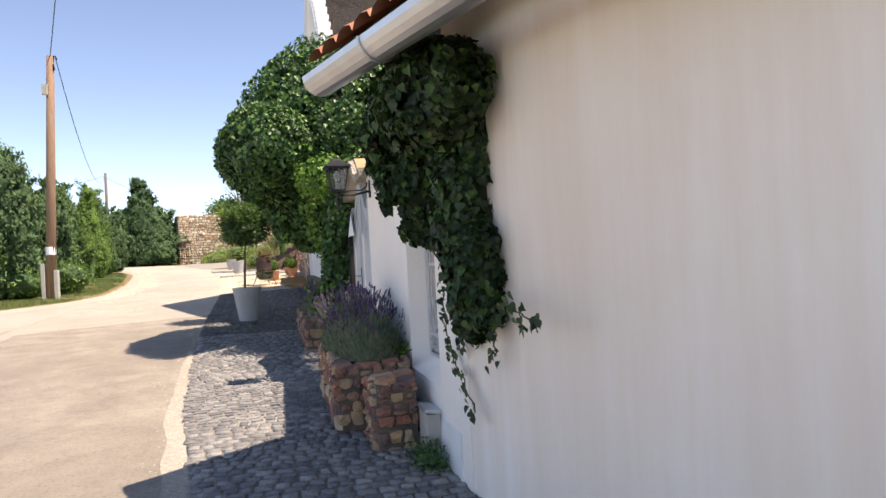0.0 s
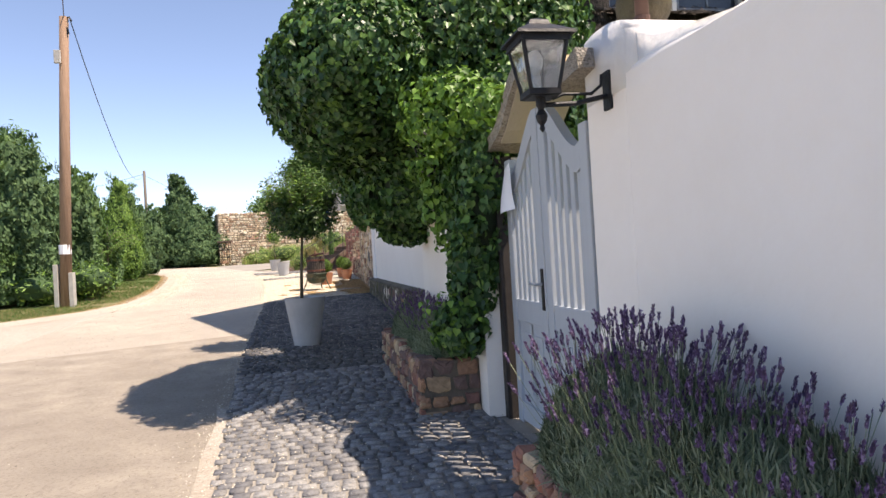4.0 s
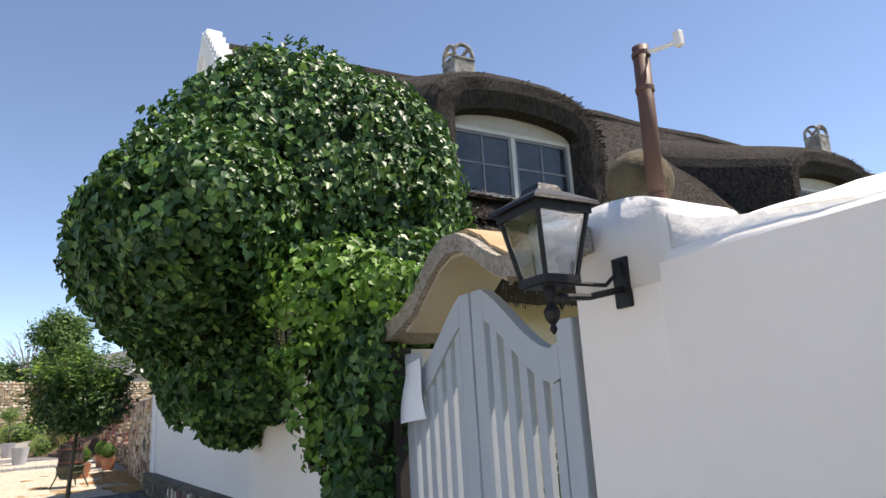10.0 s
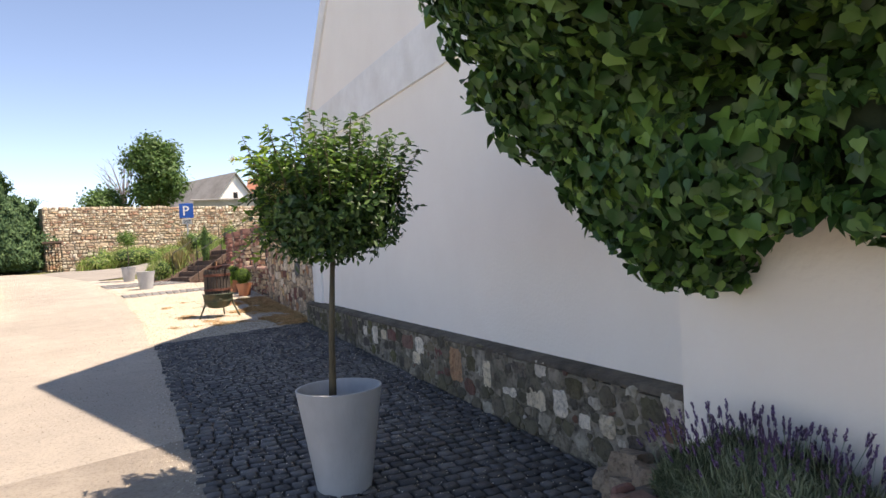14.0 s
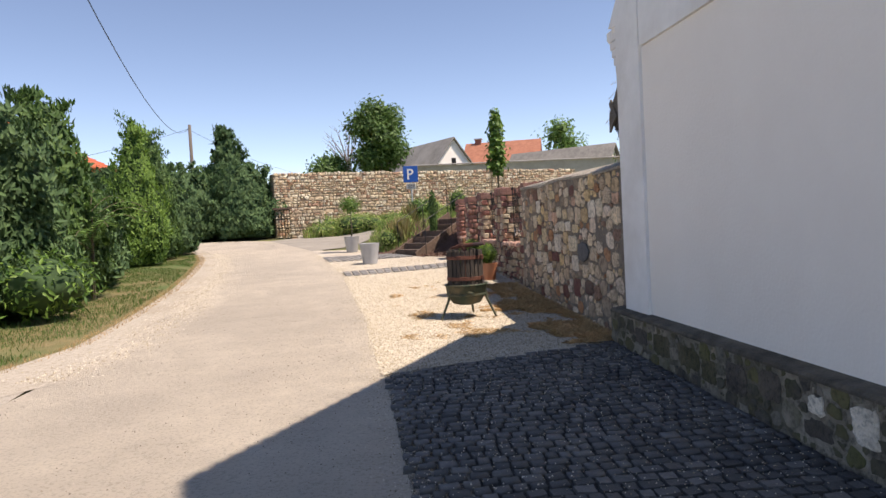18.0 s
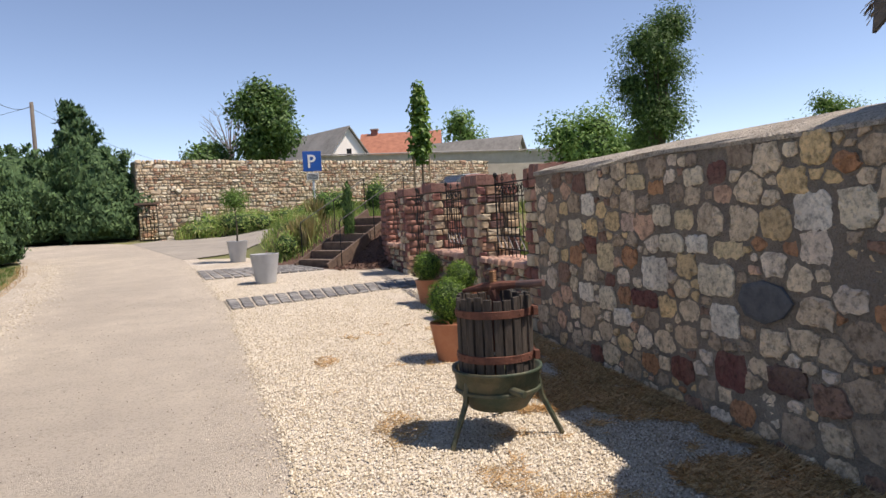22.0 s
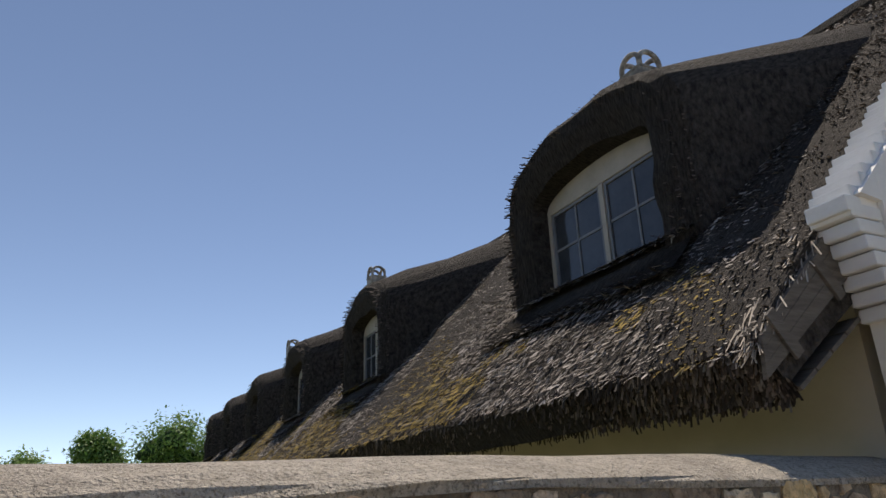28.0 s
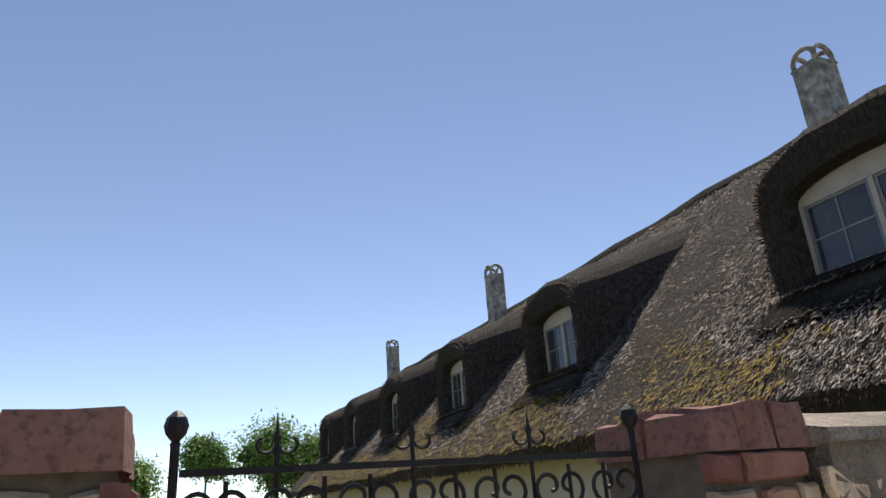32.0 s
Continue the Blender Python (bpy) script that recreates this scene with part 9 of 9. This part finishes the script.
# pillars and low walls of the fence
sp = []
for i, (a, b) in enumerate(PIL):
    z0 = gz(a) - 0.05
    H = 2.345 - z0
    w = b - a
    sp += courses((1.18, b, z0), (0, -1, 0), (0, 0, 1), (-1, 0, 0), w, H, (0.07, 0.145), (0.1, 0.22), (0.012, 0.04), 0.005, 100 + i, tilt=0.03, scatter=0.05)
    if i:
        sp += courses((1.15, a + 0.03, z0), (1, 0, 0), (0, 0, 1), (0, -1, 0), 0.54, H, (0.07, 0.145), (0.1, 0.22), (0.012, 0.04), 0.005, 120 + i, tilt=0.03, scatter=0.05)
    else:
        sp += courses((1.56, a + 0.03, z0 + 1.3), (1, 0, 0), (0, 0, 1), (0, -1, 0), 0.12, H - 1.3, (0.09, 0.15), (0.1, 0.12), (0.02, 0.04), 0.01, 120 + i, tilt=0.01)
lay("pillar_stone", "pillar_stones", sp, BLOCKS, REDSTONE, REDSTONE, fence)
for i, (a, b) in enumerate(SILL):
    z0 = gz(a) - 0.05
    field_stones("wall_stone", "wall_stones", fence, REDSTONE, REDSTONE, (1.2, b, z0), (0, -1, 0), (0, 0, 1), (-1, 0, 0), b - a, 1.46 - z0, (0.065, 0.15), (0.015, 0.05), 0.005, 140 + i, lambda x, y: x, limit=95)
sp = []
rr = random.Random(77)
for a, b in SILL:
    for x0, x1 in ((1.13, 1.33), (1.33, 1.66)):
        y = a + 0.01
        while y < b - 0.06:
            w = min(rr.uniform(0.16, 0.36), b - 0.01 - y)
            sp.append(Matrix.Translation(((x0 + x1) / 2 - rr.uniform(0, 0.02), y + w / 2, 1.46)) @ pose(0, 0, 0, 0, 0, rr.uniform(-2, 2)) @ Matrix.Diagonal((x1 - x0 - 0.012, w - 0.012, 0.052 + rr.uniform(0, 0.014), 1)))
            y += w
lay("sill_stone", "sill_stones", sp, BLOCKS, mat("pink_sill_stone", ((0.4, 0.21, 0.16), (0.56, 0.38, 0.29)), 6, 0.9, 0.6, 45), REDSTONE, fence)
sp = []
for i, (a, b) in enumerate(PIL):
    cuts = [a, a + (b - a) * (0.34 + 0.04 * (i % 3)), a + (b - a) * (0.7 - 0.03 * (i % 2)), b]
    for x0, x1 in ((1.14, 1.42), (1.42, 1.68)):
        for k, (y0, y1) in enumerate(zip(cuts, cuts[1:])):
            sp.append(Matrix.Translation(((x0 + x1) / 2, (y0 + y1) / 2, 2.345 + 0.015 * min(i, 1))) @ pose(0, 0, 0, 0, 0, 1.5 * math.sin(i * 3 + k)) @ Matrix.Diagonal((x1 - x0 - 0.01, y1 - y0 - 0.006, 0.125 + 0.014 * math.sin(i * 5 + k * 2), 1)))
lay("cap_stone", "cap_stones", sp, SETTS, mat("red_cap_block", ((0.15, 0.07, 0.06), (0.28, 0.135, 0.11)), 9, 0.9, 0.9, 45, stain=(0.33, 0.2, 0.16), sscale=4, samount=0.5, pits=40, pit_amount=0.4), REDSTONE, fence)

# far wall
FW = (FB - FA).length
field_stones("stone", "stones", farwall, FARST, FARST_J, (FA.x, FA.y, 0.9), (FU.x, FU.y, 0), (0, 0, 1), (FNV.x, FNV.y, 0), FW, 3.78, (0.09, 0.2), (0.02, 0.08), 0.008, 33, lambda x, y: abs(x - 3) - 2 * y, stretch=2.4)

# setts of the pavement, paver strips on the gravel
def setts(poly_l, poly_r, y0, y1, w, h, seed, zoff=0.004):
    rr = random.Random(seed)
    out = []
    y = y0
    row = 0
    while y < y1:
        xa = np.interp(y, [p[1] for p in poly_l], [p[0] for p in poly_l])
        xb = np.interp(y, [p[1] for p in poly_r], [p[0] for p in poly_r])
        x = xa + rr.uniform(0, 0.04) - (0.03 if row % 2 else 0)
        while x < xb - 0.03:
            ww = min(w * rr.uniform(0.75, 1.3), xb - x)
            yj = y + 0.03 * math.sin(x * 2.2 + y) + rr.uniform(-0.008, 0.008)
            out.append(Matrix.Translation((x + ww / 2, yj, gz(yj) - 0.012 + zoff)) @ pose(0, 0, 0, 1.83 + rr.uniform(-1.5, 1.5), rr.uniform(-1.5, 1.5), rr.uniform(-4, 4)) @ Matrix.Diagonal((ww - 0.012, h * rr.uniform(0.82, 0.92), rr.uniform(0.024, 0.029), 1)))
            x += ww
        y += h
        row += 1
    return out


PVL = [(-0.1, 0), (-0.3, 2), (-0.5, 4.1), (-0.75, 6), (-0.97, 9.1), (-1.12, 12.5), (-1.2, 17), (-1.24, 18.45)]
PVR = [(1.9, 0), (1.3, 2), (1.0, 3.4), (0.97, 6), (0.85, 9), (0.99, 12), (0.99, 17), (0.99, 18.9)]
sp = setts(PVL, PVR, 0.6, 10.5, 0.095, 0.084, 50)
sp.sort(key=lambda m: abs(m.translation.y - 6.2) + 0.3 * abs(m.translation.x))
lay("sett", "setts", sp, SETTS, OLDSETT, OLDSETT_J, pav_old)
sp = [m for m in setts(PVL, PVR, 10.5, 19.1, 0.1, 0.094, 51) if m.translation.y < 18.34 + 0.29 * (m.translation.x + 1.05)]
sp.sort(key=lambda m: abs(m.translation.y - 15.2) + 0.3 * abs(m.translation.x - 0.2))
lay("sett", "setts", sp, SETTS, SETT, SETT_J, pav)


def strip(name, quad, label, seed, w=0.13, h=0.13):
    """A band of pavers between two lines; quad: near left, near right, far right, far left."""
    nl, nr, fr_, fl_ = [Vector((*q, 0)) for q in quad]
    ob = sheet(name, [tuple(nl.xy), tuple(nr.xy)], [tuple(fl_.xy), tuple(fr_.xy)], 0.016, PALE, label, "pavement", 0.3, 4, lambda x, y: gz(y))
    rr = random.Random(seed)
    nu, nv = int((nr - nl).length / w), max(2, int((fl_ - nl).length / h))
    out = []
    for i in range(nu):
        for j in range(nv):
            u, v = (i + 0.5) / nu, (j + 0.5) / nv
            p = nl.lerp(nr, u).lerp(fl_.lerp(fr_, u), v)
            d = (nr - nl).normalized()
            out.append(Matrix.Translation((p.x, p.y, gz(p.y) + 0.0)) @ pose(0, 0, 0, 1.8 + rr.uniform(-2, 2), rr.uniform(-2, 2), math.degrees(math.atan2(d.y, d.x)) + rr.uniform(-4, 4)) @ Matrix.Diagonal((w * 0.85, h * 0.83, 0.03, 1)))
    lay("paver", "pavers", out, SETTS, OLDSETT, OLDSETT_J, ob)


strip("paver_strip", ((-1.74, 26.3), (0.98, 27.1), (1.1, 28.0), (-1.84, 27.2)), "band of grey stone pavers across the gravel", 61, 0.16, 0.15)
strip("paver_landing", ((-2.25, 30.0), (-0.05, 30.3), (-0.55, 31.55), (-2.5, 31.7)), "grey stone pavers before the steps", 62, 0.16, 0.15)

# gravel
def pebbles(name, n, ok, x0, x1, y0, y1, size, pal, label, zoff=0.012):
    rr = np.random.default_rng(9)
    pts = []
    while len(pts) < n:
        x, y = rr.uniform(x0, x1, 4000), rr.uniform(y0, y1, 4000)
        for a, b in zip(x, y):
            if ok(a, b):
                pts.append((a, b, gz(b) + zoff))
    P = np.array(pts[:n])
    L = np.array([(-0.5, -0.4, 0), (0.5, -0.45, 0), (0.45, 0.4, 0), (-0.4, 0.5, 0), (-0.24, -0.06, 0.62), (0.25, 0.08, 0.7)])
    Fc = [(0, 1, 5, 4), (1, 2, 5), (2, 3, 4, 5), (3, 0, 4)]
    a = rr.uniform(0, math.tau, n)
    s = size * rr.uniform(0.5, 1.5, n)
    X = (L[None, :, 0] * np.cos(a)[:, None] - L[None, :, 1] * np.sin(a)[:, None]) * s[:, None] + P[:, 0:1]
    Y = (L[None, :, 0] * np.sin(a)[:, None] + L[None, :, 1] * np.cos(a)[:, None]) * s[:, None] + P[:, 1:2]
    Z = L[None, :, 2] * s[:, None] * rr.uniform(0.6, 1.2, n)[:, None] + P[:, 2:3]
    g = thing(name, tuple(P[0]), label, "gravel", kind="stuff")
    m = mat(name, ((0.85, 0.85, 0.85), (1.1, 1.1, 1.1)), 9, 0.9, 0, rand="island", pal=pal)
    tagged(quads("pebbles", np.stack([X, Y, Z], 2), 6, m, g, "", Fc), kind="stuff")


GP = [(0.58, 0.52, 0.41), (0.47, 0.41, 0.3), (0.7, 0.645, 0.54), (0.36, 0.3, 0.21), (0.55, 0.48, 0.365), (0.25, 0.21, 0.155), (0.66, 0.61, 0.52)]


def on_lot(x, y):
    xa = np.interp(y, [18.4, 21, 26.3, 32.5, 34.5], [-1.26, -1.34, -1.75, -2.6, -2.95]) + 0.05 * noise.noise((y * 3.0, 0, 0)) - 0.035 * abs(random.gauss(0, 1))
    s1 = 26.3 + 0.29 * (x + 1.78)
    return xa < x < 1.1 and y > 18.36 + 0.29 * (x + 1.05) and not (s1 - 0.02 < y < s1 + 0.92) and not (30.0 < y < 31.5 and x > -2.3) and (y < 31 or x < -0.8)


pebbles("gravel_stones", 105000, lambda x, y: on_lot(x, y) and random.random() < 1.2 - 0.09 * (y - 18) and (x < 0.35 or noise.noise((x * 1.6, y * 1.1, 5.0)) + (x - 0.62) * 0.8 < 0.1 or random.random() < 0.15), -3, 1.1, 18.2, 30, 0.0093, GP, "loose pale crushed stone")
pebbles("scattered_grit", 6000, lambda x, y: random.random() < 0.3 + 0.05 * max(0, y - 12), -1.2, 0.95, 7, 18.6, 0.0062, GP, "scattered pale grit on the setts", 0.022)
pebbles("edge_grit", 13000, lambda x, y: abs(x - np.interp(y, [p[1] for p in ROAD_R], [p[0] for p in ROAD_R])) < (0.13 if y < 17 else 0.2) * abs(random.gauss(0, 1)), -3, 0.4, 1.5, 33, 0.007, GP, "loose pale grit along the road edge", 0.006)
pebbles("road_chippings", 4200, lambda x, y: np.interp(y, [p[1] for p in ROAD_L], [p[0] for p in ROAD_L]) < x < np.interp(y, [p[1] for p in ROAD_R], [p[0] for p in ROAD_R]) and noise.noise((x * 1.3, y * 0.7, 2.0)) + random.random() > 0.45, -4.4, 0, 7, 28, 0.007, [(0.12, 0.1, 0.085), (0.6, 0.53, 0.44), (0.2, 0.17, 0.14), (0.36, 0.3, 0.24)], "loose chippings and grit on the worn road", 0.002)
pebbles("verge_grit", 5000, lambda x, y: abs(x - 0.2 - np.interp(y, [p[1] for p in verge_in], [p[0] for p in verge_in])) < 0.24 * abs(random.gauss(0, 1)), -7, -3.6, 19, 36, 0.012, GP, "pale grit along the grass verge", 0.0)
